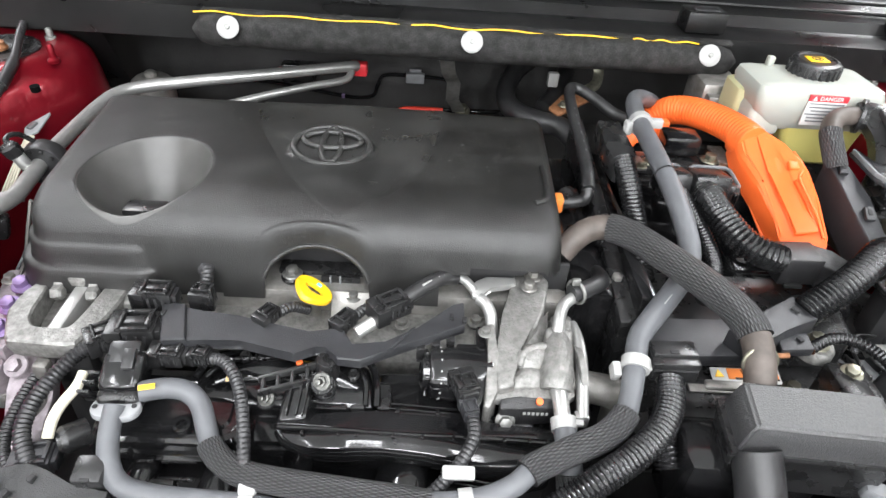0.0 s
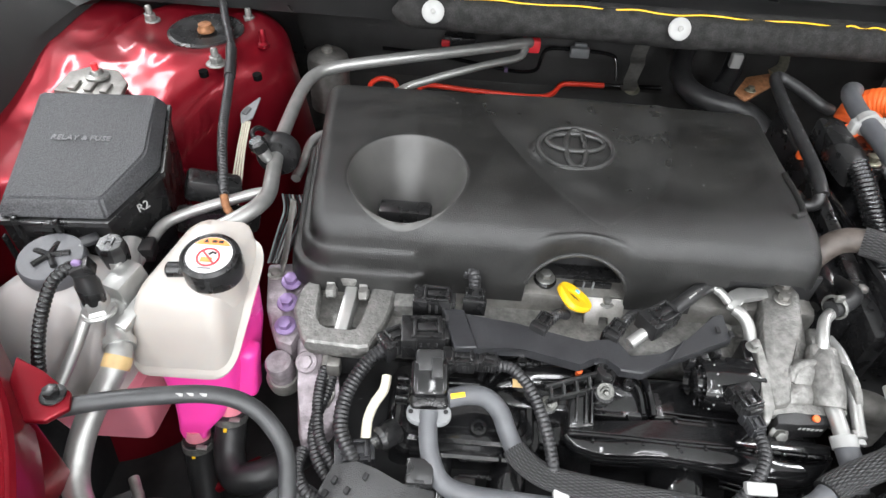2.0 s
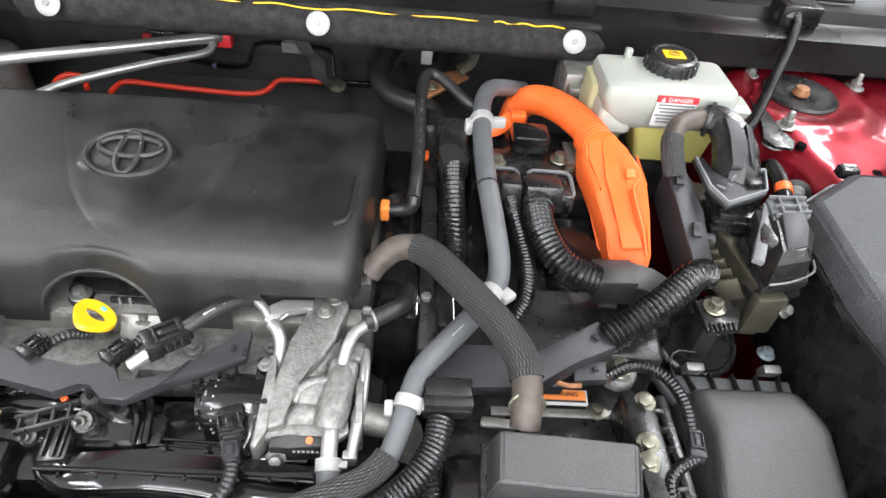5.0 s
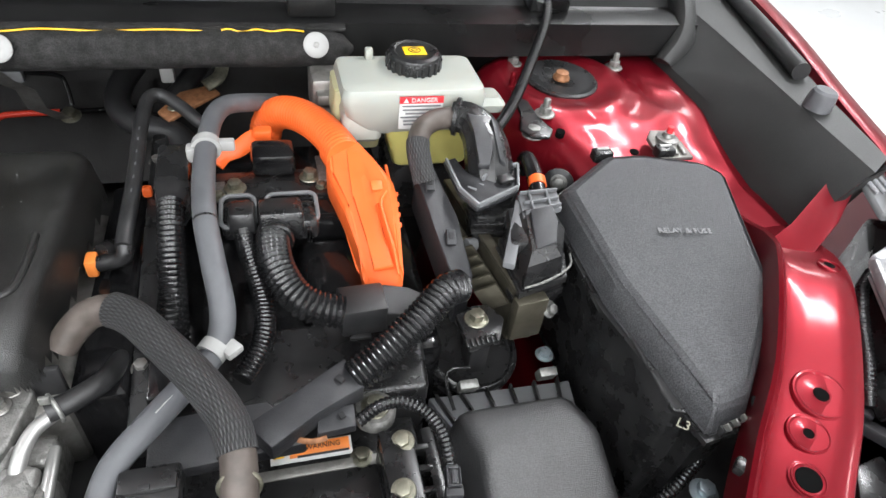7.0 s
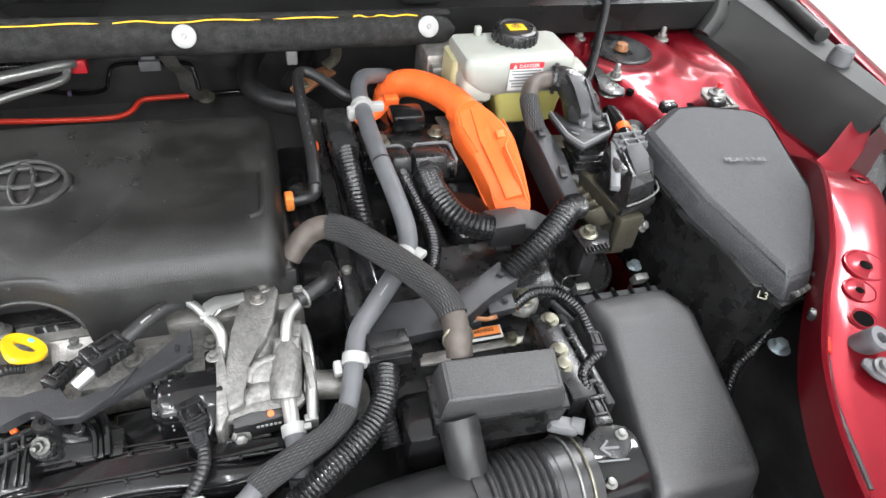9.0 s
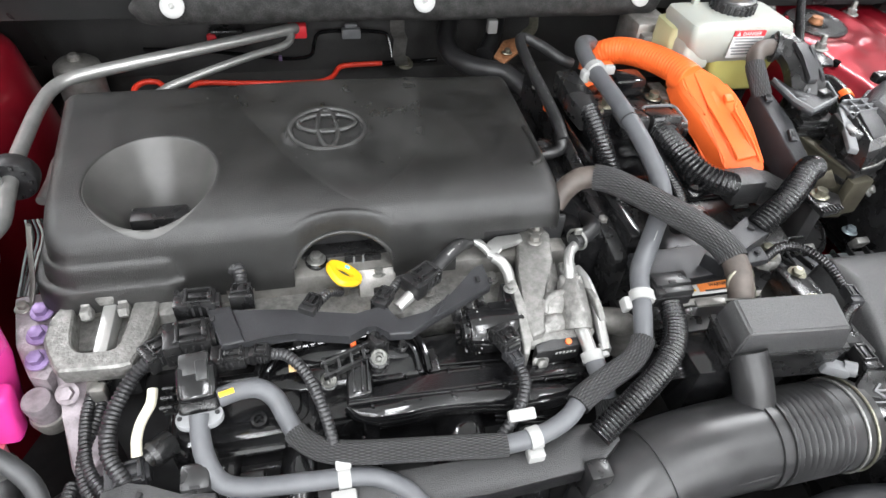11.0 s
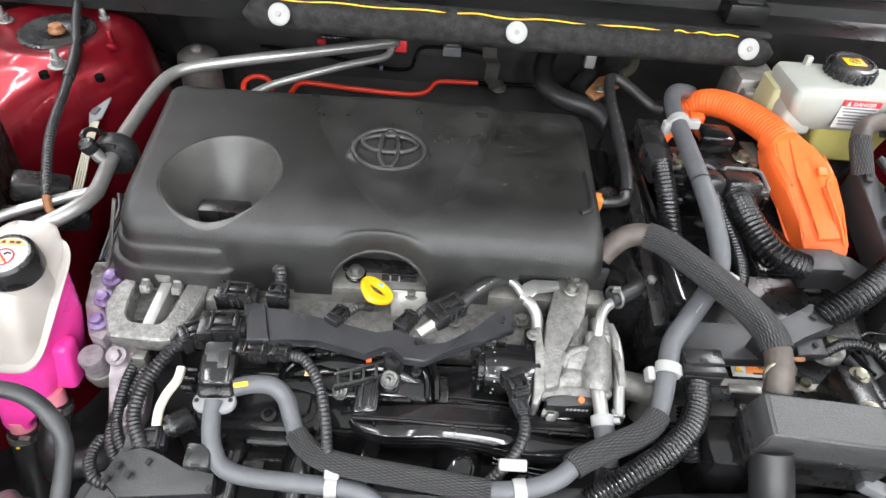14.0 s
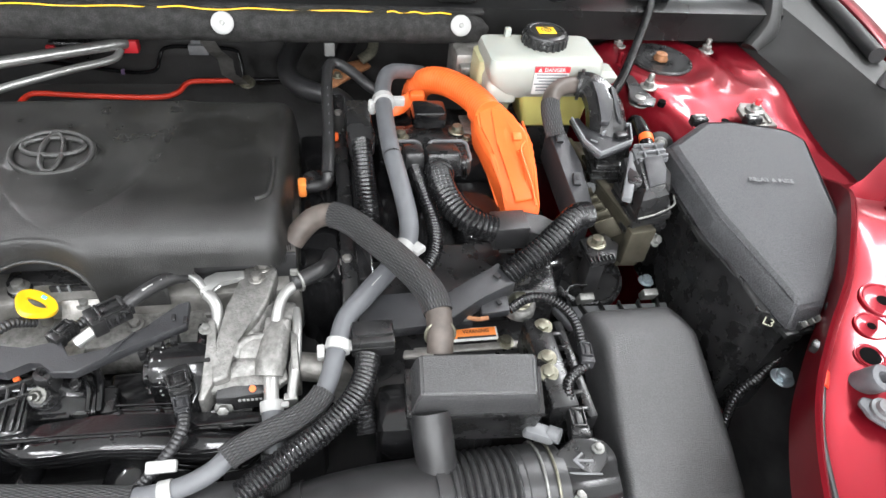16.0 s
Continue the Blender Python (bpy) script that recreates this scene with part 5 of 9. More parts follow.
part("pipe", tube([(0.132, 0.480, 0.875), (0.150, 0.477, 0.874), (0.170, 0.476, 0.870), (0.181, 0.477, 0.857), (0.184, 0.478, 0.82)], 0.0150, 20), DULL, egr)
inlet = thing("small_metal_pipe", (0.06, 0.55, 0.90), "short bent bare metal pipe by the cast arm", "pipe")
part("pipe", tube([(0.046, 0.556, 0.909), (0.052, 0.550, 0.908), (0.0575, 0.538, 0.903), (0.058, 0.520, 0.893), (0.057, 0.505, 0.880)], 0.0062, 14), ALLOY, inlet)

connector((0.030, 0.452, 0.897), (0.030, 0.022, 0.016), -70)
connector((0.034, 0.432, 0.890), (0.022, 0.015, 0.012), -75, mat=SATIN)
tail = thing("throttle_cable", (0.03, 0.40, 0.88), "corrugated black cable from the throttle connector", "cable")
part("conduit", tube([(0.037, 0.424, 0.888), (0.037, 0.405, 0.888), (0.027, 0.385, 0.884), (0.012, 0.370, 0.876), (-0.004, 0.36, 0.862)], 0.0058, 14, rib=0.0010, pitch=0.0042), GREYCONDUIT, tail)

# ---- purge valve and the grey hoses ----
valve = thing("purge_valve", (-0.255, 0.43, 0.87), "black purge valve with a grey oval flange", "valve")
part("body", box((-0.2600, 0.4470, 0.8990), (0.035, 0.036, 0.030), 0.007, turned(24, 0, 4), 3), GLOSS, valve)
part("neck", box((-0.2590, 0.4290, 0.8900), (0.036, 0.016, 0.020), 0.006, turned(20, 0, 4), 3), BLACK, valve)
part("top", box((-0.2610, 0.4560, 0.9130), (0.027, 0.024, 0.012), 0.004, turned(24, 0, 4)), BLACK, valve)
part("top_step", box((-0.2540, 0.4480, 0.9165), (0.010, 0.018, 0.006), 0.001, turned(24, 0, 4)), BLACK, valve)
flange = [[(-0.2585 + x * s, 0.4185 + y * s * 0.92, z) for x, y in rounded(0.040, 0.024, 0.0115)] for s, z in ((0.97, 0.8815), (1.0, 0.8825), (1.0, 0.8865), (0.97, 0.888))]
part("flange", skin([[(x, y - 0.001, z + 0.005) for x, y, z in loop] for loop in flange]), FLANGE, valve, "grey plastic flange")
for q in ((-0.2745, 0.4175), (-0.2435, 0.4195)):
    part("flange_hole", lathe([(0.0022, 0), (0.0022, 0.0006), (0.0003, 0.0006)], (q[0], q[1] - 0.001, 0.8932), (0, 0, 1), 10), DARK, valve)
for k in range(3):
    part("fin", box((-0.284, 0.446 - 0.010 * k, 0.895), (0.010, 0.0025, 0.022), 0.0006, turned(20)), BLACK, valve)
connector((-0.233, 0.472, 0.898), (0.034, 0.020, 0.016), 0)
connector((-0.206, 0.474, 0.896), (0.020, 0.016, 0.014), -10)
wire = thing("purge_cable", (-0.17, 0.43, 0.88), "corrugated black cable arching from the purge connector", "cable")
part("conduit", tube([(-0.198, 0.473, 0.895), (-0.182, 0.466, 0.898), (-0.165, 0.443, 0.895), (-0.154, 0.412, 0.887), (-0.148, 0.385, 0.876), (-0.146, 0.37, 0.862)], 0.0057, 14, rib=0.0010, pitch=0.0042), GREYCONDUIT, wire)

hose_a = thing("grey_hose", (-0.2, 0.37, 0.86), "smooth grey rubber hose curving down from the purge valve", "hose", "grey hoses")
HA = [(-0.2585, 0.4175, 0.894), (-0.258, 0.402, 0.886), (-0.2535, 0.382, 0.876), (-0.242, 0.366, 0.866), (-0.218, 0.360, 0.861), (-0.17, 0.358, 0.858), (-0.135, 0.357, 0.856), (-0.108, 0.352, 0.853), (-0.085, 0.335, 0.850), (-0.07, 0.31, 0.846), (-0.06, 0.28, 0.84)]
part("hose", tube(HA, 0.0084, 18), HOSE, hose_a)
part("white_mark", box((-0.2585, 0.4088, 0.8975), (0.004, 0.008, 0.0012), 0.0004, turned(25)), NYLON, hose_a)

hose_b = thing("grey_hose", (0.05, 0.40, 0.88), "long grey rubber hose with braided sleeves and white clips", "hose", "grey hoses")
HB = [(-0.243, 0.430, 0.897), (-0.225, 0.436, 0.896), (-0.208, 0.4375, 0.892), (-0.195, 0.430, 0.884), (-0.186, 0.413, 0.874), (-0.176, 0.396, 0.868), (-0.155, 0.380, 0.867), (-0.125, 0.372, 0.868), (-0.075, 0.364, 0.871), (-0.03, 0.357, 0.874), (0.004, 0.352, 0.876), (0.040, 0.355, 0.879), (0.066, 0.364, 0.884), (0.085, 0.378, 0.889), (0.115, 0.392, 0.893), (0.145, 0.405, 0.897), (0.163, 0.421, 0.901), (0.172, 0.440, 0.907), (0.180, 0.466, 0.916), (0.190, 0.496, 0.924), (0.212, 0.525, 0.927), (0.240, 0.560, 0.929), (0.262, 0.590, 0.934), (0.268, 0.618, 0.948), (0.262, 0.660, 0.970), (0.256, 0.705, 0.984), (0.254, 0.760, 0.990), (0.256, 0.828, 0.991), (0.262, 0.875, 0.992), (0.275, 0.905, 0.989), (0.300, 0.935, 0.975), (0.33, 0.98, 0.95)]
part("hose", swell(HB, [0.0088] * 10 + [0.0092, 0.0098, 0.0105] + [0.0112] * 12, 18), HOSE, hose_b, angle=60)


def share_near(points, q):
    line, _ = glide(points, 0.002)
    d = [(p - Vector(q)).length for p in line]
    return d.index(min(d)) / (len(line) - 1)


for a, b, r in (((-0.180, 0.403, 0.870), (0.004, 0.352, 0.876), 0.0108), ((0.078, 0.373, 0.888), (0.166, 0.424, 0.902), 0.0120)):
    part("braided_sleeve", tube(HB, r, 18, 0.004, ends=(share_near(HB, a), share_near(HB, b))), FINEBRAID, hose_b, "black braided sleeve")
part("yellow_mark", box((-0.234, 0.4275, 0.9070), (0.013, 0.0045, 0.0012), 0.0004, turned(25, 0, 15)), YELLOW, hose_b, "yellow paint mark")
s0 = share_near(HB, (0.256, 0.700, 0.984))
part("dark_band", tube(HB, 0.0116, 18, 0.001, ends=(s0, s0 + 0.0025)), BLACK, hose_b)
for f in (0.548, 0.556):
    q, d = between(HB, f)
    part("print_mark", box(q + Vector((0.0, -0.0065, 0.0092)), (0.010, 0.0008, 0.0035), 0.0003, turned(-35, 0, 50)), TEXT, hose_b)


def hose_clip(at, d, r, label="white nylon hose clip round the grey hose"):
    c = thing("hose_clip", at, label, "clip", "white hose clips")
    part("band", tube([Vector(at) - d * 0.0055, Vector(at) + d * 0.0055], r, 18), NYLON, c)
    return c


q = Vector((0.181, 0.468, 0.9165))
c = hose_clip(q, Vector((0.25, 0.9, 0.3)).normalized(), 0.0128)
part("lug", box((0.164, 0.466, 0.910), (0.008, 0.014, 0.014), 0.002, turned(20)), NYLON, c)
part("lug", box((0.196, 0.468, 0.916), (0.014, 0.011, 0.008), 0.002, turned(20)), NYLON, c)
q = Vector((0.030, 0.353, 0.878))
c = hose_clip(q, Vector((1, 0.1, 0.1)).normalized(), 0.0106)
part("lug", box((0.024, 0.374, 0.884), (0.026, 0.011, 0.008), 0.002, turned(25)), NYLON, c)
part("lug", box((0.030, 0.343, 0.866), (0.016, 0.012, 0.012), 0.002), NYLON, c)
q = Vector((-0.141, 0.357, 0.8565))
c = hose_clip(q, Vector((1, 0, 0)), 0.0098)
part("lug", box((-0.141, 0.366, 0.866), (0.014, 0.012, 0.008), 0.002, turned(30)), NYLON, c)
part("lug", box((-0.143, 0.341, 0.850), (0.022, 0.012, 0.012), 0.002), NYLON, c)
q = Vector((0.2555, 0.815, 0.991))
c = hose_clip(q, Vector((0, 1, 0)), 0.0150)
part("lug", box((0.276, 0.816, 0.992), (0.016, 0.010, 0.012), 0.002), NYLON, c)
part("lug", box((0.240, 0.812, 0.986), (0.010, 0.014, 0.018), 0.003), NYLON, c)
q = Vector((0.259, 0.586, 0.934))
c = hose_clip(q, Vector((0.55, 0.75, 0.15)).normalized(), 0.0130)
part("lug", box((0.274, 0.583, 0.936), (0.016, 0.014, 0.008), 0.002, turned(0, 0, 40)), NYLON, c)

latch = thing("vacuum_stub", (-0.30, 0.44, 0.86), "cream plastic pipe stub with a kink", "pipe")
part("stub", tube([(-0.300, 0.452, 0.893), (-0.301, 0.440, 0.889), (-0.309, 0.428, 0.882), (-0.313, 0.415, 0.876), (-0.313, 0.402, 0.868)], 0.0046, 12), CREAM, latch)
part("black_port", lathe([(0.012, 0), (0.012, 0.018), (0.009, 0.022), (0.006, 0.016), (0.001, 0.016)], (-0.288, 0.415, 0.862), (-0.6, -0.6, 0.2), 20), BLACK, latch)

# ---- the front harness tray ----
tray = thing("harness_tray", (-0.30, 0.36, 0.83), "angled black plastic harness tray with small slots", "wiring channel")
part("plate", slab([(-0.347, 0.352, 0.862), (-0.338, 0.376, 0.866), (-0.318, 0.381, 0.867), (-0.300, 0.374, 0.867), (-0.276, 0.362, 0.864), (-0.248, 0.362, 0.862), (-0.247, 0.345, 0.856), (-0.330, 0.338, 0.852)], 0.016, 0.0015), RESON, tray)
for q in ((-0.334, 0.362), (-0.322, 0.354), (-0.308, 0.367), (-0.340, 0.350), (-0.248, 0.346)):
    part("slot", box((q[0], q[1], 0.8650 - 0.12 * max(0, 0.362 - q[1])), (0.004, 0.006, 0.005), 0.0006, turned(10, 0, -25)), DARK, tray)
part("upright", box((-0.262, 0.372, 0.868), (0.024, 0.022, 0.024), 0.003, turned(15)), BLACK, tray)
part("upright_slot", box((-0.262, 0.3615, 0.872), (0.008, 0.003, 0.012), 0.0008, turned(15)), DARK, tray)
rail2 = thing("harness_tray", (0.03, 0.33, 0.84), "long black plastic harness tray along the engine front", "wiring channel")
part("tray", slab([(-0.165, 0.361, 0.850), (-0.06, 0.355, 0.855), (0.0, 0.352, 0.858), (0.030, 0.352, 0.862), (0.060, 0.364, 0.868), (0.090, 0.362, 0.872), (0.108, 0.356, 0.874), (0.112, 0.340, 0.872), (0.085, 0.322, 0.864), (-0.02, 0.322, 0.850), (-0.165, 0.334, 0.842)], 0.022, 0.002), RESON, rail2)
part("slot", box((0.098, 0.344, 0.8725), (0.004, 0.006, 0.005), 0.0006), DARK, rail2)
part("foot", box((0.082, 0.318, 0.845), (0.022, 0.02, 0.05), 0.003), BLACK, rail2)

for i, (pts, r) in enumerate((
        ([(-0.305, 0.483, 0.897), (-0.322, 0.468, 0.888), (-0.336, 0.440, 0.878), (-0.337, 0.410, 0.870), (-0.325, 0.388, 0.862), (-0.312, 0.372, 0.852)], 0.0072),
        ([(-0.366, 0.500, 0.853), (-0.368, 0.460, 0.852), (-0.360, 0.415, 0.852), (-0.345, 0.388, 0.852), (-0.330, 0.372, 0.848)], 0.0056),
        ([(-0.358, 0.502, 0.850), (-0.360, 0.465, 0.846), (-0.366, 0.425, 0.846), (-0.358, 0.392, 0.848), (-0.340, 0.368, 0.846)], 0.0054),
        ([(-0.372, 0.40, 0.84), (-0.372, 0.378, 0.845), (-0.360, 0.358, 0.848), (-0.345, 0.352, 0.846)], 0.0060))):
    w = thing("harness_cable", pts[0], "corrugated black cable running into the harness tray", "cable", "harness cables")
    part("conduit", tube(pts, r, 14, rib=0.0013, pitch=0.0042), GREYCONDUIT, w)
connector((-0.322, 0.392, 0.852), (0.036, 0.024, 0.018), 10, mat=SATIN)

# ---- the engine mount ----
mount = thing("engine_mount", (-0.355, 0.53, 0.80), "rough cast aluminium engine mount bracket", "engine mount")
OUTER = [(-0.396, 0.566), (-0.404, 0.550), (-0.405, 0.524), (-0.397, 0.505), (-0.389, 0.489), (-0.384, 0.483), (-0.356, 0.481), (-0.330, 0.480), (-0.321, 0.482), (-0.315, 0.496), (-0.308, 0.516), (-0.304, 0.540), (-0.304, 0.568)]
INNER = [(-0.384, 0.564), (-0.381, 0.545), (-0.379, 0.524), (-0.376, 0.512), (-0.371, 0.506), (-0.366, 0.503), (-0.354, 0.502), (-0.343, 0.502), (-0.338, 0.504), (-0.335, 0.510), (-0.333, 0.522), (-0.331, 0.540), (-0.328, 0.570)]
loops = []
for o, i in zip(OUTER, INNER):
    o, i = Vector((*o, 0)), Vector((*i, 0))
    loops.append([o.lerp(i, f) + Vector((0, 0, z)) for f, z in ((0.22, 0.872), (0.10, 0.876), (0.0, 0.889), (0.05, 0.8935), (0.14, 0.8955), (0.90, 0.8965), (0.97, 0.895), (1.0, 0.891), (0.97, 0.866), (0.80, 0.862))])
part("fork", skin(loops), CAST, mount, angle=24)
part("side_cast", box((-0.285, 0.565, 0.868), (0.055, 0.05, 0.05), 0.010), CAST, mount)
part("leg", slab([(-0.401, 0.512, 0.866), (-0.359, 0.508, 0.866), (-0.351, 0.470, 0.842), (-0.3495, 0.444, 0.826), (-0.3560, 0.434, 0.818), (-0.3820, 0.424, 0.812), (-0.3870, 0.432, 0.816), (-0.3930, 0.470, 0.842)], 0.022, 0.004, 3), PINKCAST, mount, "broad pinkish cast leg")
part("leg_step", slab([(-0.372, 0.500, 0.8665), (-0.3605, 0.498, 0.8665), (-0.3535, 0.462, 0.8420), (-0.3600, 0.452, 0.8350), (-0.3690, 0.456, 0.8370)], 0.008, 0.002), DULL, mount)
# Dark block low in the fork, put there for the hollow's shade.
part("hollow_shade", box((-0.354, 0.545, 0.832), (0.044, 0.075, 0.044), 0.006), DARK, mount)
for x in (-0.372, -0.338):
    part("ear", lathe([(0.011, -0.004), (0.011, 0.004), (0.009, 0.005), (0.001, 0.005)], (x, 0.566, 0.893), (1, 0, 0), 22), CAST, mount)
part("pin", box((-0.351, 0.540, 0.878), (0.013, 0.070, 0.034), 0.002, turned(6, 0, -3)), ALLOY, mount)
part("pin_head", box((-0.353, 0.566, 0.897), (0.018, 0.016, 0.022), 0.003), CAST, mount)
for x in (-0.370, -0.336):
    part("pin_bolt", lathe([(0.0075, 0), (0.0075, 0.008), (0.005, 0.010), (0.001, 0.010)], (x - 0.005, 0.552, 0.893), (1, 0, 0.1), 6), CAST, mount)
part("small_foot", box((-0.356, 0.478, 0.865), (0.014, 0.012, 0.018), 0.003), DULL, mount)
part("rear_arm", slab([(-0.452, 0.600, 0.880), (-0.404, 0.603, 0.884), (-0.394, 0.566, 0.881), (-0.396, 0.518, 0.873), (-0.403, 0.496, 0.869), (-0.420, 0.502, 0.869), (-0.440, 0.542, 0.873)], 0.03, 0.004), PINKCAST, mount)
for q in ((-0.418, 0.571, 0.884), (-0.416, 0.543, 0.881), (-0.412, 0.515, 0.877)):
    bolt(q, 0.0070, (0, -0.25, 1), PURPLE, "purple hex bolt in the cast engine mount", tall=1.1)
plug = thing("mount_damper", (-0.420, 0.485, 0.82), "dull cylinder plug on the mount's foot", "damper")
part("cylinder", lathe([(0.014, -0.035), (0.014, 0), (0.0125, 0.003), (0.001, 0.0035)], (-0.415, 0.487, 0.852), (0, -0.2, 1), 24), PINKCAST, plug)
part("collar", lathe([(0.017, -0.045), (0.018, -0.03), (0.016, -0.026)], (-0.415, 0.487, 0.852), (0, -0.2, 1), 24), DULL, plug)
bolt((-0.385, 0.484, 0.861), 0.007, (0, -0.7, 1), PINKCAST)
tabp = thing("cable_bracket", (-0.43, 0.60, 0.87), "thin bare metal bracket tab beside the engine cover", "bracket")
part("tab", tube([(-0.437, 0.585, 0.872), (-0.433, 0.605, 0.888), (-0.428, 0.622, 0.920), (-0.424, 0.635, 0.945)], 0.0080, 10, flat=0.25), DULL, tabp)
bolt((-0.440, 0.585, 0.878), 0.0055, mat=DULL, parent=tabp)


# ---- the left side: tanks, fuse box and refrigerant pipes ----
def stacked(rows, n=5, r=0.3):
    """A body of rounded-rectangle loops: rows of (x, y, z, width, depth)."""
    return skin([[(px, py, z) for px, py in rounded(w, d, min(w, d) * r, n, (x, y))] for x, y, z, w, d in rows])


def printed(at, m, name, words, size, mat, parent, depth=0.0005):
    return letters(name, words, size, Matrix.Translation(at) @ m, mat, parent, depth)


fuse = thing("fuse_box", (-0.64, 0.64, 0.80), "grained black relay and fuse box with a chamfered lid", "fuse box", "fuse boxes")
LIDL = [(-0.717, 0.710, 1.010), (-0.592, 0.719, 1.012), (-0.570, 0.627, 0.998), (-0.589, 0.563, 0.988), (-0.679, 0.556, 0.987)]


def grown(loop, g, dz, c=None):
    c = c or (sum(p[0] for p in loop) / len(loop), sum(p[1] for p in loop) / len(loop))
    out = []
    for x, y, z in loop:
        d = Vector((x - c[0], y - c[1])).normalized()
        out.append((x + d.x * g, y + d.y * g, z + dz))
    return out


t = skin([grown(LIDL, -0.004, 0.0), LIDL, grown(LIDL, 0.011, -0.014), grown(LIDL, 0.012, -0.020)])
bmesh.ops.bevel(t, geom=[e for e in t.edges], offset=0.0025, segments=2, affect="EDGES")
lid = part("lid", t, LID, fuse, "grained black lid", 30)
t = skin([grown(LIDL, 0.016, -0.020), grown(LIDL, 0.017, -0.025), grown(LIDL, 0.012, -0.027), grown(LIDL, 0.006, -0.19)])
part("box", t, BLACK, fuse, "black box body", 30)
plane = turned(9, 0, 4)
printed((-0.641, 0.641, 1.0010), plane, "lid_word", "RELAY & FUSE", 0.0098, EMBOSS, lid)
printed((-0.5665, 0.590, 0.958), turned(74, 0, 60), "box_word", "R2", 0.0125, TEXT, fuse)
latch = part("latch", box((-0.648, 0.5475, 0.956), (0.040, 0.006, 0.020), 0.002), BLACK, fuse)
for x in (-0.668, -0.628):
    part("latch_post", box((x, 0.5435, 0.960), (0.005, 0.006, 0.026), 0.001), BLACK, latch)
part("latch_bar", box((-0.648, 0.5420, 0.967), (0.044, 0.004, 0.005), 0.001), BLACK, latch)
part("latch_slot", box((-0.648, 0.5442, 0.959), (0.026, 0.002, 0.006), 0.0006), DARK, latch)
for k in range(4):
    part("box_rib", bar((-0.690 + 0.024 * k, 0.5455, 0.945), (-0.690 + 0.024 * k, 0.549, 0.840), 0.003, 0.006, 0.001), BLACK, fuse)
part("box_line", bar((-0.690, 0.5460, 0.915), (-0.600, 0.5480, 0.915), 0.004, 0.004, 0.001), BLACK, fuse)
part("side_arm", box((-0.525, 0.665, 0.93), (0.06, 0.030, 0.03), 0.006, turned(0, 20, 20)), BLACK, fuse)
part("side_arm", box((-0.515, 0.640, 0.905), (0.09, 0.020, 0.03), 0.006, turned(0, 15, 25)), BLACK, fuse)


def fuse_tab(at, rz, k=1.0, mat=None):
    c = thing("fuse_box_bracket", at, "pale metal bracket with a flange bolt behind the fuse box", "bracket", "fuse box brackets")
    mat = mat or DULL
    m = Matrix.Translation(at) @ turned(8, 0, rz) @ Matrix.Diagonal((k, 1, 1, 1))
    b = slab([(-0.042, -0.028, 0.0), (0.042, -0.028, 0.0), (0.038, 0.002, 0.0), (0.016, 0.024, 0.0), (-0.022, 0.026, 0.0), (-0.042, 0.012, 0.0)], 0.006, 0.002)
    bmesh.ops.transform(b, matrix=m, verts=b.verts)
    part("plate", b, mat, c)
    for j in range(3):
        b = box((-0.02 + 0.02 * j, -0.016, 0.002), (0.010, 0.018, 0.004), 0.0015)
        bmesh.ops.transform(b, matrix=m, verts=b.verts)
        part("pressing", b, mat, c)
    part("washer", lathe([(0.014, 0.0), (0.014, 0.003), (0.008, 0.005), (0.0065, 0.010), (0.001, 0.011)], Vector(at) + Vector((0, 0.004, 0.002)), (0, 0, 1), 24), ZINC, c)
    part("red_stud", lathe([(0.004, 0.010), (0.004, 0.018), (0.001, 0.019)], Vector(at) + Vector((0, 0.004, 0.002)), (0, 0, 1), 12), REDPRINT, c)
    return c


fuse_tab((-0.700, 0.790, 0.985), -4)
fuse_tab((0.800, 0.790, 0.985), 0, 0.55)

# the coolant reservoir, half full
tank = thing("coolant_reservoir", (-0.485, 0.49, 0.74), "milky plastic coolant reservoir part-filled with bright pink coolant", "reservoir")


def four(fl, fr, rr, rl, r=0.22, n=6):
    """A loop through four corners, each rounded by the share r of its sides."""
    c = [Vector(p) for p in (fl, fr, rr, rl)]
    out = []
    for i in range(4):
        a, b, d = c[i - 1], c[i], c[(i + 1) % 4]
        p, q = b.lerp(a, r), b.lerp(d, r)
        for k in range(n + 1):
            t = k / n
            out.append(p * (1 - t) ** 2 + b * 2 * t * (1 - t) + q * t * t)
    return out


upper = part("upper_shell", skin([
    four((-0.549, 0.456, 0.866), (-0.454, 0.457, 0.866), (-0.438, 0.556, 0.948), (-0.515, 0.556, 0.948), 0.17),
    four((-0.549, 0.457, 0.872), (-0.454, 0.458, 0.872), (-0.438, 0.560, 0.955), (-0.515, 0.562, 0.955), 0.17),
    four((-0.547, 0.4645, 0.898), (-0.456, 0.4645, 0.898), (-0.441, 0.563, 0.958), (-0.512, 0.565, 0.958), 0.17),
    four((-0.542, 0.475, 0.927), (-0.459, 0.475, 0.927), (-0.443, 0.566, 0.960), (-0.508, 0.568, 0.960), 0.17),
    four((-0.539, 0.479, 0.937), (-0.461, 0.479, 0.937), (-0.444, 0.567, 0.961), (-0.506, 0.569, 0.961), 0.17),
    four((-0.535, 0.4845, 0.944), (-0.463, 0.4845, 0.944), (-0.446, 0.569, 0.963), (-0.502, 0.570, 0.963), 0.18),
    four((-0.528, 0.492, 0.949), (-0.466, 0.492, 0.949), (-0.449, 0.569, 0.965), (-0.497, 0.570, 0.965), 0.2),
    four((-0.512, 0.510, 0.955), (-0.472, 0.510, 0.955), (-0.455, 0.560, 0.966), (-0.490, 0.560, 0.966))]), TANK, tank, "milky white upper shell", 40)
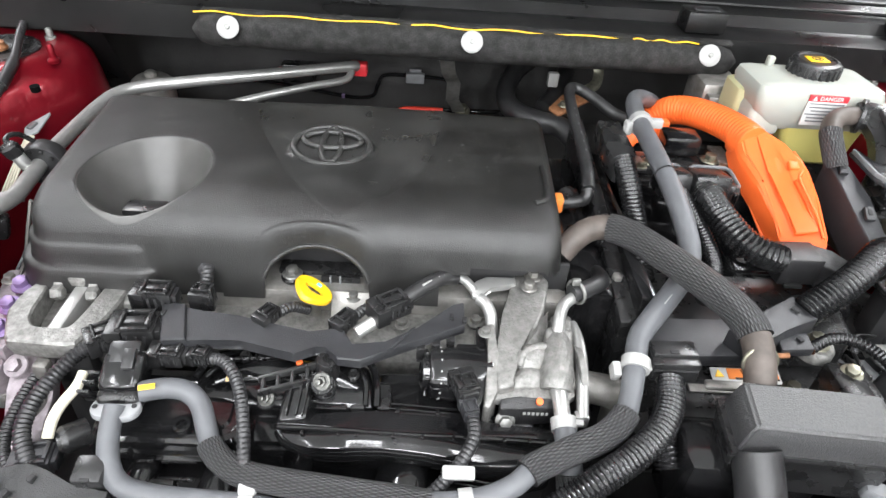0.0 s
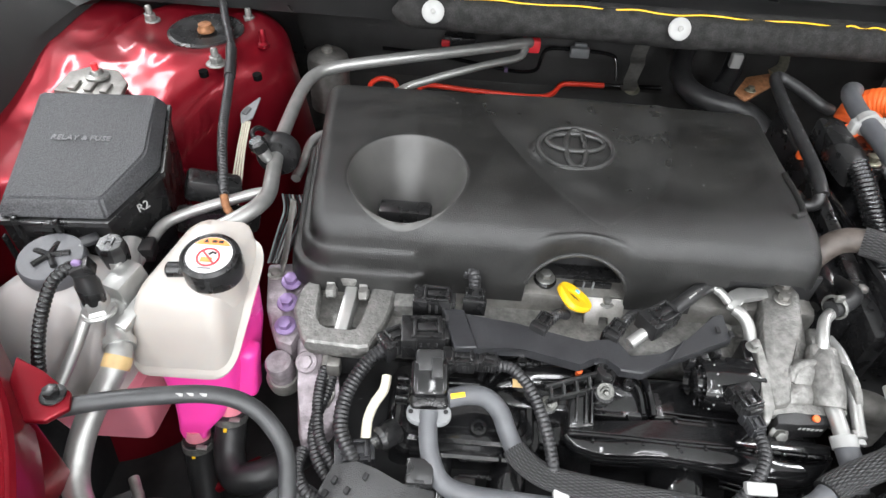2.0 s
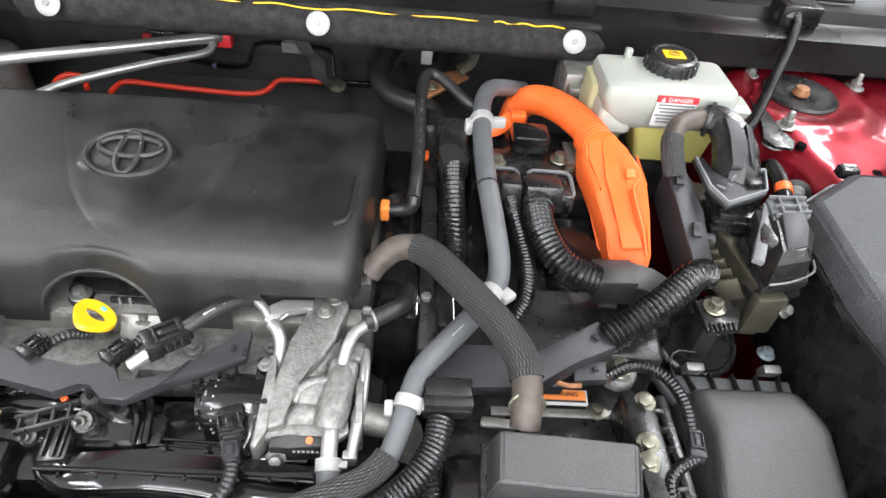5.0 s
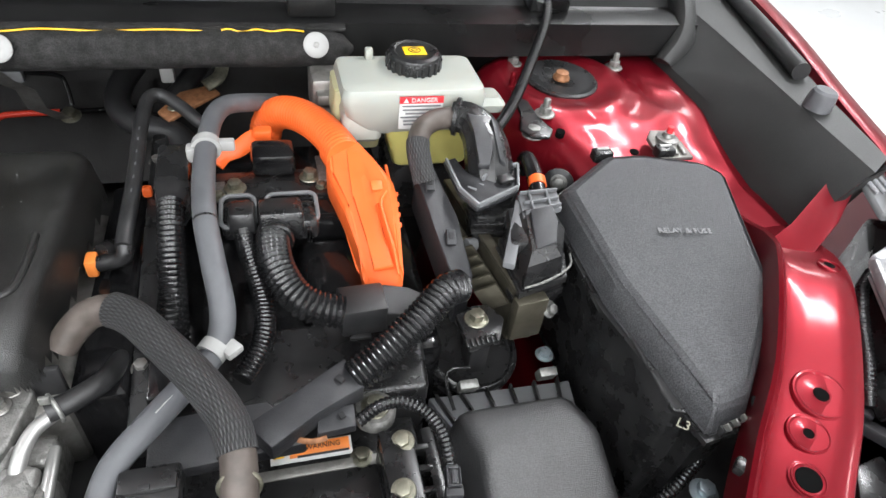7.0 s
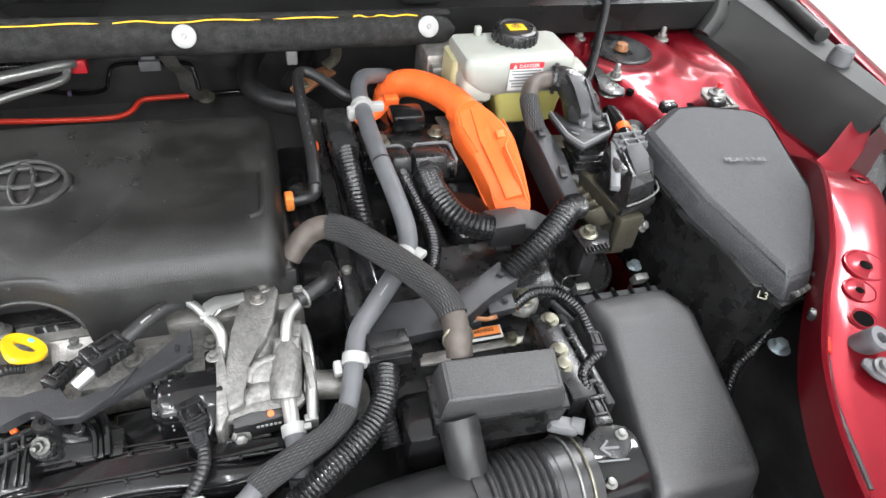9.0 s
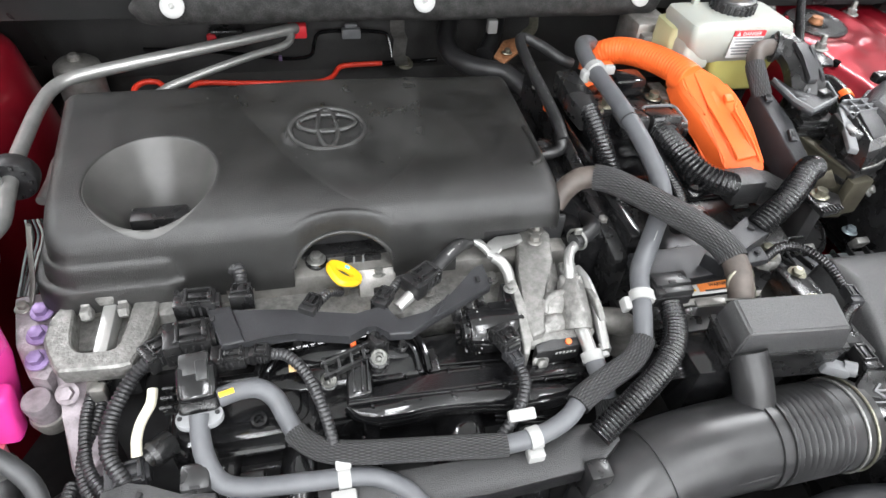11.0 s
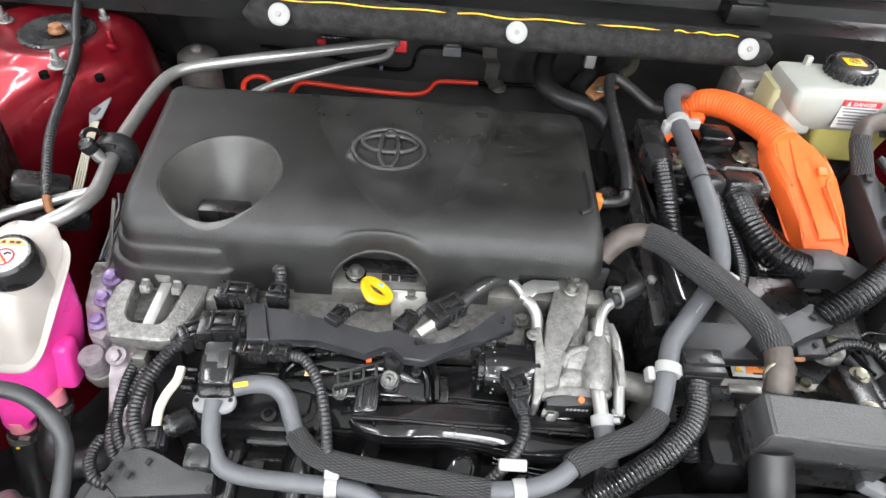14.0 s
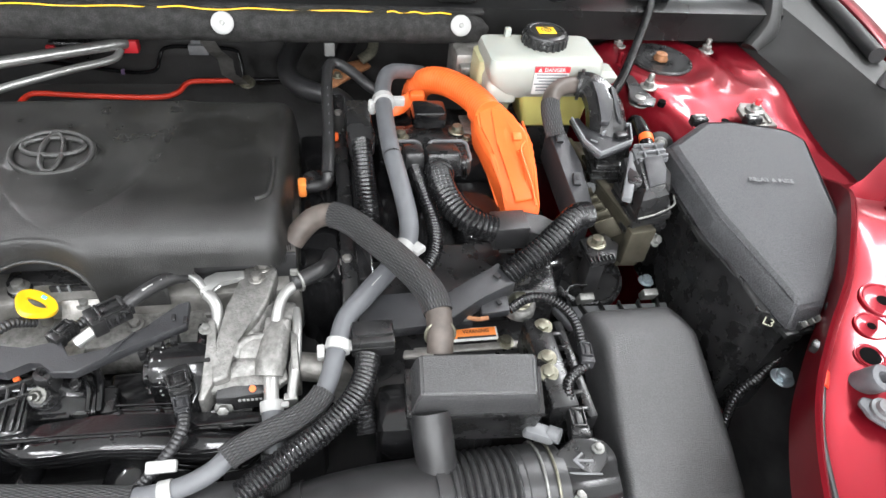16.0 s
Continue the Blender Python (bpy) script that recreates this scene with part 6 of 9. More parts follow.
part("seam_flange", skin([
    four((-0.551, 0.452, 0.863), (-0.450, 0.453, 0.863), (-0.430, 0.556, 0.949), (-0.516, 0.556, 0.949)),
    four((-0.552, 0.452, 0.866), (-0.449, 0.453, 0.866), (-0.429, 0.557, 0.952), (-0.517, 0.558, 0.952)),
    four((-0.551, 0.454, 0.869), (-0.450, 0.455, 0.869), (-0.430, 0.558, 0.954), (-0.516, 0.560, 0.954))]), TANK, upper)
part("neck", lathe([(0.0255, -0.03), (0.0255, 0.004)], (-0.4685, 0.5115, 0.953), (0, -0.15, 1), 28), TANK, upper)
lower = part("lower_shell", skin([
    four((-0.540, 0.459, 0.864), (-0.458, 0.460, 0.864), (-0.437, 0.552, 0.946), (-0.512, 0.552, 0.946)),
    four((-0.530, 0.458, 0.848), (-0.456, 0.461, 0.848), (-0.438, 0.545, 0.87), (-0.520, 0.545, 0.87)),
    four((-0.524, 0.455, 0.815), (-0.461, 0.463, 0.815), (-0.445, 0.532, 0.815), (-0.520, 0.530, 0.815)),
    four((-0.522, 0.449, 0.790), (-0.474, 0.454, 0.790), (-0.466, 0.505, 0.790), (-0.520, 0.505, 0.790)),
    four((-0.521, 0.445, 0.772), (-0.491, 0.447, 0.772), (-0.491, 0.476, 0.772), (-0.521, 0.476, 0.772)),
    four((-0.520, 0.445, 0.762), (-0.493, 0.447, 0.762), (-0.493, 0.474, 0.762), (-0.520, 0.474, 0.762))]), PINK, tank, "pink with coolant", 50)
part("side_wing", box((-0.452, 0.492, 0.832), (0.026, 0.026, 0.064), 0.007, turned(-8, 4, 0), 3), PINK, lower)
part("outlet", lathe([(0.0135, -0.03), (0.0135, 0.012)], (-0.507, 0.456, 0.760), (0.05, 0.15, 1), 20), ROSE, lower)
part("outlet", lathe([(0.0135, -0.03), (0.0135, 0.012)], (-0.472, 0.474, 0.790), (0.05, 0.15, 1), 20), ROSE, lower)
cap = part("cap", lathe([(0.0265, -0.017), (0.0275, -0.013), (0.0275, 0.004), (0.0265, 0.008), (0.0235, 0.010), (0.0225, 0.0085), (0.001, 0.0085)], (-0.4685, 0.5115, 0.966), (0, -0.14, 1), 44), BLACK, tank, "black screw cap")
part("cap_rib", box((-0.4685, 0.486, 0.959), (0.016, 0.006, 0.016), 0.003), BLACK, cap)
part("pressure_nib", lathe([(0.008, 0), (0.008, 0.020), (0.006, 0.022), (0.001, 0.022)], (-0.4895, 0.5095, 0.954), (-1, -0.1, 0), 16), BLACK, cap)


def on_cap(x, y, z=0.0086):
    return Vector((-0.4685, 0.5115, 0.966)) + (turned(8, 0, 0) @ Vector((x, y, z)))


part("label_disc", lathe([(0.0208, 0.0082), (0.0208, 0.0092), (0.001, 0.0093)], (-0.4685, 0.5115, 0.966), (0, -0.14, 1), 36), WHITE, cap, "white warning label")
seg = [on_cap(0.0200 * math.cos(radians(a)), 0.0200 * math.sin(radians(a)), 0.0096) for a in range(35, 146, 10)]
part("orange_segment", slab([tuple(p) for p in seg], 0.0004, 0), ORANGE_LABEL, cap)
part("ban_ring", tube([on_cap(0.0098 * math.cos(radians(a)), -0.003 + 0.0098 * math.sin(radians(a)), 0.0096) for a in range(0, 361, 15)], 0.0009, 8, 0.002), REDPRINT, cap, "red ban ring")
part("ban_bar", tube([on_cap(-0.0068, 0.0040, 0.0097), on_cap(0, -0.003, 0.0097), on_cap(0.0068, -0.010, 0.0097)], 0.0009, 8), REDPRINT, cap)
part("ban_sign", box(on_cap(-0.001, -0.006, 0.0097), (0.010, 0.005, 0.0006), 0, turned(8)), ORANGE_LABEL, cap)
part("ban_hand_shape", tube([on_cap(0.000, 0.000, 0.0097), on_cap(0.003, 0.003, 0.0097), on_cap(0.006, 0.0015, 0.0097)], 0.0011, 8), PRINT, cap)
part("warning_mark", slab([tuple(on_cap(x, y, 0.0101)) for x, y in ((-0.009, 0.0135), (-0.004, 0.0135), (-0.0065, 0.018))], 0.0003, 0), PRINT, cap)
for k in range(2):
    part("label_bar", box(on_cap(0.001 + 0.006 * k, 0.0153, 0.0099), (0.0045, 0.0028, 0.0004), 0, turned(8)), PRINT, cap)
part("label_bar", box(on_cap(0, -0.0155, 0.0096), (0.012, 0.0016, 0.0004), 0, turned(8)), GREY, cap)

for i, (pts, r) in enumerate((
        ([(-0.507, 0.453, 0.754), (-0.506, 0.446, 0.735), (-0.500, 0.425, 0.70), (-0.494, 0.40, 0.66), (-0.488, 0.37, 0.62)], 0.0155),
        ([(-0.473, 0.474, 0.780), (-0.473, 0.464, 0.762), (-0.470, 0.440, 0.745), (-0.456, 0.418, 0.74), (-0.435, 0.418, 0.745), (-0.415, 0.432, 0.742), (-0.40, 0.46, 0.72)], 0.0165))):
    h = thing("coolant_hose", pts[0], "thick black rubber coolant hose with a spring clamp", "hose", "coolant hoses")
    part("hose", tube(pts, r, 20), RUBBER, h)
    q, d = between(pts, 0.06)
    part("clamp", tube([q - d * 0.004, q + d * 0.004], r * 1.10, 20), ZINC, h, "spring clamp")
    part("clamp_ear", box(q + Vector((0.010, -0.012, 0.010)), (0.012, 0.006, 0.006), 0.001), ZINC, h)
    part("yellow_mark", box(q + d * 0.012 + Vector((0, -r * 0.72, r * 0.74)), (0.004, 0.003, 0.008), 0.0006, turned(-45)), YELLOW, h)

# the second tank beside the fender
wash = thing("inverter_coolant_tank", (-0.60, 0.47, 0.74), "cloudy plastic coolant tank with a grey flip cap", "reservoir")
part("upper", skin([
    four((-0.690, 0.446, 0.815), (-0.566, 0.447, 0.815), (-0.556, 0.545, 0.815), (-0.655, 0.560, 0.815), 0.16),
    four((-0.692, 0.450, 0.850), (-0.568, 0.450, 0.850), (-0.557, 0.548, 0.850), (-0.656, 0.564, 0.850), 0.16),
    four((-0.692, 0.462, 0.895), (-0.574, 0.462, 0.895), (-0.562, 0.548, 0.895), (-0.654, 0.566, 0.895), 0.17),
    four((-0.688, 0.472, 0.915), (-0.579, 0.472, 0.915), (-0.568, 0.545, 0.915), (-0.648, 0.562, 0.915), 0.19),
    four((-0.681, 0.480, 0.925), (-0.585, 0.480, 0.925), (-0.576, 0.540, 0.925), (-0.644, 0.556, 0.925), 0.22),
    four((-0.668, 0.490, 0.932), (-0.594, 0.490, 0.932), (-0.588, 0.534, 0.932), (-0.640, 0.546, 0.932), 0.25),
    four((-0.645, 0.500, 0.936), (-0.606, 0.500, 0.936), (-0.602, 0.526, 0.936), (-0.632, 0.532, 0.936), 0.25)]), MILK, wash, "cloudy grey plastic", 40)
part("lower", skin([
    four((-0.640, 0.455, 0.742), (-0.562, 0.457, 0.742), (-0.556, 0.530, 0.742), (-0.640, 0.535, 0.742), 0.12),
    four((-0.645, 0.448, 0.748), (-0.556, 0.450, 0.748), (-0.550, 0.535, 0.748), (-0.645, 0.540, 0.748), 0.12),
    four((-0.660, 0.446, 0.790), (-0.555, 0.450, 0.790), (-0.549, 0.540, 0.790), (-0.655, 0.545, 0.790), 0.12),
    four((-0.680, 0.444, 0.822), (-0.557, 0.447, 0.822), (-0.550, 0.546, 0.822), (-0.660, 0.555, 0.822), 0.12),
    four((-0.680, 0.452, 0.826), (-0.562, 0.452, 0.826), (-0.555, 0.542, 0.826), (-0.660, 0.550, 0.826), 0.12)]), ROSE, wash, "rose tinted by coolant", 40)
cap2 = part("cap", lathe([(0.0285, -0.016), (0.030, -0.010), (0.030, 0.0), (0.028, 0.003), (0.001, 0.0035)], (-0.622, 0.512, 0.953), (0.05, -0.12, 1), 40), CAPGREY, wash, "dark grey flip cap")
for a in (0, 72, 144, 216, 288):
    part("star_rib", tube([(-0.622, 0.512, 0.957), Vector((-0.622, 0.512, 0.9565)) + Vector((0.017 * math.cos(radians(a + 20)), 0.017 * math.sin(radians(a + 20)), 0.0))], 0.0030, 8), BLACK, cap2)
part("cap_tab", box((-0.598, 0.538, 0.955), (0.018, 0.014, 0.005), 0.002, turned(0, 0, 40)), SATIN, cap2)
for k, ch in enumerate("COOLANT"):
    a = radians(128 - 15 * k)
    printed((-0.622 + 0.0235 * math.cos(a), 0.512 + 0.0235 * math.sin(a), 0.9565), turned(7, 0, math.degrees(a) - 90), "cap_letter", ch, 0.0075, TEXT, cap2, 0.0003)

ac = thing("refrigerant_pipe", (-0.55, 0.45, 0.85), "bent aluminium refrigerant pipe with service valves", "pipe")
AC = [(-0.572, 0.560, 0.935), (-0.563, 0.520, 0.925), (-0.553, 0.473, 0.910), (-0.543, 0.440, 0.902), (-0.552, 0.418, 0.884), (-0.561, 0.400, 0.868), (-0.564, 0.376, 0.852), (-0.558, 0.350, 0.840), (-0.538, 0.326, 0.832), (-0.505, 0.305, 0.826), (-0.46, 0.28, 0.82)]
part("pipe", tube(AC, 0.0115, 18), ALLOY, ac)
q, d = between(AC, 0.36)
part("tape", tube([q - d * 0.006, q + d * 0.006], 0.0125, 18), TAPE, ac, "tan tape band")
q, d = between(AC, 0.31)
part("collar", tube([q - d * 0.004, q + d * 0.004], 0.0142, 18), ALLOY, ac)
part("block", box((-0.553, 0.505, 0.935), (0.022, 0.034, 0.030), 0.003, turned(10, 0, -20)), ALLOY, ac, "machined block")
part("block_face", box((-0.541, 0.490, 0.915), (0.012, 0.055, 0.030), 0.002, turned(10, 20, -12)), ALLOY, ac)
part("thin_pipe", tube([(-0.578, 0.470, 0.925), (-0.584, 0.448, 0.905), (-0.592, 0.420, 0.885), (-0.60, 0.40, 0.87)], 0.0055, 14), ALLOY, ac)
part("low_pipe", tube([(-0.532, 0.38, 0.80), (-0.515, 0.355, 0.80), (-0.508, 0.335, 0.795), (-0.515, 0.30, 0.78)], 0.005, 12), DULL, ac)
hcap = part("valve_cap", lathe([(0.012, -0.016), (0.0125, -0.012), (0.0135, 0.002), (0.0130, 0.008), (0.011, 0.0105), (0.001, 0.0107)], (-0.565, 0.520, 0.962), (0.05, -0.1, 1), 8), BLACK, ac, "black valve cap")
printed((-0.565, 0.5195, 0.9735), turned(5), "cap_letter", "H", 0.0125, PALE, hcap, 0.0004)
part("valve_stem", lathe([(0.008, -0.030), (0.0085, -0.020), (0.007, -0.012), (0.007, 0)], (-0.563, 0.515, 0.955), (0.05, -0.1, 1), 18), ALLOY, ac)
sens = thing("pressure_sensor", (-0.565, 0.478, 0.93), "black pressure sensor on a bright hex nut", "sensor")
part("nut", lathe([(0.014, 0), (0.0145, 0.003), (0.012, 0.006), (0.0125, 0.008), (0.011, 0.016), (0.008, 0.018)], (-0.562, 0.468, 0.936), (-0.05, 0.1, 1), 6), ALLOY, sens, "bright hex nut")
part("washer", lathe([(0.0155, 0), (0.0158, 0.002), (0.014, 0.004)], (-0.562, 0.468, 0.934), (-0.05, 0.1, 1), 24), ALLOY, sens)
part("barrel", lathe([(0.0105, 0.012), (0.0105, 0.032), (0.0090, 0.036), (0.0085, 0.044), (0.001, 0.044)], (-0.562, 0.468, 0.936), (-0.05, 0.10, 1), 20), BLACK, sens)
part("plug", box((-0.564, 0.474, 0.982), (0.018, 0.014, 0.014), 0.002, turned(0, -20, 20)), BLACK, sens)
part("purple_clip", box((-0.566, 0.473, 0.9895), (0.008, 0.005, 0.005), 0.001), PURPLE, sens)
part("conduit", tube([(-0.566, 0.476, 0.984), (-0.574, 0.471, 0.985), (-0.584, 0.458, 0.978), (-0.587, 0.436, 0.962), (-0.585, 0.415, 0.945), (-0.583, 0.400, 0.925), (-0.583, 0.39, 0.90)], 0.0058, 12, rib=0.0009, pitch=0.0042), CONDUIT, sens, "corrugated black cable")

up = thing("refrigerant_pipe", (-0.46, 0.75, 0.90), "long bent aluminium refrigerant pipe along the engine cover", "pipe")
UP = [(-0.500, 0.592, 0.930), (-0.480, 0.607, 0.935), (-0.464, 0.630, 0.936), (-0.460, 0.660, 0.932), (-0.466, 0.700, 0.930), (-0.474, 0.762, 0.930), (-0.477, 0.840, 0.930), (-0.476, 0.905, 0.931), (-0.468, 0.945, 0.932), (-0.445, 0.972, 0.932), (-0.380, 1.008, 0.931), (-0.27, 1.060, 0.930), (-0.156, 1.112, 0.930), (-0.142, 1.122, 0.928)]
part("pipe", tube(UP, 0.0090, 18), ALLOY, up)
LOWP = [(-0.452, 0.740, 0.895), (-0.450, 0.780, 0.895), (-0.448, 0.815, 0.900), (-0.435, 0.835, 0.902), (-0.40, 0.86, 0.90), (-0.35, 0.97, 0.90), (-0.30, 1.010, 0.905), (-0.22, 1.060, 0.910), (-0.16, 1.096, 0.912), (-0.148, 1.112, 0.922)]
part("pipe", tube(LOWP, 0.0062, 14), ALLOY, up, "thinner aluminium pipe")
part("end_block", box((-0.138, 1.128, 0.922), (0.03, 0.020, 0.022), 0.003), REDPRINT, up, "red stained end block")
collar = part("rubber_collar", lathe([(0.024, -0.012), (0.026, -0.009), (0.026, 0.009), (0.024, 0.012)], (-0.4705, 0.745, 0.928), (-0.1, 1, 0), 26), RUBBER, up, "black rubber grommet")
for k in range(10):
    a = 2 * math.pi * k / 10
    part("grommet_tooth", box((-0.4695 + 0.020 * math.cos(a), 0.7318, 0.928 + 0.020 * math.sin(a)), (0.004, 0.003, 0.004), 0.0008), BLACK, collar)
part("port", lathe([(0.006, 0), (0.0075, 0.004), (0.0075, 0.016), (0.0065, 0.018)], (-0.476, 0.720, 0.935), (-0.3, -0.2, 1), 16), ALLOY, up)
pc = part("port_cap", lathe([(0.0095, 0), (0.0105, 0.003), (0.0105, 0.012), (0.008, 0.015), (0.001, 0.0155)], (-0.481, 0.716, 0.952), (-0.3, -0.2, 1), 8), BLACK, up, "black port cap")
part("cap_strap", tube([(-0.486, 0.716, 0.960), (-0.492, 0.725, 0.968), (-0.488, 0.740, 0.966), (-0.478, 0.750, 0.952)], 0.003, 8), BLACK, pc)
thin = thing("thin_refrigerant_pipe", (-0.52, 0.62, 0.91), "thin bent aluminium pipe by the fuse box", "pipe")
part("pipe", tube([(-0.455, 0.668, 0.928), (-0.475, 0.660, 0.930), (-0.519, 0.631, 0.930), (-0.545, 0.610, 0.930), (-0.556, 0.592, 0.930), (-0.559, 0.560, 0.928), (-0.562, 0.535, 0.925)], 0.0062, 14), ALLOY, thin)
part("clip", box((-0.560, 0.556, 0.930), (0.024, 0.022, 0.018), 0.003, turned(0, 0, 10)), BLACK, thin, "black pipe clip")

# wires and label on the tower
lead = thing("sensor_lead", (-0.53, 0.75, 0.90), "black corrugated lead hanging in front of the strut tower", "cable")
WL = [(-0.640, 1.08, 1.03), (-0.625, 1.045, 1.01), (-0.590, 0.955, 1.003), (-0.560, 0.880, 0.995), (-0.540, 0.800, 0.985), (-0.522, 0.715, 0.975), (-0.508, 0.660, 0.955), (-0.498, 0.628, 0.935), (-0.482, 0.615, 0.925)]
part("conduit", tube(WL, 0.0058, 12, rib=0.0009, pitch=0.0042, ends=(0.0, 0.93)), GREYCONDUIT, lead)
part("tape_sleeve", tube(WL, 0.0072, 14, ends=(0.42, 0.55)), RUBBER, lead)
part("red_end", tube(WL, 0.0045, 10, ends=(0.92, 0.98)), RUST, lead)
tag = thing("wire_tag", (-0.54, 0.84, 0.9), "pale folded wire tag with loose wires on the tower", "tag")
part("crimp", box((-0.541, 0.846, 0.9235), (0.008, 0.014, 0.004), 0.0015, turned(15, 0, -20)), PALE, tag)
part("tag", slab([(-0.536, 0.884, 0.934), (-0.528, 0.872, 0.930), (-0.532, 0.840, 0.918), (-0.544, 0.826, 0.916), (-0.549, 0.842, 0.922)], 0.003, 0.0008), FLANGE, tag)
for k in range(4):
    part("wire", tube([(-0.543 + 0.003 * k, 0.832, 0.915), (-0.540 + 0.003 * k, 0.79, 0.90), (-0.535 + 0.0035 * k, 0.745, 0.885), (-0.528 + 0.003 * k, 0.70, 0.87)], 0.0014, 8), CREAM, tag)
bundle = thing("wire_bundle", (-0.44, 0.66, 0.88), "bundle of thin striped wires beside the engine cover", "cable")
for k in range(7):
    part("wire", tube([(-0.458 + 0.004 * k, 0.700, 0.90), (-0.452 + 0.0045 * k, 0.680, 0.892), (-0.455 + 0.004 * k, 0.655, 0.88), (-0.46 + 0.003 * k, 0.62, 0.86)], 0.0014, 8), (GREY, BLACK, PALE, NYLON, BLACK, GREY, BLACK)[k], bundle)

# the fender's tab and the arching tube
tube_w = thing("washer_tube", (-0.43, 0.36, 0.85), "black rubber tube arching from the fender tab", "hose")
WT = [(-0.548, 0.366, 0.936), (-0.520, 0.374, 0.938), (-0.480, 0.383, 0.938), (-0.440, 0.392, 0.933), (-0.410, 0.391, 0.927), (-0.387, 0.381, 0.914), (-0.371, 0.362, 0.895), (-0.364, 0.315, 0.87), (-0.362, 0.27, 0.83)]
part("tube", tube(WT, 0.0074, 16), RUBBERG, tube_w, "dark grey rubber")
for f in (0.30, 0.33, 0.36):
    q, d = between(WT, f)
    part("print_mark", box(q + Vector((0, -0.0045, 0.0058)), (0.006, 0.001, 0.0025), 0.0003, turned(-35)), TEXT, tube_w)
tab = thing("fender_tab", (-0.55, 0.37, 0.92), "red body tab with a black bolt", "bracket")
part("tab", slab([(-0.585, 0.395, 0.962), (-0.560, 0.386, 0.956), (-0.535, 0.374, 0.950), (-0.532, 0.362, 0.946), (-0.545, 0.350, 0.945), (-0.575, 0.345, 0.950)], 0.005, 0.0015), RED, tab)
bolt((-0.546, 0.369, 0.951), 0.0062, mat=BLACK, parent=tab)
part("leg", box((-0.568, 0.336, 0.895), (0.010, 0.045, 0.10), 0.004, turned(0, 0, -8)), RED, tab)

pumpcap = thing("expansion_lid", (-0.508, 0.318, 0.76), "round black lid with a printed label below the reservoir", "lid")
PC = Vector((-0.508, 0.315, 0.775))
disc = part("disc", lathe([(0.058, -0.05), (0.058, -0.004), (0.055, 0.0), (0.050, 0.001), (0.048, -0.001), (0.001, -0.001)], PC, (0.0, -0.15, 1), 48), RESON, pumpcap)
part("ear", box(PC + Vector((-0.030, 0.050, 0.0)), (0.030, 0.026, 0.012), 0.004, turned(8, 0, 30)), RESON, disc)
part("label_frame", cut(box(PC + Vector((0.008, 0.012, -0.001)), (0.034, 0.020, 0.002), 0, turned(8, 0, 12)), [box(PC + Vector((0.008, 0.012, -0.001)), (0.031, 0.017, 0.01), 0, turned(8, 0, 12))]), TEXT, disc, "pale printed frame")
for k in range(3):
    part("label_bar", box(PC + Vector((0.000 + 0.008 * k, 0.0105 + 0.0017 * k, -0.0006)), (0.005 - 0.0015 * (k > 0), 0.010, 0.0016), 0, turned(8, 0, 12)), TEXT, disc)
for k in range(4):
    part("label_bar", box(PC + Vector((0.006 + 0.006 * k, -0.007 + 0.0013 * k, -0.0003)), (0.004, 0.009, 0.0016), 0, turned(8, 0, 12)), TEXT, disc)
cross = thing("radiator_hose", (-0.44, 0.315, 0.77), "thick black radiator hose with a pale metal neck", "hose")
RH = [(-0.468, 0.352, 0.785), (-0.445, 0.338, 0.785), (-0.400, 0.322, 0.785), (-0.350, 0.312, 0.785), (-0.30, 0.300, 0.775)]
part("neck", tube(RH, 0.0190, 20, ends=(0.0, 0.22)), DULL, cross, "pale metal neck")
part("hose", tube(RH, 0.0225, 22, ends=(0.16, 1.0)), RUBBER, cross)
part("bead", tube(RH, 0.0240, 20, ends=(0.15, 0.18)), RUBBER, cross)
flange_low = thing("coolant_pump", (-0.385, 0.385, 0.70), "dark grey pump body deep behind the hoses", "pump")
part("body", lathe([(0.034, -0.05), (0.036, -0.004), (0.033, 0.0), (0.025, 0.002), (0.023, -0.001), (0.001, -0.001)], (-0.392, 0.385, 0.735), (0.05, -0.15, 1), 32), PALE, flange_low)
part("red_arm", bar((-0.49, 0.425, 0.70), (-0.44, 0.450, 0.715), 0.016, 0.012, 0.003), RED, body, "red painted body arm")
blue = thing("sensor_plug", (-0.12, 0.345, 0.82), "black sensor plug with blue and yellow marks", "connector")
part("plug", box((-0.128, 0.343, 0.828), (0.042, 0.018, 0.016), 0.003, turned(0, 0, 32)), BLACK, blue)
part("blue_mark", box((-0.130, 0.340, 0.8370), (0.010, 0.008, 0.002), 0.0005, turned(0, 0, 32)), BLUEDOT, blue, "blue mark")
part("blue_mark", box((-0.117, 0.348, 0.8370), (0.006, 0.006, 0.002), 0.0005, turned(0, 0, 32)), BLUEDOT, blue, "blue mark")
part("yellow_mark", lathe([(0.003, 0), (0.003, 0.004), (0.001, 0.005)], (-0.110, 0.353, 0.834), (0, -0.2, 1), 12), YELLOW, blue, "yellow mark")
part("metal_tube", tube([(-0.112, 0.350, 0.828), (-0.098, 0.359, 0.834), (-0.080, 0.360, 0.832), (-0.066, 0.350, 0.82)], 0.0042, 12), DULL, blue, "bare metal tube")

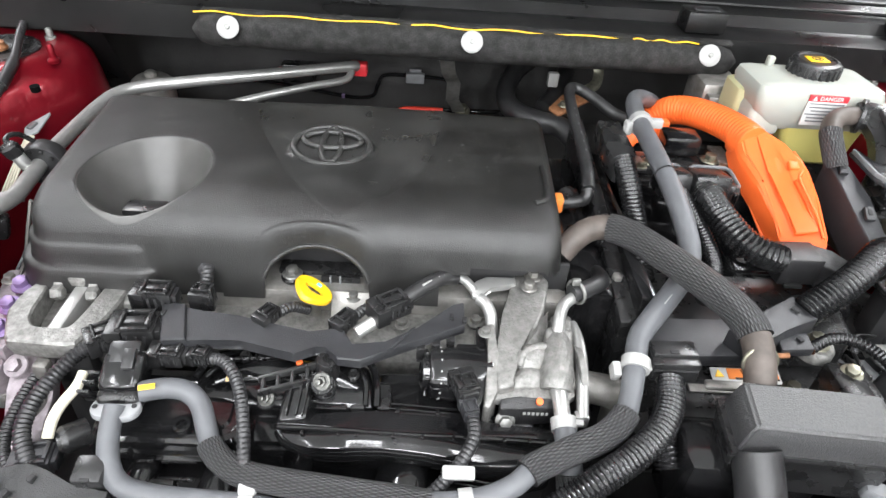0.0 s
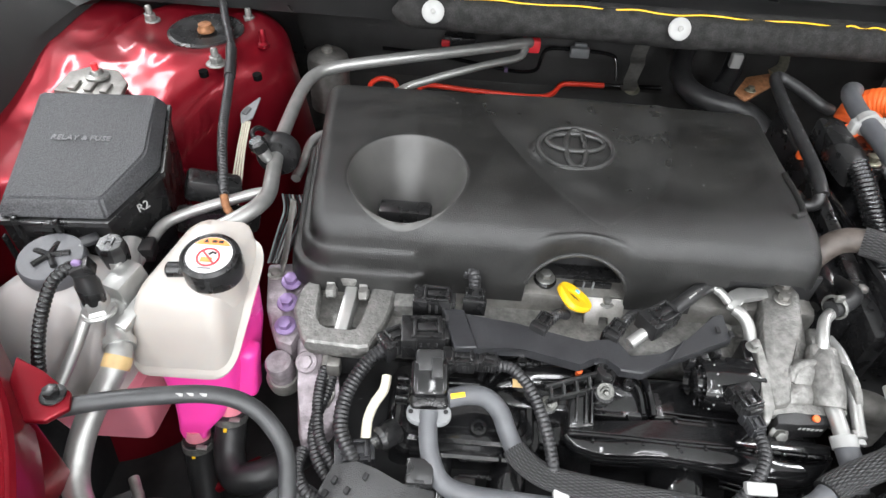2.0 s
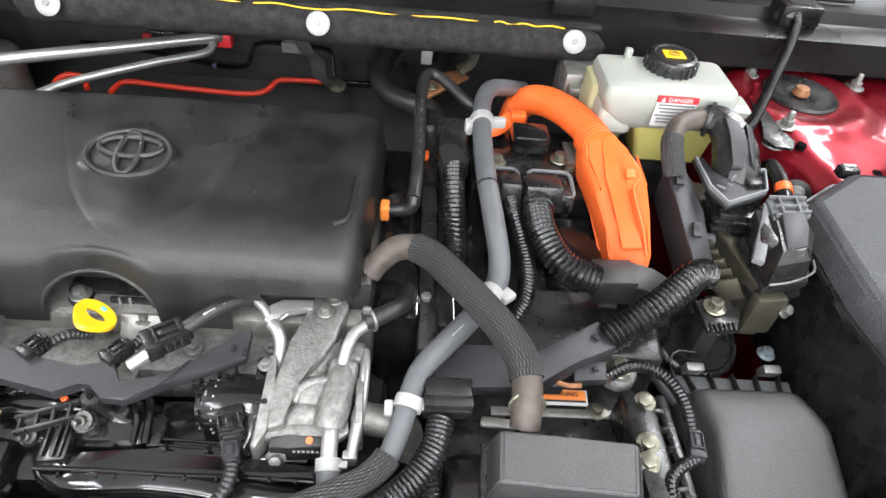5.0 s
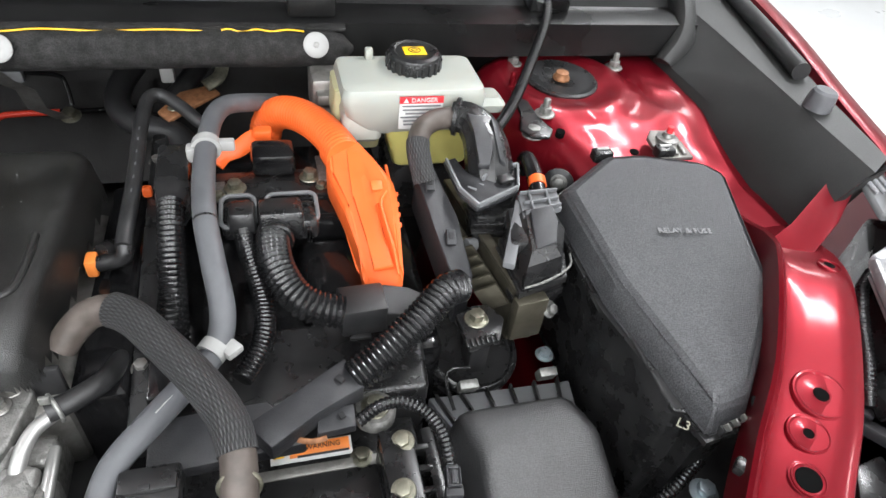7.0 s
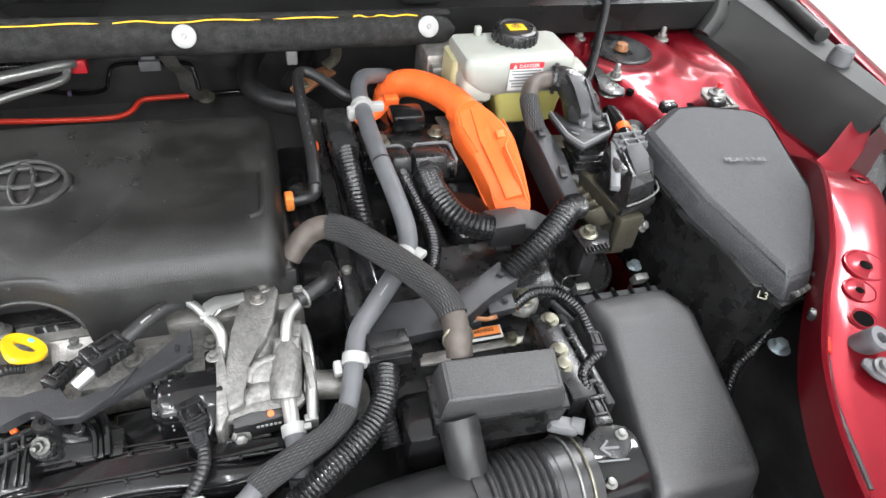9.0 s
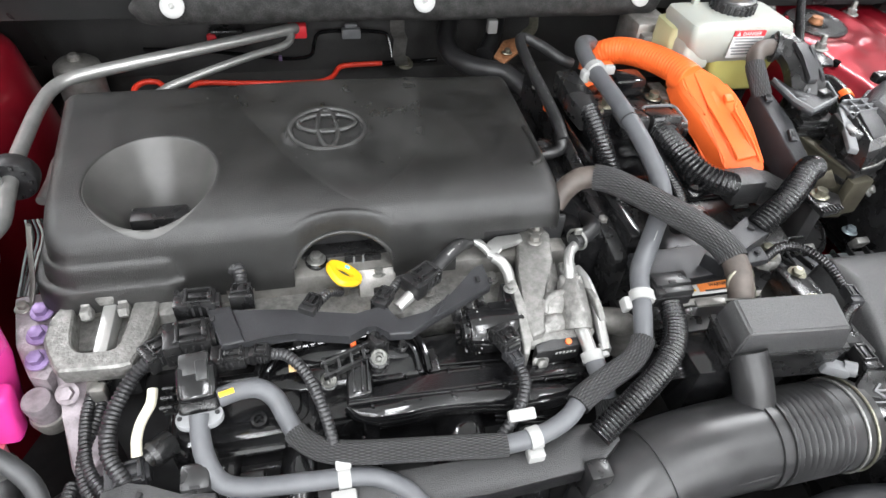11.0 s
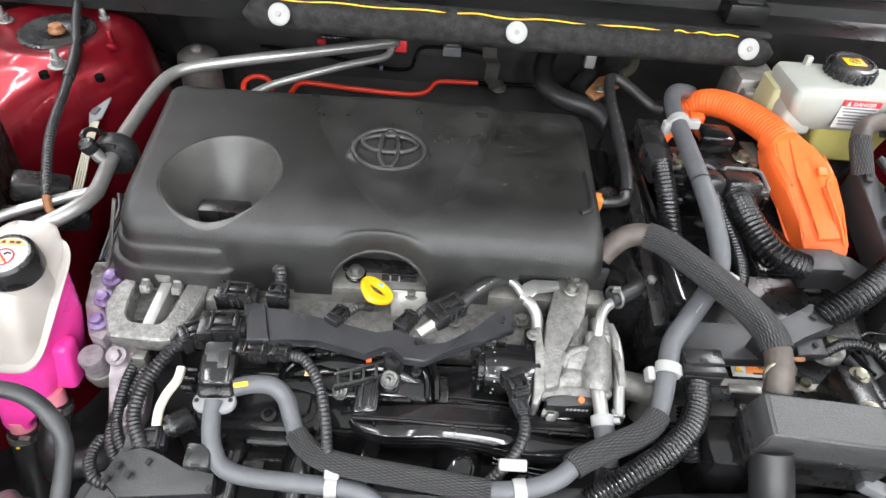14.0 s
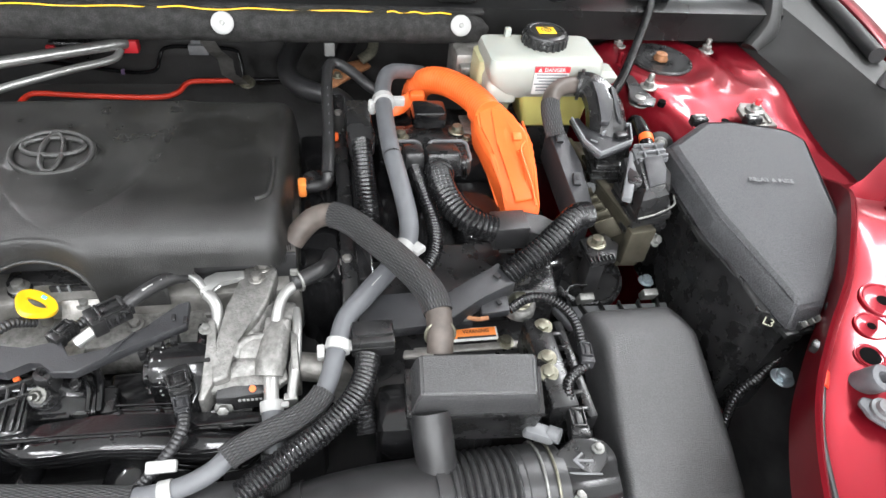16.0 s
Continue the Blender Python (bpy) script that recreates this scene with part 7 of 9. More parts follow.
# ---- behind the cover: firewall pipes ----
dome = thing("brake_booster_dome", (-0.475, 1.085, 0.80), "dusty metal dome by the firewall", "canister")
part("dome", lathe([(0.034, -0.09), (0.035, -0.008), (0.033, 0.002), (0.026, 0.008), (0.012, 0.010), (0.001, 0.010)], (-0.478, 1.083, 0.895), (0, 0, 1), 32), DULL, dome)
part("nut", lathe([(0.010, 0.008), (0.010, 0.016), (0.006, 0.019), (0.001, 0.019)], (-0.478, 1.083, 0.895), (0, 0, 1), 10), DULL, dome)
line1 = thing("brake_line", (-0.1, 1.2, 0.83), "black metal brake line with clips along the firewall", "pipe")
part("line", tube([(-0.40, 1.190, 0.868), (-0.30, 1.180, 0.866), (-0.20, 1.172, 0.856), (-0.15, 1.168, 0.852), (-0.118, 1.172, 0.856), (-0.110, 1.185, 0.872), (-0.100, 1.195, 0.886), (-0.06, 1.198, 0.888), (0.015, 1.197, 0.884), (0.028, 1.19, 0.87), (0.032, 1.175, 0.845)], 0.0035, 10), GLOSS, line1)
part("clip", box((-0.042, 1.193, 0.886), (0.034, 0.014, 0.018), 0.002), GREY, line1, "grey line clip")
part("clip_tab", box((-0.042, 1.193, 0.900), (0.022, 0.008, 0.006), 0.001), GREY, line1)
part("clip", box((-0.172, 1.168, 0.854), (0.006, 0.008, 0.008), 0.001), PURPLE, line1)
part("relay_block", box((-0.26, 1.205, 0.88), (0.06, 0.03, 0.035), 0.006), BLACK, line1)
part("relay_tip", box((-0.285, 1.19, 0.886), (0.016, 0.010, 0.012), 0.003), REDPRINT, line1)
red1 = thing("red_sleeved_line", (-0.15, 1.15, 0.80), "bright red sleeved line behind the engine cover", "pipe")
part("line", tube([(-0.405, 1.07, 0.830), (-0.410, 1.095, 0.842), (-0.395, 1.110, 0.848), (-0.370, 1.108, 0.846), (-0.360, 1.09, 0.836)], 0.0048, 12), REDTUBE, red1)
part("line", tube([(-0.330, 1.100, 0.826), (-0.320, 1.122, 0.832), (-0.30, 1.130, 0.832), (-0.22, 1.132, 0.826), (-0.12, 1.138, 0.820), (-0.085, 1.150, 0.822), (-0.068, 1.168, 0.832), (-0.045, 1.172, 0.834), (0.012, 1.178, 0.832)], 0.0048, 12), REDTUBE, red1)
part("black_end", tube([(0.010, 1.178, 0.832), (0.05, 1.18, 0.832), (0.12, 1.185, 0.832)], 0.0042, 12), GLOSS, red1, "bare black line")
brk = thing("cowl_bracket", (0.03, 1.06, 0.86), "bent bare metal cowl bracket", "bracket", "cowl brackets")
part("strap", skin([[(x - 0.011, y, z), (x + 0.011, y, z), (x + 0.011, y + 0.003, z - 0.003), (x - 0.011, y + 0.003, z - 0.003)] for x, y, z in ((0.010, 1.000, 0.990), (0.014, 1.02, 0.965), (0.024, 1.045, 0.940), (0.024, 1.060, 0.905), (0.034, 1.085, 0.882), (0.038, 1.100, 0.866), (0.040, 1.130, 0.860))]), DULL, brk, angle=30)
bolt((0.045, 1.112, 0.862), 0.009, (0, -0.3, 1), YZINC, parent=brk)
brk2 = thing("cowl_bracket", (0.24, 1.04, 0.88), "rusty bent metal cowl bracket with a spring clip", "bracket", "cowl brackets")
part("strap", slab([(0.178, 1.020, 0.918), (0.205, 1.060, 0.925), (0.245, 1.070, 0.93), (0.258, 1.055, 0.925), (0.225, 1.030, 0.92), (0.192, 1.005, 0.912)], 0.005, 0.0012), RUST, brk2, "rusty strap")
part("hook", tube([(0.240, 1.055, 0.935), (0.258, 1.068, 0.942), (0.264, 1.085, 0.955), (0.258, 1.09, 0.98), (0.255, 1.075, 1.0)], 0.009, 12, flat=0.35), YZINC, brk2)
part("white_block", box((0.190, 1.085, 0.94), (0.018, 0.014, 0.024), 0.003), NYLON, brk2)
bolt((0.200, 1.020, 0.922), 0.0055, mat=YZINC, parent=brk2)
heat = thing("heater_hose", (0.15, 1.05, 0.86), "thick black heater hose curling behind the engine cover", "hose")
part("hose", tube([(0.165, 1.20, 0.93), (0.140, 1.175, 0.918), (0.120, 1.125, 0.905), (0.118, 1.080, 0.897), (0.135, 1.045, 0.893), (0.165, 1.020, 0.893), (0.200, 1.000, 0.892), (0.225, 0.96, 0.88)], 0.017, 18), RUBBER, heat)
part("hose", tube([(0.235, 1.20, 0.92), (0.222, 1.16, 0.91), (0.200, 1.110, 0.90), (0.180, 1.08, 0.89)], 0.015, 18), RUBBER, heat)


# ---- the right side: inverter, orange cable, brake reservoir ----
inv = thing("inverter", (0.33, 0.72, 0.60), "black power inverter housing", "inverter")
part("housing", box((0.335, 0.775, 0.76), (0.28, 0.35, 0.24), 0.012), GLOSS, inv)
part("front_plate", slab([(0.196, 0.640, 0.890), (0.455, 0.645, 0.890), (0.448, 0.556, 0.880), (0.198, 0.556, 0.880)], 0.12, 0.006, 3), BLACK, inv, "black front plate")
part("rear_block", box((0.345, 0.83, 0.905), (0.20, 0.14, 0.06), 0.008), GLOSS, inv)
part("raised_rib", box((0.215, 0.70, 0.90), (0.018, 0.30, 0.05), 0.004), GLOSS, inv)
part("glossy_hump", box((0.372, 0.700, 0.882), (0.070, 0.12, 0.05), 0.02, turned(0, 0, 0), 4), GLOSS, inv)
part("terminal_plate", box((0.322, 0.812, 0.936), (0.140, 0.050, 0.012), 0.003), BLACK, inv)
part("terminal_cap", box((0.322, 0.838, 0.958), (0.048, 0.038, 0.028), 0.006), GLOSS, inv, "glossy black terminal cap")
bolt((0.361, 0.817, 0.943), 0.0078, mat=YZINC, parent=inv)
bolt((0.279, 0.803, 0.943), 0.0078, mat=YZINC, parent=inv)
bolt((0.372, 0.80, 0.94), 0.0055, mat=YZINC, parent=inv)
part("steel_shim", box((0.380, 0.83, 0.945), (0.020, 0.050, 0.004), 0.001), ZINC, inv, "bare steel shim")
part("steel_shim", box((0.262, 0.80, 0.942), (0.012, 0.034, 0.004), 0.001), ZINC, inv)
bolt((0.262, 0.79, 0.943), 0.0050, mat=YZINC, parent=inv)
side_panel = part("side_plate", slab([(0.188, 0.905, 0.955), (0.205, 0.905, 0.955), (0.208, 0.54, 0.90), (0.188, 0.54, 0.90)], 0.25, 0.004), BLACK, inv, "black side bracket")
for y in (0.86, 0.60):
    bolt((0.196, y, 0.951 - (0.905 - y) * 0.15), 0.0060, mat=DULL, parent=inv)
part("harness_guard", slab([(0.205, 0.835, 0.985), (0.236, 0.835, 0.985), (0.240, 0.755, 0.980), (0.232, 0.735, 0.976), (0.210, 0.735, 0.976), (0.204, 0.770, 0.980)], 0.03, 0.005), BLACK, inv)

plugs = thing("inverter_connector", (0.31, 0.74, 0.93), "black multi-pin inverter connector with a grey frame", "connector")
part("body", box((0.336, 0.738, 0.946), (0.052, 0.044, 0.024), 0.006, turned(-8)), BLACK, plugs)
part("frame", tube([(0.312 + x, 0.744 + y, 0.9580 + 0.10 * y) for x, y in [(px + 0.0245, py) for px, py in rounded(0.051, 0.044, 0.009)] + [(0.0245 + 0.0255, 0.013)]], 0.0024, 8, 0.003), PALE, plugs, "grey frame")
for k in range(4):
    part("pin_tab", box((0.348 + 0.004 * (k % 2), 0.738 + 0.010 * (k // 2), 0.959), (0.005, 0.006, 0.004), 0.0008), BLACK, plugs)
part("plug", box((0.325, 0.733, 0.956), (0.044, 0.040, 0.028), 0.005, turned(-12)), BLACK, plugs)
part("collar", lathe([(0.018, 0), (0.018, 0.016), (0.016, 0.018)], (0.318, 0.715, 0.950), (0, -1, 0.2), 22), BLACK, plugs)
for k in range(6):
    part("rib", box((0.350 + 0.003 * (k % 2), 0.710, 0.946 + 0.0025 * (k // 2)), (0.002, 0.004, 0.012), 0.0004), BLACK, plugs)
plug2 = thing("inverter_connector", (0.285, 0.74, 0.93), "smaller black inverter connector with a grey frame", "connector")
part("body", box((0.283, 0.744, 0.946), (0.032, 0.044, 0.024), 0.006, turned(-8)), BLACK, plug2)
part("frame", tube([(0.283 + x, 0.744 + y, 0.9580 + 0.10 * y) for x, y in rounded(0.033, 0.046, 0.009) + [(0.0165, 0.014)]], 0.0024, 8, 0.003), PALE, plug2, "grey frame")
part("plug", box((0.287, 0.733, 0.958), (0.026, 0.036, 0.026), 0.005, turned(-12)), BLACK, plug2)

for pts, r, rib, label, group in (
        ([(0.287, 0.716, 0.951), (0.290, 0.700, 0.948), (0.296, 0.672, 0.940), (0.302, 0.640, 0.928), (0.301, 0.612, 0.920), (0.293, 0.590, 0.914), (0.280, 0.570, 0.910)], 0.0100, 0.0016, "black corrugated cable down the inverter", "inverter cables"),
        ([(0.316, 0.712, 0.953), (0.315, 0.690, 0.955), (0.318, 0.660, 0.953), (0.330, 0.632, 0.946), (0.348, 0.618, 0.940), (0.372, 0.615, 0.933)], 0.0165, 0.0024, "thick black corrugated cable into a grey box", "inverter cables"),
        ([(0.222, 0.745, 0.972), (0.222, 0.715, 0.964), (0.223, 0.680, 0.950), (0.224, 0.640, 0.930), (0.225, 0.600, 0.905)], 0.0130, 0.0020, "black corrugated cable beside the inverter", "inverter cables"),
        ([(0.486, 0.618, 0.948), (0.470, 0.610, 0.952), (0.450, 0.594, 0.946), (0.422, 0.575, 0.935), (0.395, 0.562, 0.922), (0.375, 0.553, 0.912)], 0.0165, 0.0024, "thick black corrugated cable to the bracket", "inverter cables"),
        ([(0.092, 0.346, 0.874), (0.110, 0.355, 0.882), (0.135, 0.368, 0.892), (0.165, 0.386, 0.899), (0.190, 0.408, 0.904), (0.204, 0.432, 0.908), (0.210, 0.455, 0.911)], 0.0125, 0.0015, "thick black corrugated cable along the engine front", "front cables"),
        ([(0.205, 0.40, 0.862), (0.203, 0.42, 0.875), (0.205, 0.445, 0.885)], 0.0105, 0.0018, "black corrugated cable behind the thick one", "front cables"),
        ([(0.374, 0.520, 0.895), (0.395, 0.528, 0.902), (0.416, 0.527, 0.903), (0.434, 0.514, 0.901), (0.443, 0.492, 0.898), (0.443, 0.462, 0.893)], 0.0062, 0.0010, "thin black corrugated cable over the air box", "thin cables"),
        ([(0.440, 0.440, 0.890), (0.425, 0.432, 0.888), (0.414, 0.420, 0.884), (0.413, 0.400, 0.878), (0.416, 0.385, 0.872)], 0.0062, 0.0010, "thin black corrugated cable to the airflow sensor", "thin cables"),
        ([(0.150, 0.66, 0.925), (0.170, 0.664, 0.922), (0.19, 0.655, 0.915)], 0.0070, 0.0012, "black corrugated cable beside the engine cover", "thin cables")):
    c = thing("corrugated_cable", pts[0], label, "cable", group)
    part("conduit", tube(pts, r, 18, rib=rib, pitch=0.0042 if r < 0.0126 else 0.0056), CONDUIT, c)

gbox = thing("cable_box", (0.41, 0.627, 0.88), "dark grey plastic box over a cable end", "cable box")
part("box", box((0.392, 0.622, 0.925), (0.044, 0.036, 0.034), 0.003, turned(0, 0, 2)), RESON, gbox)
part("sleeve", slab([(0.412, 0.640, 0.940), (0.440, 0.638, 0.934), (0.466, 0.630, 0.922), (0.464, 0.612, 0.916), (0.436, 0.606, 0.926), (0.412, 0.604, 0.936)], 0.030, 0.003), RESON, gbox, "tapered black sleeve")
part("box_foot", box((0.388, 0.602, 0.909), (0.020, 0.006, 0.004), 0.001), BLACK, gbox)

orange = thing("orange_power_cable", (0.38, 0.78, 0.90), "bright orange high-voltage cable with a moulded shield", "cable")
OC = [(0.314, 0.935, 0.925), (0.320, 0.940, 0.944), (0.334, 0.930, 0.962), (0.352, 0.910, 0.972), (0.370, 0.880, 0.978), (0.383, 0.850, 0.981), (0.393, 0.820, 0.982), (0.398, 0.800, 0.981)]
part("sleeve", tube(OC, 0.0205, 24, 0.004, rib=0.0007, pitch=0.0055), ORANGE, orange)
SH = [(0.380, 0.822, 0.986), (0.413, 0.815, 0.990), (0.428, 0.785, 0.986), (0.4435, 0.752, 0.979), (0.4445, 0.735, 0.975), (0.4415, 0.695, 0.962), (0.4360, 0.645, 0.940), (0.4320, 0.634, 0.922), (0.4020, 0.657, 0.917), (0.4010, 0.670, 0.920), (0.4005, 0.695, 0.934), (0.3905, 0.740, 0.955), (0.3770, 0.784, 0.972)]
t = skin([grown(SH, -0.009, 0.006), grown(SH, -0.003, 0.002), SH, grown(SH, 0.001, -0.010), grown(SH, -0.001, -0.034)])
bmesh.ops.bevel(t, geom=[e for e in t.edges if not e.is_boundary], offset=0.0022, segments=2, affect="EDGES")
shield = part("shield", t, ORANGE, orange, "moulded orange shield", 30)
part("shield_collar", tube([(0.394, 0.822, 0.976), (0.399, 0.804, 0.974)], 0.0225, 24), ORANGE, shield)
part("shield_panel", slab([(0.400, 0.800, 0.9915), (0.419, 0.790, 0.9910), (0.435, 0.750, 0.9835), (0.4345, 0.728, 0.9775), (0.420, 0.722, 0.9735), (0.4225, 0.690, 0.9630), (0.428, 0.655, 0.9480), (0.4095, 0.664, 0.9360), (0.409, 0.695, 0.9500), (0.3990, 0.742, 0.9705)], 0.004, 0.0015), ORANGE, shield, "raised orange panel")
part("shield_seam", tube([(0.440, 0.775, 0.983), (0.438, 0.742, 0.980), (0.426, 0.724, 0.9755), (0.427, 0.700, 0.9665), (0.431, 0.672, 0.954), (0.432, 0.648, 0.941)], 0.0016, 8), ORANGE, shield)
part("shield_clip", box((0.424, 0.741, 0.9815), (0.012, 0.012, 0.006), 0.0018, turned(24)), ORANGE, shield)
for k in range(4):
    part("shield_tooth", box((0.4460 - 0.0008 * k, 0.742 - 0.012 * k, 0.968 - 0.0043 * k), (0.004, 0.005, 0.004), 0.001, turned(24)), ORANGE, shield)
part("shield_lip", box((0.430, 0.6415, 0.907), (0.034, 0.006, 0.012), 0.002, turned(24, 0, -18)), ORANGE, shield)
part("strap", tube([(0.318, 0.895, 0.953), (0.300, 0.885, 0.955), (0.285, 0.868, 0.953), (0.268, 0.862, 0.950), (0.258, 0.850, 0.945)], 0.010, 10, flat=0.25), ORANGE, orange)
part("strap_clip", box((0.312, 0.890, 0.958), (0.022, 0.016, 0.014), 0.003), ORANGE, orange)
part("small_tip", box((0.190, 0.805, 0.945), (0.010, 0.010, 0.012), 0.003), ORANGE, orange)

brake = thing("brake_fluid_reservoir", (0.485, 0.85, 0.90), "milky white brake fluid reservoir with yellowish fluid and a black cap", "reservoir")
up_shell = part("upper_shell", stacked([(0.498, 0.872, 0.985, 0.130, 0.070), (0.496, 0.872, 0.990, 0.140, 0.078), (0.484, 0.871, 1.010, 0.160, 0.086), (0.482, 0.871, 1.034, 0.166, 0.092), (0.482, 0.872, 1.043, 0.160, 0.086), (0.482, 0.873, 1.0455, 0.148, 0.074), (0.490, 0.873, 1.046, 0.08, 0.05)], 6, 0.12), BRAKE, brake, "milky white plastic", 40)
part("front_lug", stacked([(0.424, 0.852, 0.975, 0.036, 0.030), (0.424, 0.853, 0.980, 0.044, 0.040), (0.424, 0.855, 1.005, 0.046, 0.046), (0.428, 0.862, 1.020, 0.044, 0.046), (0.434, 0.87, 1.028, 0.03, 0.03)], 5, 0.2), BRAKE, up_shell)
part("side_lug", stacked([(0.575, 0.865, 1.000, 0.045, 0.030), (0.575, 0.865, 1.010, 0.050, 0.034), (0.572, 0.866, 1.018, 0.04, 0.026)], 5, 0.2), BRAKE, up_shell)
part("lug_pin", lathe([(0.004, 0), (0.004, 0.008), (0.003, 0.012), (0.001, 0.012)], (0.424, 0.848, 1.018), (0, 0, 1), 12), BLACK, up_shell)
part("post", box((0.440, 0.905, 1.050), (0.009, 0.010, 0.016), 0.002), BRAKE, up_shell)
part("lower_shell", stacked([(0.508, 0.868, 0.935, 0.082, 0.052), (0.508, 0.868, 0.940, 0.092, 0.062), (0.507, 0.870, 0.965, 0.100, 0.068), (0.506, 0.871, 0.988, 0.112, 0.074)], 6, 0.14), FLUID, brake, "yellowed by brake fluid", 40)
part("left_shell", stacked([(0.425, 0.895, 0.945, 0.050, 0.050), (0.424, 0.895, 0.985, 0.060, 0.056), (0.425, 0.897, 1.022, 0.058, 0.056), (0.428, 0.898, 1.028, 0.04, 0.04)], 5, 0.15), PALEFLUID, brake)
part("foot", box((0.50, 0.875, 0.90), (0.09, 0.06, 0.08), 0.008), BLACK, brake)
bcap = part("cap", lathe([(0.026, -0.016), (0.031, -0.012), (0.031, 0.006), (0.029, 0.010), (0.024, 0.0115), (0.022, 0.010), (0.001, 0.010)], (0.489, 0.884, 1.0535), (0, -0.05, 1), 44), BLACK, brake, "black knurled cap")
for k in range(22):
    a = 2 * math.pi * k / 22
    part("knurl", box((0.489 + 0.0312 * math.cos(a), 0.884 + 0.0312 * math.sin(a), 1.0515), (0.004, 0.0045, 0.016), 0.0012, turned(0, 0, math.degrees(a))), BLACK, bcap)
part("yellow_label", box((0.489, 0.884, 1.0640), (0.026, 0.020, 0.0014), 0.0006), YELLOW, bcap, "yellow label")
for rr in (0.0034, 0.0068):
    part("label_ring", tube([(0.489 + rr * math.cos(2 * math.pi * k / 20), 0.884 + rr * math.sin(2 * math.pi * k / 20), 1.0648) for k in range(21)], 0.0006, 6, 0.002), PRINT, bcap)
part("label", box((0.4870, 0.8240, 1.0185), (0.050, 0.0020, 0.040), 0.0004), WHITE, brake, "white danger label")
part("label_band", box((0.4870, 0.8238, 1.0345), (0.050, 0.0026, 0.008), 0.0003), REDPRINT, brake, "red danger band")
letters("label_word", "DANGER", 0.0075, Matrix.Translation((0.490, 0.8222, 1.0345)) @ turned(90), WHITE, brake, 0.0004)
part("label_sign", slab([(0.466, 1.0320, 0), (0.472, 1.0320, 0), (0.469, 1.0375, 0)], 0.0006, 0, m=Matrix.Translation((0, 0.8221, 0)) @ turned(90)), WHITE, brake)
for k in range(6):
    part("label_bar", box((0.487 - 0.0015 * (k % 2), 0.8228, 1.0275 - 0.0046 * k), (0.044 - 0.004 * (k % 3), 0.0012, 0.0018), 0), GREY, brake)

pump = thing("brake_actuator", (0.40, 0.97, 0.93), "grey cast brake actuator block", "brake actuator")
part("block", box((0.405, 0.965, 0.975), (0.060, 0.070, 0.060), 0.006), DULL, pump)
part("rib", box((0.405, 0.925, 0.985), (0.050, 0.020, 0.014), 0.003), DULL, pump)
part("rib", box((0.405, 0.925, 0.965), (0.050, 0.020, 0.014), 0.003), DULL, pump)

# ---- thin hose by the engine cover ----
th = thing("vacuum_hose", (0.19, 0.80, 0.93), "black printed vacuum hose with an orange lock clip", "hose")
TH = [(0.262, 0.905, 0.958), (0.245, 0.905, 0.965), (0.222, 0.930, 0.974), (0.200, 0.948, 0.980), (0.186, 0.935, 0.982), (0.182, 0.880, 0.975), (0.182, 0.800, 0.965), (0.180, 0.740, 0.958), (0.178, 0.712, 0.950)]
part("hose", tube(TH, 0.0078, 16), RUBBER, th)
for f in (0.50, 0.56, 0.62, 0.68, 0.74, 0.8):
    q, d = between(TH, f)
    part("print_mark", box(q + Vector((0.001, -0.003, 0.0072)), (0.0016, 0.007, 0.0006), 0.0002), PALE, th)
part("elbow", tube([(0.178, 0.722, 0.952), (0.178, 0.712, 0.943), (0.172, 0.712, 0.934), (0.152, 0.714, 0.929)], 0.0080, 16), BLACK, th, "black plastic elbow")
part("lock_clip", box((0.146, 0.715, 0.928), (0.011, 0.018, 0.020), 0.003), ORANGE_LABEL, th, "orange lock clip")
part("stub", lathe([(0.012, 0), (0.013, 0.01), (0.010, 0.02)], (0.165, 0.735, 0.925), (-0.5, -0.6, 0.4), 18), BLACK, th)

# ---- the braided hose and the canister ----
br = thing("braided_hose", (0.22, 0.56, 0.93), "thick hose in a black braided sleeve with brown rubber ends", "hose")
BH = [(0.135, 0.617, 0.925), (0.147, 0.624, 0.938), (0.162, 0.628, 0.950), (0.180, 0.624, 0.957), (0.200, 0.608, 0.960), (0.222, 0.580, 0.960), (0.245, 0.549, 0.959), (0.265, 0.518, 0.957), (0.276, 0.494, 0.955), (0.280, 0.474, 0.950), (0.280, 0.456, 0.940), (0.279, 0.442, 0.927)]
part("rubber", tube(BH, 0.0132, 20), COPPER, br, "brown rubber hose")
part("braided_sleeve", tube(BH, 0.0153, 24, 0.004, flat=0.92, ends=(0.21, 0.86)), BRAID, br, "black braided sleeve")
q, d = between(BH, 0.945)
part("clamp", tube([q + 0.0145 * (Vector((1, 0, 0)) * math.cos(a) + Vector((0, -0.25, 0.95)).cross(Vector((1, 0, 0))) * 0 + Vector((0, 0.25, 0.95)) * math.sin(a)) for a in [2 * math.pi * k / 24 for k in range(25)]], 0.0018, 8, 0.003), YZINC, br, "wire clamp")

can = thing("resonator_box", (0.31, 0.40, 0.87), "black plastic resonator box with a grained lid", "resonator box")
CT = [(0.257, 0.430, 0.942), (0.366, 0.422, 0.942), (0.359, 0.382, 0.936), (0.254, 0.390, 0.936)]
t = skin([CT, grown(CT, 0.004, -0.004), grown(CT, 0.009, -0.024), grown(CT, 0.009, -0.030)])
bmesh.ops.bevel(t, geom=[e for e in t.edges], offset=0.002, segments=3, affect="EDGES")
part("lid", t, AIRLID, can, "grained black lid")
part("rim", skin([grown(CT, 0.014, -0.028), grown(CT, 0.015, -0.032), grown(CT, 0.012, -0.034), grown(CT, 0.006, -0.075)]), BLACK, can)
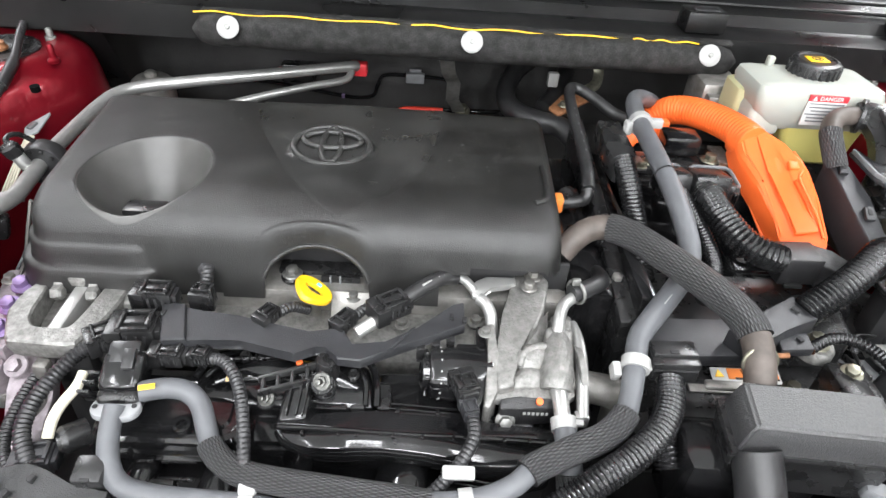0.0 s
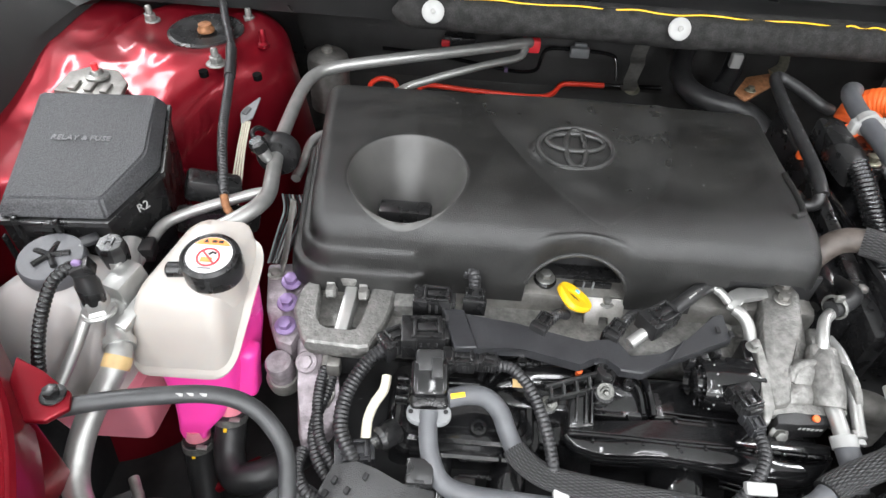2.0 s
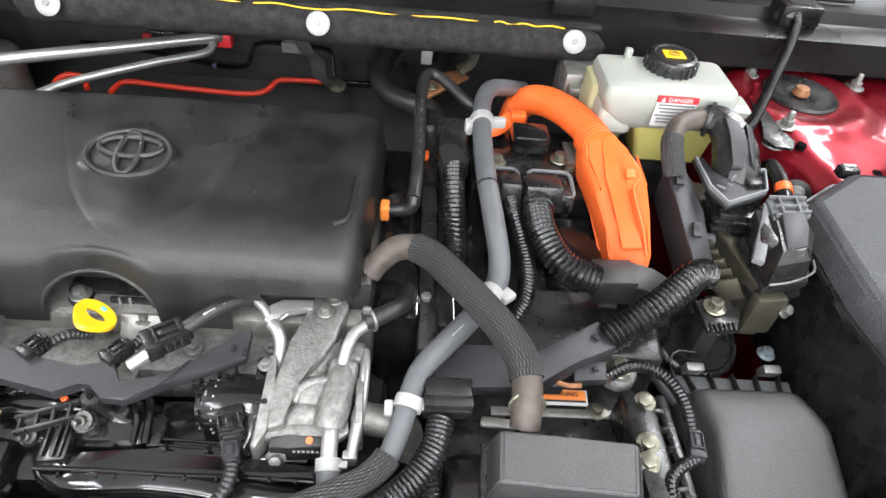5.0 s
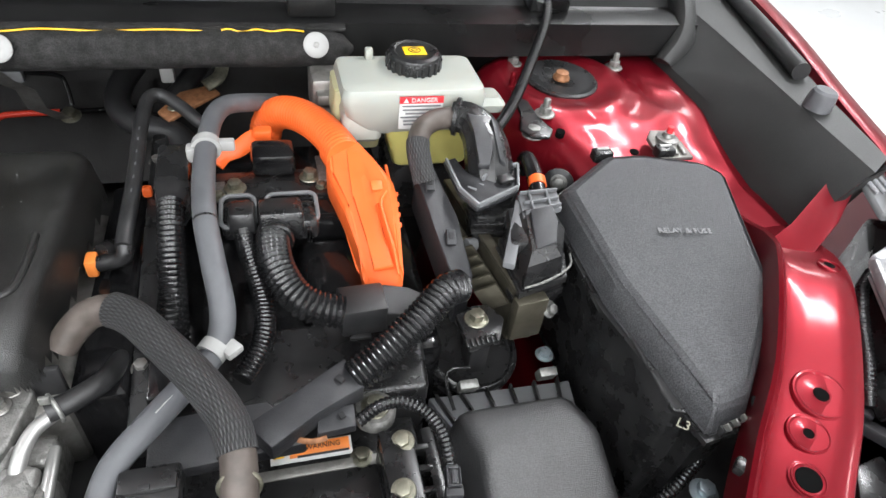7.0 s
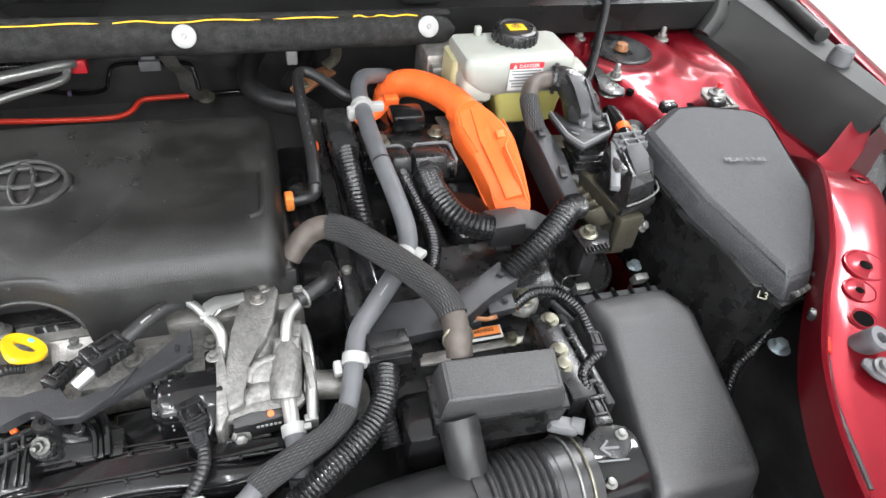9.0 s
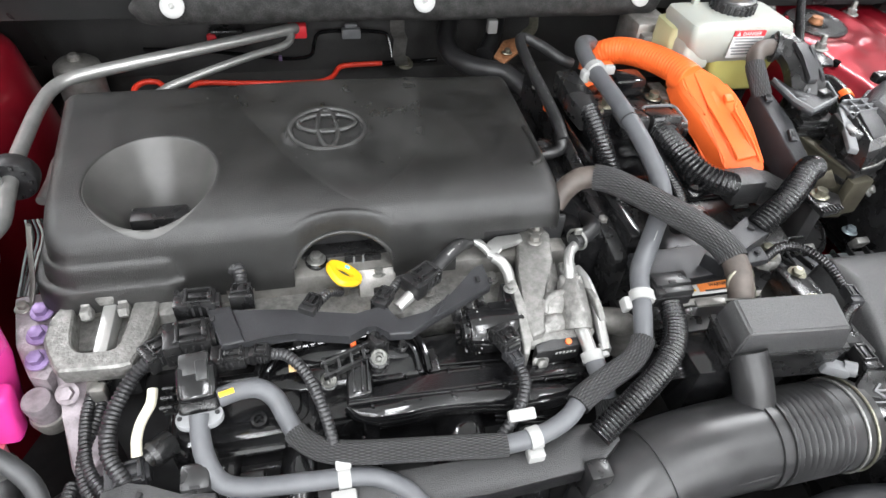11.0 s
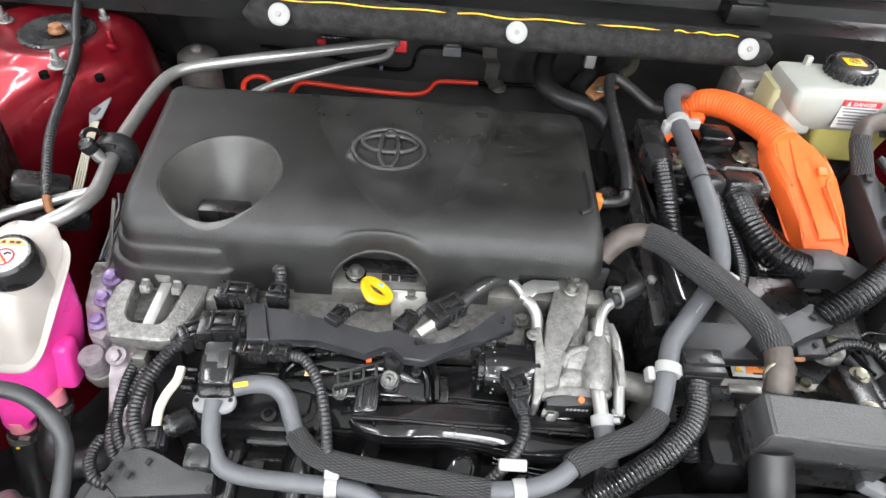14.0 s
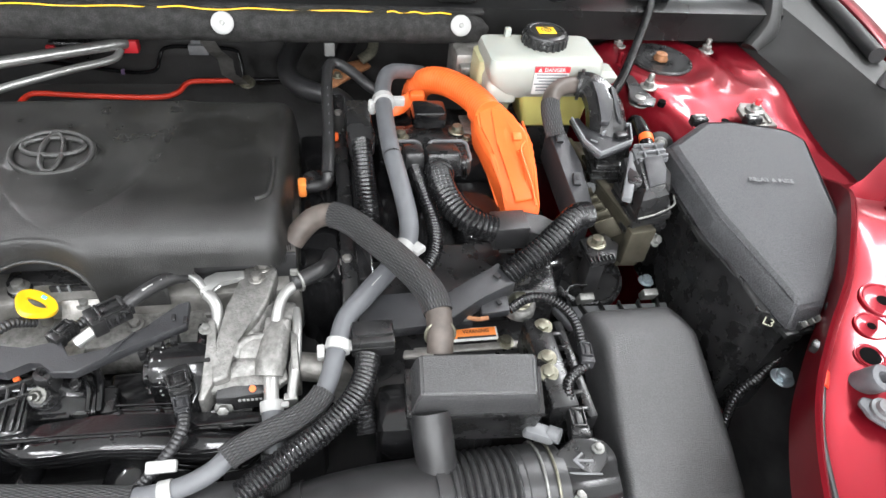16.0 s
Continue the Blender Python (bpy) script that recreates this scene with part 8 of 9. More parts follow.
part("neck", tube([(0.263, 0.392, 0.905), (0.265, 0.372, 0.886), (0.269, 0.352, 0.858)], 0.0195, 24), RUBBER, can, "ribbed rubber neck")

arm = thing("cable_bracket", (0.33, 0.53, 0.90), "black plastic cable bracket arm over the inverter", "bracket")
part("arm", slab([(0.283, 0.518, 0.919), (0.368, 0.569, 0.922), (0.382, 0.539, 0.919), (0.342, 0.521, 0.918), (0.302, 0.496, 0.915)], 0.020, 0.0015), SATIN, arm)
part("slot", box((0.362, 0.548, 0.9215), (0.006, 0.008, 0.003), 0.0006, turned(0, 0, 40)), DARK, arm)
part("small_arm", slab([(0.341, 0.530, 0.905), (0.372, 0.532, 0.906), (0.371, 0.511, 0.904), (0.338, 0.509, 0.903)], 0.010, 0.0015), SATIN, arm)
part("slot", box((0.360, 0.521, 0.9065), (0.005, 0.006, 0.003), 0.0006, turned(0, 0, 20)), DARK, arm)
part("cross_tray", slab([(0.205, 0.545, 0.905), (0.300, 0.548, 0.905), (0.330, 0.505, 0.898), (0.205, 0.500, 0.895)], 0.015, 0.003), SATIN, arm, "grey cable tray")
part("rust_edge", tube([(0.322, 0.509, 0.899), (0.333, 0.506, 0.898), (0.346, 0.507, 0.898)], 0.0026, 8, flat=0.5), RUST, arm)
part("bolt_ear", lathe([(0.019, -0.01), (0.019, 0.0), (0.017, 0.003), (0.001, 0.003)], (0.392, 0.537, 0.884), (0, 0, 1), 26), CAST, arm, "cast bolt ear")
bolt((0.392, 0.537, 0.887), 0.0082, mat=YZINC, parent=arm)

cell = thing("junction_cover", (0.31, 0.455, 0.86), "glossy black cover with an orange warning label", "cover")
part("cover", box((0.318, 0.508, 0.801), (0.235, 0.100, 0.07), 0.008), BLACK, cell)
part("front", box((0.275, 0.415, 0.84), (0.12, 0.06, 0.09), 0.012), GLOSS, cell)
part("steel_strip", box((0.338, 0.514, 0.8380), (0.142, 0.010, 0.003), 0.0015, turned(6)), DULL, cell)
part("label", box((0.3335, 0.5315, 0.8405), (0.074, 0.0170, 0.0015), 0.0004, turned(14)), WHITE, cell, "white label")
part("label_band", box((0.3410, 0.5325, 0.8420), (0.0545, 0.0125, 0.0010), 0.0003, turned(14)), ORANGE_LABEL, cell, "orange warning band")
part("label_sign", slab([(0.2990, 0.5280, 0.8420), (0.3090, 0.5280, 0.8420), (0.304, 0.5365, 0.8440)], 0.001, 0), YELLOW, cell)
letters("label_word", "WARNING", 0.0066, Matrix.Translation((0.3440, 0.5335, 0.8433)) @ turned(14), PRINT, cell, 0.0002)
part("label_bar", box((0.3440, 0.5265, 0.8416), (0.047, 0.0020, 0.0008), 0, turned(14)), PRINT, cell)
bolt((0.378, 0.518, 0.8375), 0.0068, mat=YZINC, parent=cell)
part("clip_block", box((0.2155, 0.476, 0.915), (0.043, 0.030, 0.022), 0.002), BLACK, cell, "black cable clip block")
part("clip_line", box((0.2155, 0.4608, 0.918), (0.040, 0.002, 0.002), 0.0005), DARK, cell)
part("clip_lid", box((0.2155, 0.478, 0.9275), (0.040, 0.018, 0.005), 0.0015), BLACK, cell)
part("clip_slot", box((0.214, 0.472, 0.9302), (0.008, 0.004, 0.002), 0.0005), DARK, cell)
part("steel_bar", bar((0.246, 0.462, 0.902), (0.276, 0.455, 0.908), 0.010, 0.005, 0.002), DULL, cell)
bolt((0.238, 0.345, 0.845), 0.006, (0, -0.5, 0.8), YZINC)
bolt((0.330, 0.352, 0.850), 0.006, (0, -0.5, 0.8), YZINC)
bolt((0.365, 0.362, 0.855), 0.006, (0, -0.5, 0.8), YZINC)
bolt((0.240, 0.335, 0.832), 0.0055, (0, -0.5, 0.8), YZINC)

jframe = thing("junction_bracket", (0.41, 0.46, 0.84), "black ribbed plastic bracket with zinc bolts", "bracket")
part("plate", box((0.405, 0.455, 0.86), (0.030, 0.120, 0.05), 0.004), BLACK, jframe)
part("ladder", box((0.436, 0.455, 0.84), (0.012, 0.13, 0.06), 0.003), BLACK, jframe)
for k in range(6):
    part("rung", box((0.424, 0.400 + 0.020 * k, 0.866), (0.020, 0.006, 0.012), 0.0015), BLACK, jframe)
for q in ((0.402, 0.456, 0.884), (0.398, 0.437, 0.884), (0.41, 0.50, 0.884)):
    bolt(q, 0.0068, (-0.2, -0.2, 1), YZINC, parent=jframe)
connector((0.442, 0.452, 0.893), (0.030, 0.014, 0.012), 80, mat=SATIN)
connector((0.414, 0.383, 0.872), (0.036, 0.018, 0.016), 85, mat=BLACK)

# ---- the air intake ----
intake = thing("air_intake_tube", (0.25, 0.33, 0.78), "black moulded rubber air intake tube with bellows", "intake tube")
IT = [(0.075, 0.24, 0.76), (0.092, 0.285, 0.788), (0.115, 0.312, 0.812), (0.150, 0.325, 0.826), (0.20, 0.331, 0.832), (0.25, 0.334, 0.832), (0.30, 0.336, 0.830), (0.345, 0.338, 0.827), (0.375, 0.339, 0.825), (0.40, 0.340, 0.823), (0.44, 0.342, 0.822)]
part("tube", tube(IT, 0.0455, 32, 0.006, ends=(0, 0.64)), DUCT, intake)
part("bellows", tube(IT, 0.0480, 36, rib=0.0050, pitch=0.0078, ends=(0.62, 0.78)), DUCT, intake, "ribbed bellows")
part("cuff", tube(IT, 0.0470, 32, ends=(0.76, 0.87)), DUCT, intake)
for f in (0.33, 0.60):
    q, d = between(IT, f)
    part("rib", tube([q - d * 0.004, q, q + d * 0.004], 0.0478, 32), DUCT, intake)
part("mould_line", tube([(0.085, 0.250, 0.80), (0.12, 0.281, 0.826), (0.17, 0.287, 0.842), (0.23, 0.290, 0.845), (0.28, 0.292, 0.844)], 0.0010, 6), DUCT, intake)
for f in (0.835, 0.862):
    q, d = between(IT, f)
    part("clamp", tube([q + 0.0482 * (Vector((0, 1, 0)) * math.cos(a) + Vector((0, 0, 1)) * math.sin(a)) for a in [2 * math.pi * k / 36 for k in range(37)]], 0.0016, 8, 0.005), ZINC if f < 0.85 else YZINC, intake, "wire clamp")
part("clamp_screw", box((0.372, 0.376, 0.874), (0.032, 0.016, 0.014), 0.004, turned(0, 10, -20)), PALE, intake, "grey clamp latch")
part("clamp_screw", lathe([(0.008, -0.006), (0.008, 0.006)], (0.386, 0.371, 0.876), (0.8, -0.6, 0.2), 16), PALE, intake)
part("outlet", tube(IT, 0.0440, 30, ends=(0.86, 1.0)), GLOSS, intake, "glossy plastic sensor housing")
maf = thing("airflow_sensor", (0.41, 0.335, 0.86), "black airflow sensor plate with an arrow", "sensor")
MM = Matrix.Translation((0.412, 0.340, 0.868)) @ turned(20, 0, -8)
b = slab([(-0.028, -0.014, 0), (-0.030, 0.010, 0), (-0.010, 0.028, 0), (0.020, 0.024, 0), (0.022, 0.006, 0), (-0.004, -0.032, 0), (-0.016, -0.036, 0)], 0.010, 0.003)
bmesh.ops.transform(b, matrix=MM, verts=b.verts)
part("plate", b, BLACK, maf)
for (x, y), s, rot in (((-0.004, 0.004), (0.020, 0.0025, 0.002), 0), ((-0.008, 0.008), (0.010, 0.0025, 0.002), 40), ((-0.008, 0.000), (0.010, 0.0025, 0.002), -40), ((-0.004, -0.008), (0.036, 0.002, 0.002), 0)):
    b = box((x, y, 0.001), s, 0.0006, turned(0, 0, rot))
    bmesh.ops.transform(b, matrix=MM, verts=b.verts)
    part("arrow_bar", b, PALE, maf)
for x, y in ((0.012, 0.016), (-0.010, -0.028)):
    bolt(MM @ Vector((x, y, 0.0)), 0.0042, mat=ZINC, parent=maf)
part("foot", lathe([(0.025, -0.03), (0.024, 0.0)], (0.422, 0.345, 0.862), (0, -0.3, 1), 24), GLOSS, maf)

ab = thing("air_filter_box", (0.51, 0.41, 0.70), "grained black air filter box with a sloped lid", "air filter box")
lid_rows = []
for y, xl, xr, z in ((0.5285, 0.474, 0.572, 0.842), (0.5270, 0.472, 0.574, 0.866), (0.5235, 0.471, 0.576, 0.878), (0.5180, 0.471, 0.579, 0.8820), (0.500, 0.474, 0.586, 0.8835), (0.486, 0.478, 0.590, 0.8835), (0.478, 0.4785, 0.591, 0.8825), (0.470, 0.478, 0.591, 0.8800), (0.44, 0.4745, 0.590, 0.8715), (0.40, 0.470, 0.588, 0.8600), (0.35, 0.4645, 0.585, 0.8455), (0.312, 0.461, 0.581, 0.8345), (0.303, 0.460, 0.579, 0.8300), (0.298, 0.460, 0.577, 0.8200), (0.296, 0.461, 0.575, 0.79)):
    side = 0.050 if z > 0.80 else 0.02
    lid_rows.append([(xl - 0.014, y, z - side), (xl - 0.004, y, z - 0.012), (xl - 0.001, y, z - 0.005), (xl + 0.004, y, z - 0.0012), (xl + 0.011, y, z), (xr - 0.011, y, z), (xr - 0.004, y, z - 0.0012), (xr + 0.001, y, z - 0.005), (xr + 0.004, y, z - 0.012), (xr + 0.014, y, z - side)])
part("lid", skin(lid_rows), AIRLID, ab, "grained black lid", 50)
part("lid_rim", slab([(0.448, 0.540, 0.824), (0.598, 0.540, 0.824), (0.612, 0.480, 0.824), (0.606, 0.40, 0.806), (0.452, 0.40, 0.806), (0.456, 0.480, 0.824)], 0.010, 0.002), BLACK, ab)
part("box", slab([(0.452, 0.536, 0.812), (0.595, 0.536, 0.812), (0.608, 0.480, 0.812), (0.600, 0.300, 0.772), (0.575, 0.285, 0.768), (0.446, 0.285, 0.768)], 0.15, 0.004), BLACK, ab)
part("rear_rim", slab([(0.455, 0.574, 0.832), (0.612, 0.570, 0.832), (0.606, 0.534, 0.832), (0.470, 0.536, 0.832)], 0.012, 0.002), PALE, ab, "grey ribbed rear rim")
for k in range(6):
    part("rim_rib", bar((0.462 + 0.027 * k, 0.572, 0.836), (0.474 + 0.023 * k, 0.537, 0.836), 0.003, 0.008, 0.0008), BLACK, ab)
part("hook", tube([(0.478, 0.555, 0.832), (0.476, 0.585, 0.840), (0.482, 0.592, 0.850), (0.502, 0.590, 0.852)], 0.002, 8), BLACK, ab)
for x, y in ((0.495, 0.572), (0.583, 0.573)):
    part("spring_clip", box((x, y, 0.846), (0.020, 0.010, 0.018), 0.002, turned(20)), ZINC, ab, "bare metal spring clip")
bolt((0.592, 0.600, 0.842), 0.0065, mat=BLUEZINC, label="pale blue bolt behind the air filter box")
snork = thing("intake_snorkel", (0.40, 0.26, 0.72), "black plastic intake snorkel at the bay's front", "intake duct")
part("duct", tube([(0.20, 0.20, 0.735), (0.28, 0.235, 0.750), (0.36, 0.250, 0.755), (0.43, 0.245, 0.75)], 0.05, 24, flat=0.5), SATIN, snork)
part("box", box((0.485, 0.285, 0.765), (0.105, 0.030, 0.020), 0.004, turned(0, 0, 6)), GLOSS, snork)
part("clip_strip", box((0.49, 0.255, 0.755), (0.10, 0.02, 0.02), 0.003, turned(0, 0, 6)), SATIN, snork)
frontbar = thing("radiator_support", (MID, 0.16, 0.55), "black plastic radiator support across the front", "radiator support")
part("beam", box((-0.02, 0.20, 0.66), (1.05, 0.10, 0.16), 0.02), BLACK, frontbar)
part("lower_left_pipe", tube([(-0.40, 0.30, 0.80), (-0.46, 0.29, 0.82), (-0.50, 0.265, 0.815), (-0.52, 0.24, 0.80)], 0.022, 18), DULL, frontbar, "dull metal pipe joint")
part("hose_stub", tube([(-0.33, 0.30, 0.76), (-0.335, 0.27, 0.78), (-0.34, 0.24, 0.78)], 0.024, 18), RUBBER, frontbar)

# ---- engine computer with its two big connectors ----
ecu = thing("engine_computer", (0.54, 0.67, 0.85), "finned olive metal engine computer", "control unit")


def put(name, c, s, b, mat, parent, m, rot=None, label=""):
    bm = box(c, s, b, rot)
    bmesh.ops.transform(bm, matrix=m, verts=bm.verts)
    return part(name, bm, mat, parent, label)


part("case", slab([(0.519, 0.802, 0.936), (0.560, 0.802, 0.932), (0.578, 0.614, 0.932), (0.546, 0.612, 0.936)], 0.075, 0.003), BRONZE, ecu)
part("top_edge", slab([(0.5165, 0.803, 0.940), (0.529, 0.803, 0.940), (0.5565, 0.610, 0.940), (0.5435, 0.609, 0.940)], 0.006, 0.002), BRONZE, ecu, "pale worn top edge")
for k in range(9):
    y = 0.628 + 0.0150 * k
    x = 0.5435 - 0.140 * (y - 0.609)
    part("fin", bar((x - 0.004, y - 0.004, 0.924), (x - 0.024, y + 0.004, 0.908), 0.0042, 0.030, 0.0015), BRONZE, ecu)
part("front_foot", box((0.560, 0.606, 0.905), (0.036, 0.014, 0.055), 0.003, turned(0, 0, 6)), BRONZE, ecu)
bolt((0.583, 0.606, 0.912), 0.006, (0.4, -0.6, 0.6), ZINC)
part("side_nut", lathe([(0.008, 0), (0.008, 0.012), (0.006, 0.013), (0.001, 0.013)], (0.528, 0.700, 0.925), (-1, -0.3, 0.2), 14), PALE, ecu)
duct = thing("cable_duct", (0.465, 0.69, 0.90), "dark grey snap-shut cable duct", "cable duct")
D = [(0.466, 0.752, 0.990), (0.490, 0.756, 0.990), (0.503, 0.700, 0.966), (0.508, 0.640, 0.938), (0.487, 0.626, 0.930), (0.477, 0.690, 0.962)]
t = slab(D, 0.05, 0.003)
dp = part("duct", t, SATIN, duct)
for x, y, z in ((0.480, 0.735, 0.985), (0.491, 0.676, 0.959)):
    part("snap", box((x, y, z), (0.010, 0.018, 0.006), 0.0015, turned(24, 0, -8)), SATIN, dp)
    part("snap_hole", box((x, y, z + 0.002), (0.005, 0.008, 0.004), 0.0008, turned(24, 0, -8)), DARK, dp)
boot = thing("braided_cable", (0.48, 0.77, 0.98), "braided cable rising from the duct into a brown elbow", "cable")
BC = [(0.477, 0.742, 0.982), (0.473, 0.756, 0.998), (0.473, 0.772, 1.010), (0.480, 0.788, 1.018), (0.494, 0.800, 1.021), (0.508, 0.806, 1.021), (0.525, 0.808, 1.020)]
part("elbow", tube(BC, 0.0118, 20), COPPER, boot, "brown elbow")
part("braided_sleeve", tube(BC, 0.0128, 20, 0.003, ends=(0.0, 0.40)), FINEBRAID, boot, "braided sleeve")


plug_one = thing("computer_connector", (0.55, 0.74, 0.95), "black domed engine computer connector with a grey V-shaped lever", "connector", "engine computer connectors")
part("base", box((0.555, 0.722, 0.938), (0.054, 0.048, 0.050), 0.003, turned(0, 0, -6)), BLACK, plug_one)
for k in range(3):
    part("base_step", box((0.555, 0.722, 0.930 + 0.012 * k), (0.058 + 0.003 * k, 0.052 + 0.002 * k, 0.004), 0.001, turned(0, 0, -6)), BLACK, plug_one)
part("body", box((0.553, 0.738, 0.964), (0.048, 0.050, 0.036), 0.008, turned(0, 0, -6), 3), BLACK, plug_one)
dome = part("dome", swell([(0.520, 0.812, 1.020), (0.538, 0.803, 1.020), (0.549, 0.782, 1.010), (0.551, 0.757, 0.992), (0.550, 0.735, 0.962)], (0.017, 0.021, 0.025, 0.027, 0.025), 10, 0.9), BLACK, plug_one, "black domed cable cover", 25)
part("dome_ring", tube([(0.5235, 0.811, 1.020), (0.5275, 0.809, 1.020)], 0.0215, 22), BLACK, dome)
part("dome_plate", slab([(0.526, 0.783, 1.0415), (0.543, 0.776, 1.0400), (0.547, 0.742, 1.0240), (0.540, 0.726, 1.0120), (0.528, 0.728, 1.0120), (0.531, 0.760, 1.0320)], 0.007, 0.0015), SATIN, dome, "dark grey band")
part("dome_plate", slab([(0.554, 0.781, 1.0360), (0.563, 0.778, 1.0310), (0.562, 0.735, 1.0060), (0.555, 0.737, 1.0110)], 0.010, 0.0015), SATIN, dome, "dark grey band")
lev = part("lever", slab([(0.502, 0.766, 0.9920), (0.517, 0.771, 0.9920), (0.521, 0.744, 0.9900), (0.536, 0.727, 0.9900), (0.551, 0.745, 0.9900), (0.585, 0.752, 0.9900), (0.572, 0.710, 0.9880), (0.556, 0.703, 0.9860), (0.520, 0.690, 0.9820), (0.506, 0.716, 0.9860)], 0.005, 0.0015), SATIN, plug_one, "grey plastic lever frame")
for a, b in (((0.504, 0.764, 0.9945), (0.508, 0.717, 0.9890)), ((0.508, 0.717, 0.9890), (0.522, 0.693, 0.9850)), ((0.522, 0.693, 0.9850), (0.571, 0.712, 0.9905)), ((0.571, 0.712, 0.9905), (0.583, 0.750, 0.9925)), ((0.583, 0.750, 0.9925), (0.552, 0.744, 0.9925)), ((0.536, 0.728, 0.9925), (0.552, 0.744, 0.9925))):
    part("lever_rib", bar(a, b, 0.0028, 0.006, 0.0008), GREY, lev)
part("lever_lock", box((0.560, 0.727, 0.9920), (0.018, 0.016, 0.006), 0.002, turned(0, 0, 12)), BLACK, lev)
for k in range(3):
    part("lever_web", bar((0.518 + 0.010 * k, 0.722 + 0.006 * k, 0.987), (0.526 + 0.010 * k, 0.716 + 0.006 * k, 0.987), 0.0018, 0.004, 0.0005), GREY, lev)
plug_two = thing("computer_connector", (0.575, 0.64, 0.93), "black ribbed engine computer connector with a grey slide lock", "connector", "engine computer connectors")
BB = [(0.544, 0.676), (0.546, 0.606), (0.600, 0.622), (0.608, 0.647), (0.588, 0.690)]
for k in range(5):
    part("base_rib", slab([(x + (0.002 if k % 2 else 0) * (1 if x > 0.57 else -1), y - (0.002 if k % 2 else 0), 0.952 - 0.009 * k) for x, y in BB], 0.0085, 0.001), BLACK, plug_two)
part("body", box((0.563, 0.660, 0.966), (0.036, 0.058, 0.034), 0.006, turned(0, 0, -14)), BLACK, plug_two)
cov = part("cover", skin([[(0.548, 0.676, 0.952), (0.546, 0.604, 0.952), (0.590, 0.612, 0.952), (0.604, 0.645, 0.952), (0.598, 0.684, 0.952)], [(0.556, 0.676, 0.980), (0.549, 0.610, 0.972), (0.586, 0.617, 0.976), (0.600, 0.648, 0.984), (0.596, 0.680, 0.988)], [(0.564, 0.672, 0.992), (0.556, 0.622, 0.982), (0.580, 0.624, 0.984), (0.592, 0.650, 0.991), (0.590, 0.674, 0.994)]]), BLACK, plug_two, "", 25)
part("cover_plate", slab([(0.567, 0.668, 0.9965), (0.593, 0.671, 0.9970), (0.592, 0.650, 0.9935), (0.583, 0.627, 0.9870), (0.560, 0.622, 0.9840)], 0.006, 0.002), SATIN, cov, "dark grey plate")
lock = part("slide_lock", slab([(0.566, 0.700, 0.990), (0.612, 0.702, 0.990), (0.607, 0.674, 0.990), (0.560, 0.663, 0.990)], 0.007, 0.002), PALE, plug_two, "grey slide lock")
for a, b in (((0.567, 0.698, 0.993), (0.610, 0.700, 0.993)), ((0.566, 0.682, 0.993), (0.606, 0.686, 0.993)), ((0.562, 0.666, 0.993), (0.605, 0.676, 0.993)), ((0.577, 0.699, 0.993), (0.572, 0.668, 0.993)), ((0.597, 0.700, 0.993), (0.592, 0.673, 0.993))):
    part("lock_rib", bar(a, b, 0.0025, 0.005, 0.0008), PALE, lock)
part("lock_arm", slab([(0.5640, 0.698, 0.988), (0.5675, 0.676, 0.987), (0.5360, 0.612, 0.975), (0.5255, 0.618, 0.975)], 0.008, 0.0018), PALE, plug_two, "grey lock arm")
part("wire_bail", tube([(0.548, 0.604, 0.950), (0.572, 0.606, 0.955), (0.602, 0.622, 0.955), (0.610, 0.640, 0.955)], 0.0014, 8), ZINC, plug_two)
cab2 = thing("taped_cable", (0.60, 0.75, 0.97), "black taped cable with an orange band", "cable")
part("cable", tube([(0.612, 0.790, 0.955), (0.608, 0.785, 0.975), (0.604, 0.765, 0.985), (0.600, 0.735, 0.985), (0.594, 0.700, 0.978)], 0.0095, 16), CONDUIT, cab2)
part("orange_band", tube([(0.600, 0.731, 0.985), (0.598, 0.720, 0.983)], 0.0100, 16), ORANGE, cab2, "orange tape band")
cab3 = thing("corrugated_lead", (0.60, 0.90, 1.0), "black corrugated lead from the cowl past the brake reservoir", "cable")
part("conduit", tube([(0.705, 1.045, 1.075), (0.712, 1.03, 1.065), (0.700, 1.00, 1.045), (0.660, 0.935, 1.020), (0.622, 0.875, 1.005), (0.59, 0.83, 1.00), (0.56, 0.80, 0.99)], 0.0072, 14, rib=0.0010, pitch=0.0042), CONDUIT, cab3)
part("cowl_grommet", lathe([(0.018, -0.01), (0.016, 0.004), (0.010, 0.010)], (0.706, 1.046, 1.068), (0, -0.4, 1), 20), RUBBER, cab3)
brk3 = thing("computer_bracket", (0.50, 0.59, 0.88), "black toothed bracket with a large flange bolt below the computer", "bracket")
part("plate", slab([(0.484, 0.612, 0.914), (0.520, 0.622, 0.914), (0.532, 0.600, 0.914), (0.520, 0.575, 0.912), (0.488, 0.570, 0.911)], 0.008, 0.002), BLACK, brk3)
bolt((0.503, 0.602, 0.914), 0.0078, mat=YZINC, parent=brk3)
part("post", box((0.515, 0.615, 0.82), (0.022, 0.03, 0.17), 0.004), DARK, brk3)
for k in range(7):
    part("tooth", box((0.4855 + 0.0052 * k, 0.5735 + 0.0006 * k, 0.9135), (0.002, 0.010, 0.003), 0.0005), BLACK, brk3)
drum = thing("pump_drum", (0.508, 0.618, 0.77), "black ringed drum beneath the cables", "pump")
part("drum", lathe([(0.052, -0.09), (0.052, -0.03), (0.049, -0.027), (0.049, -0.022), (0.053, -0.019), (0.053, -0.010), (0.050, -0.006), (0.047, -0.005), (0.045, -0.009), (0.030, -0.014), (0.001, -0.014)], (0.515, 0.622, 0.848), (0.05, -0.25, 1), 36), BLACK, drum)

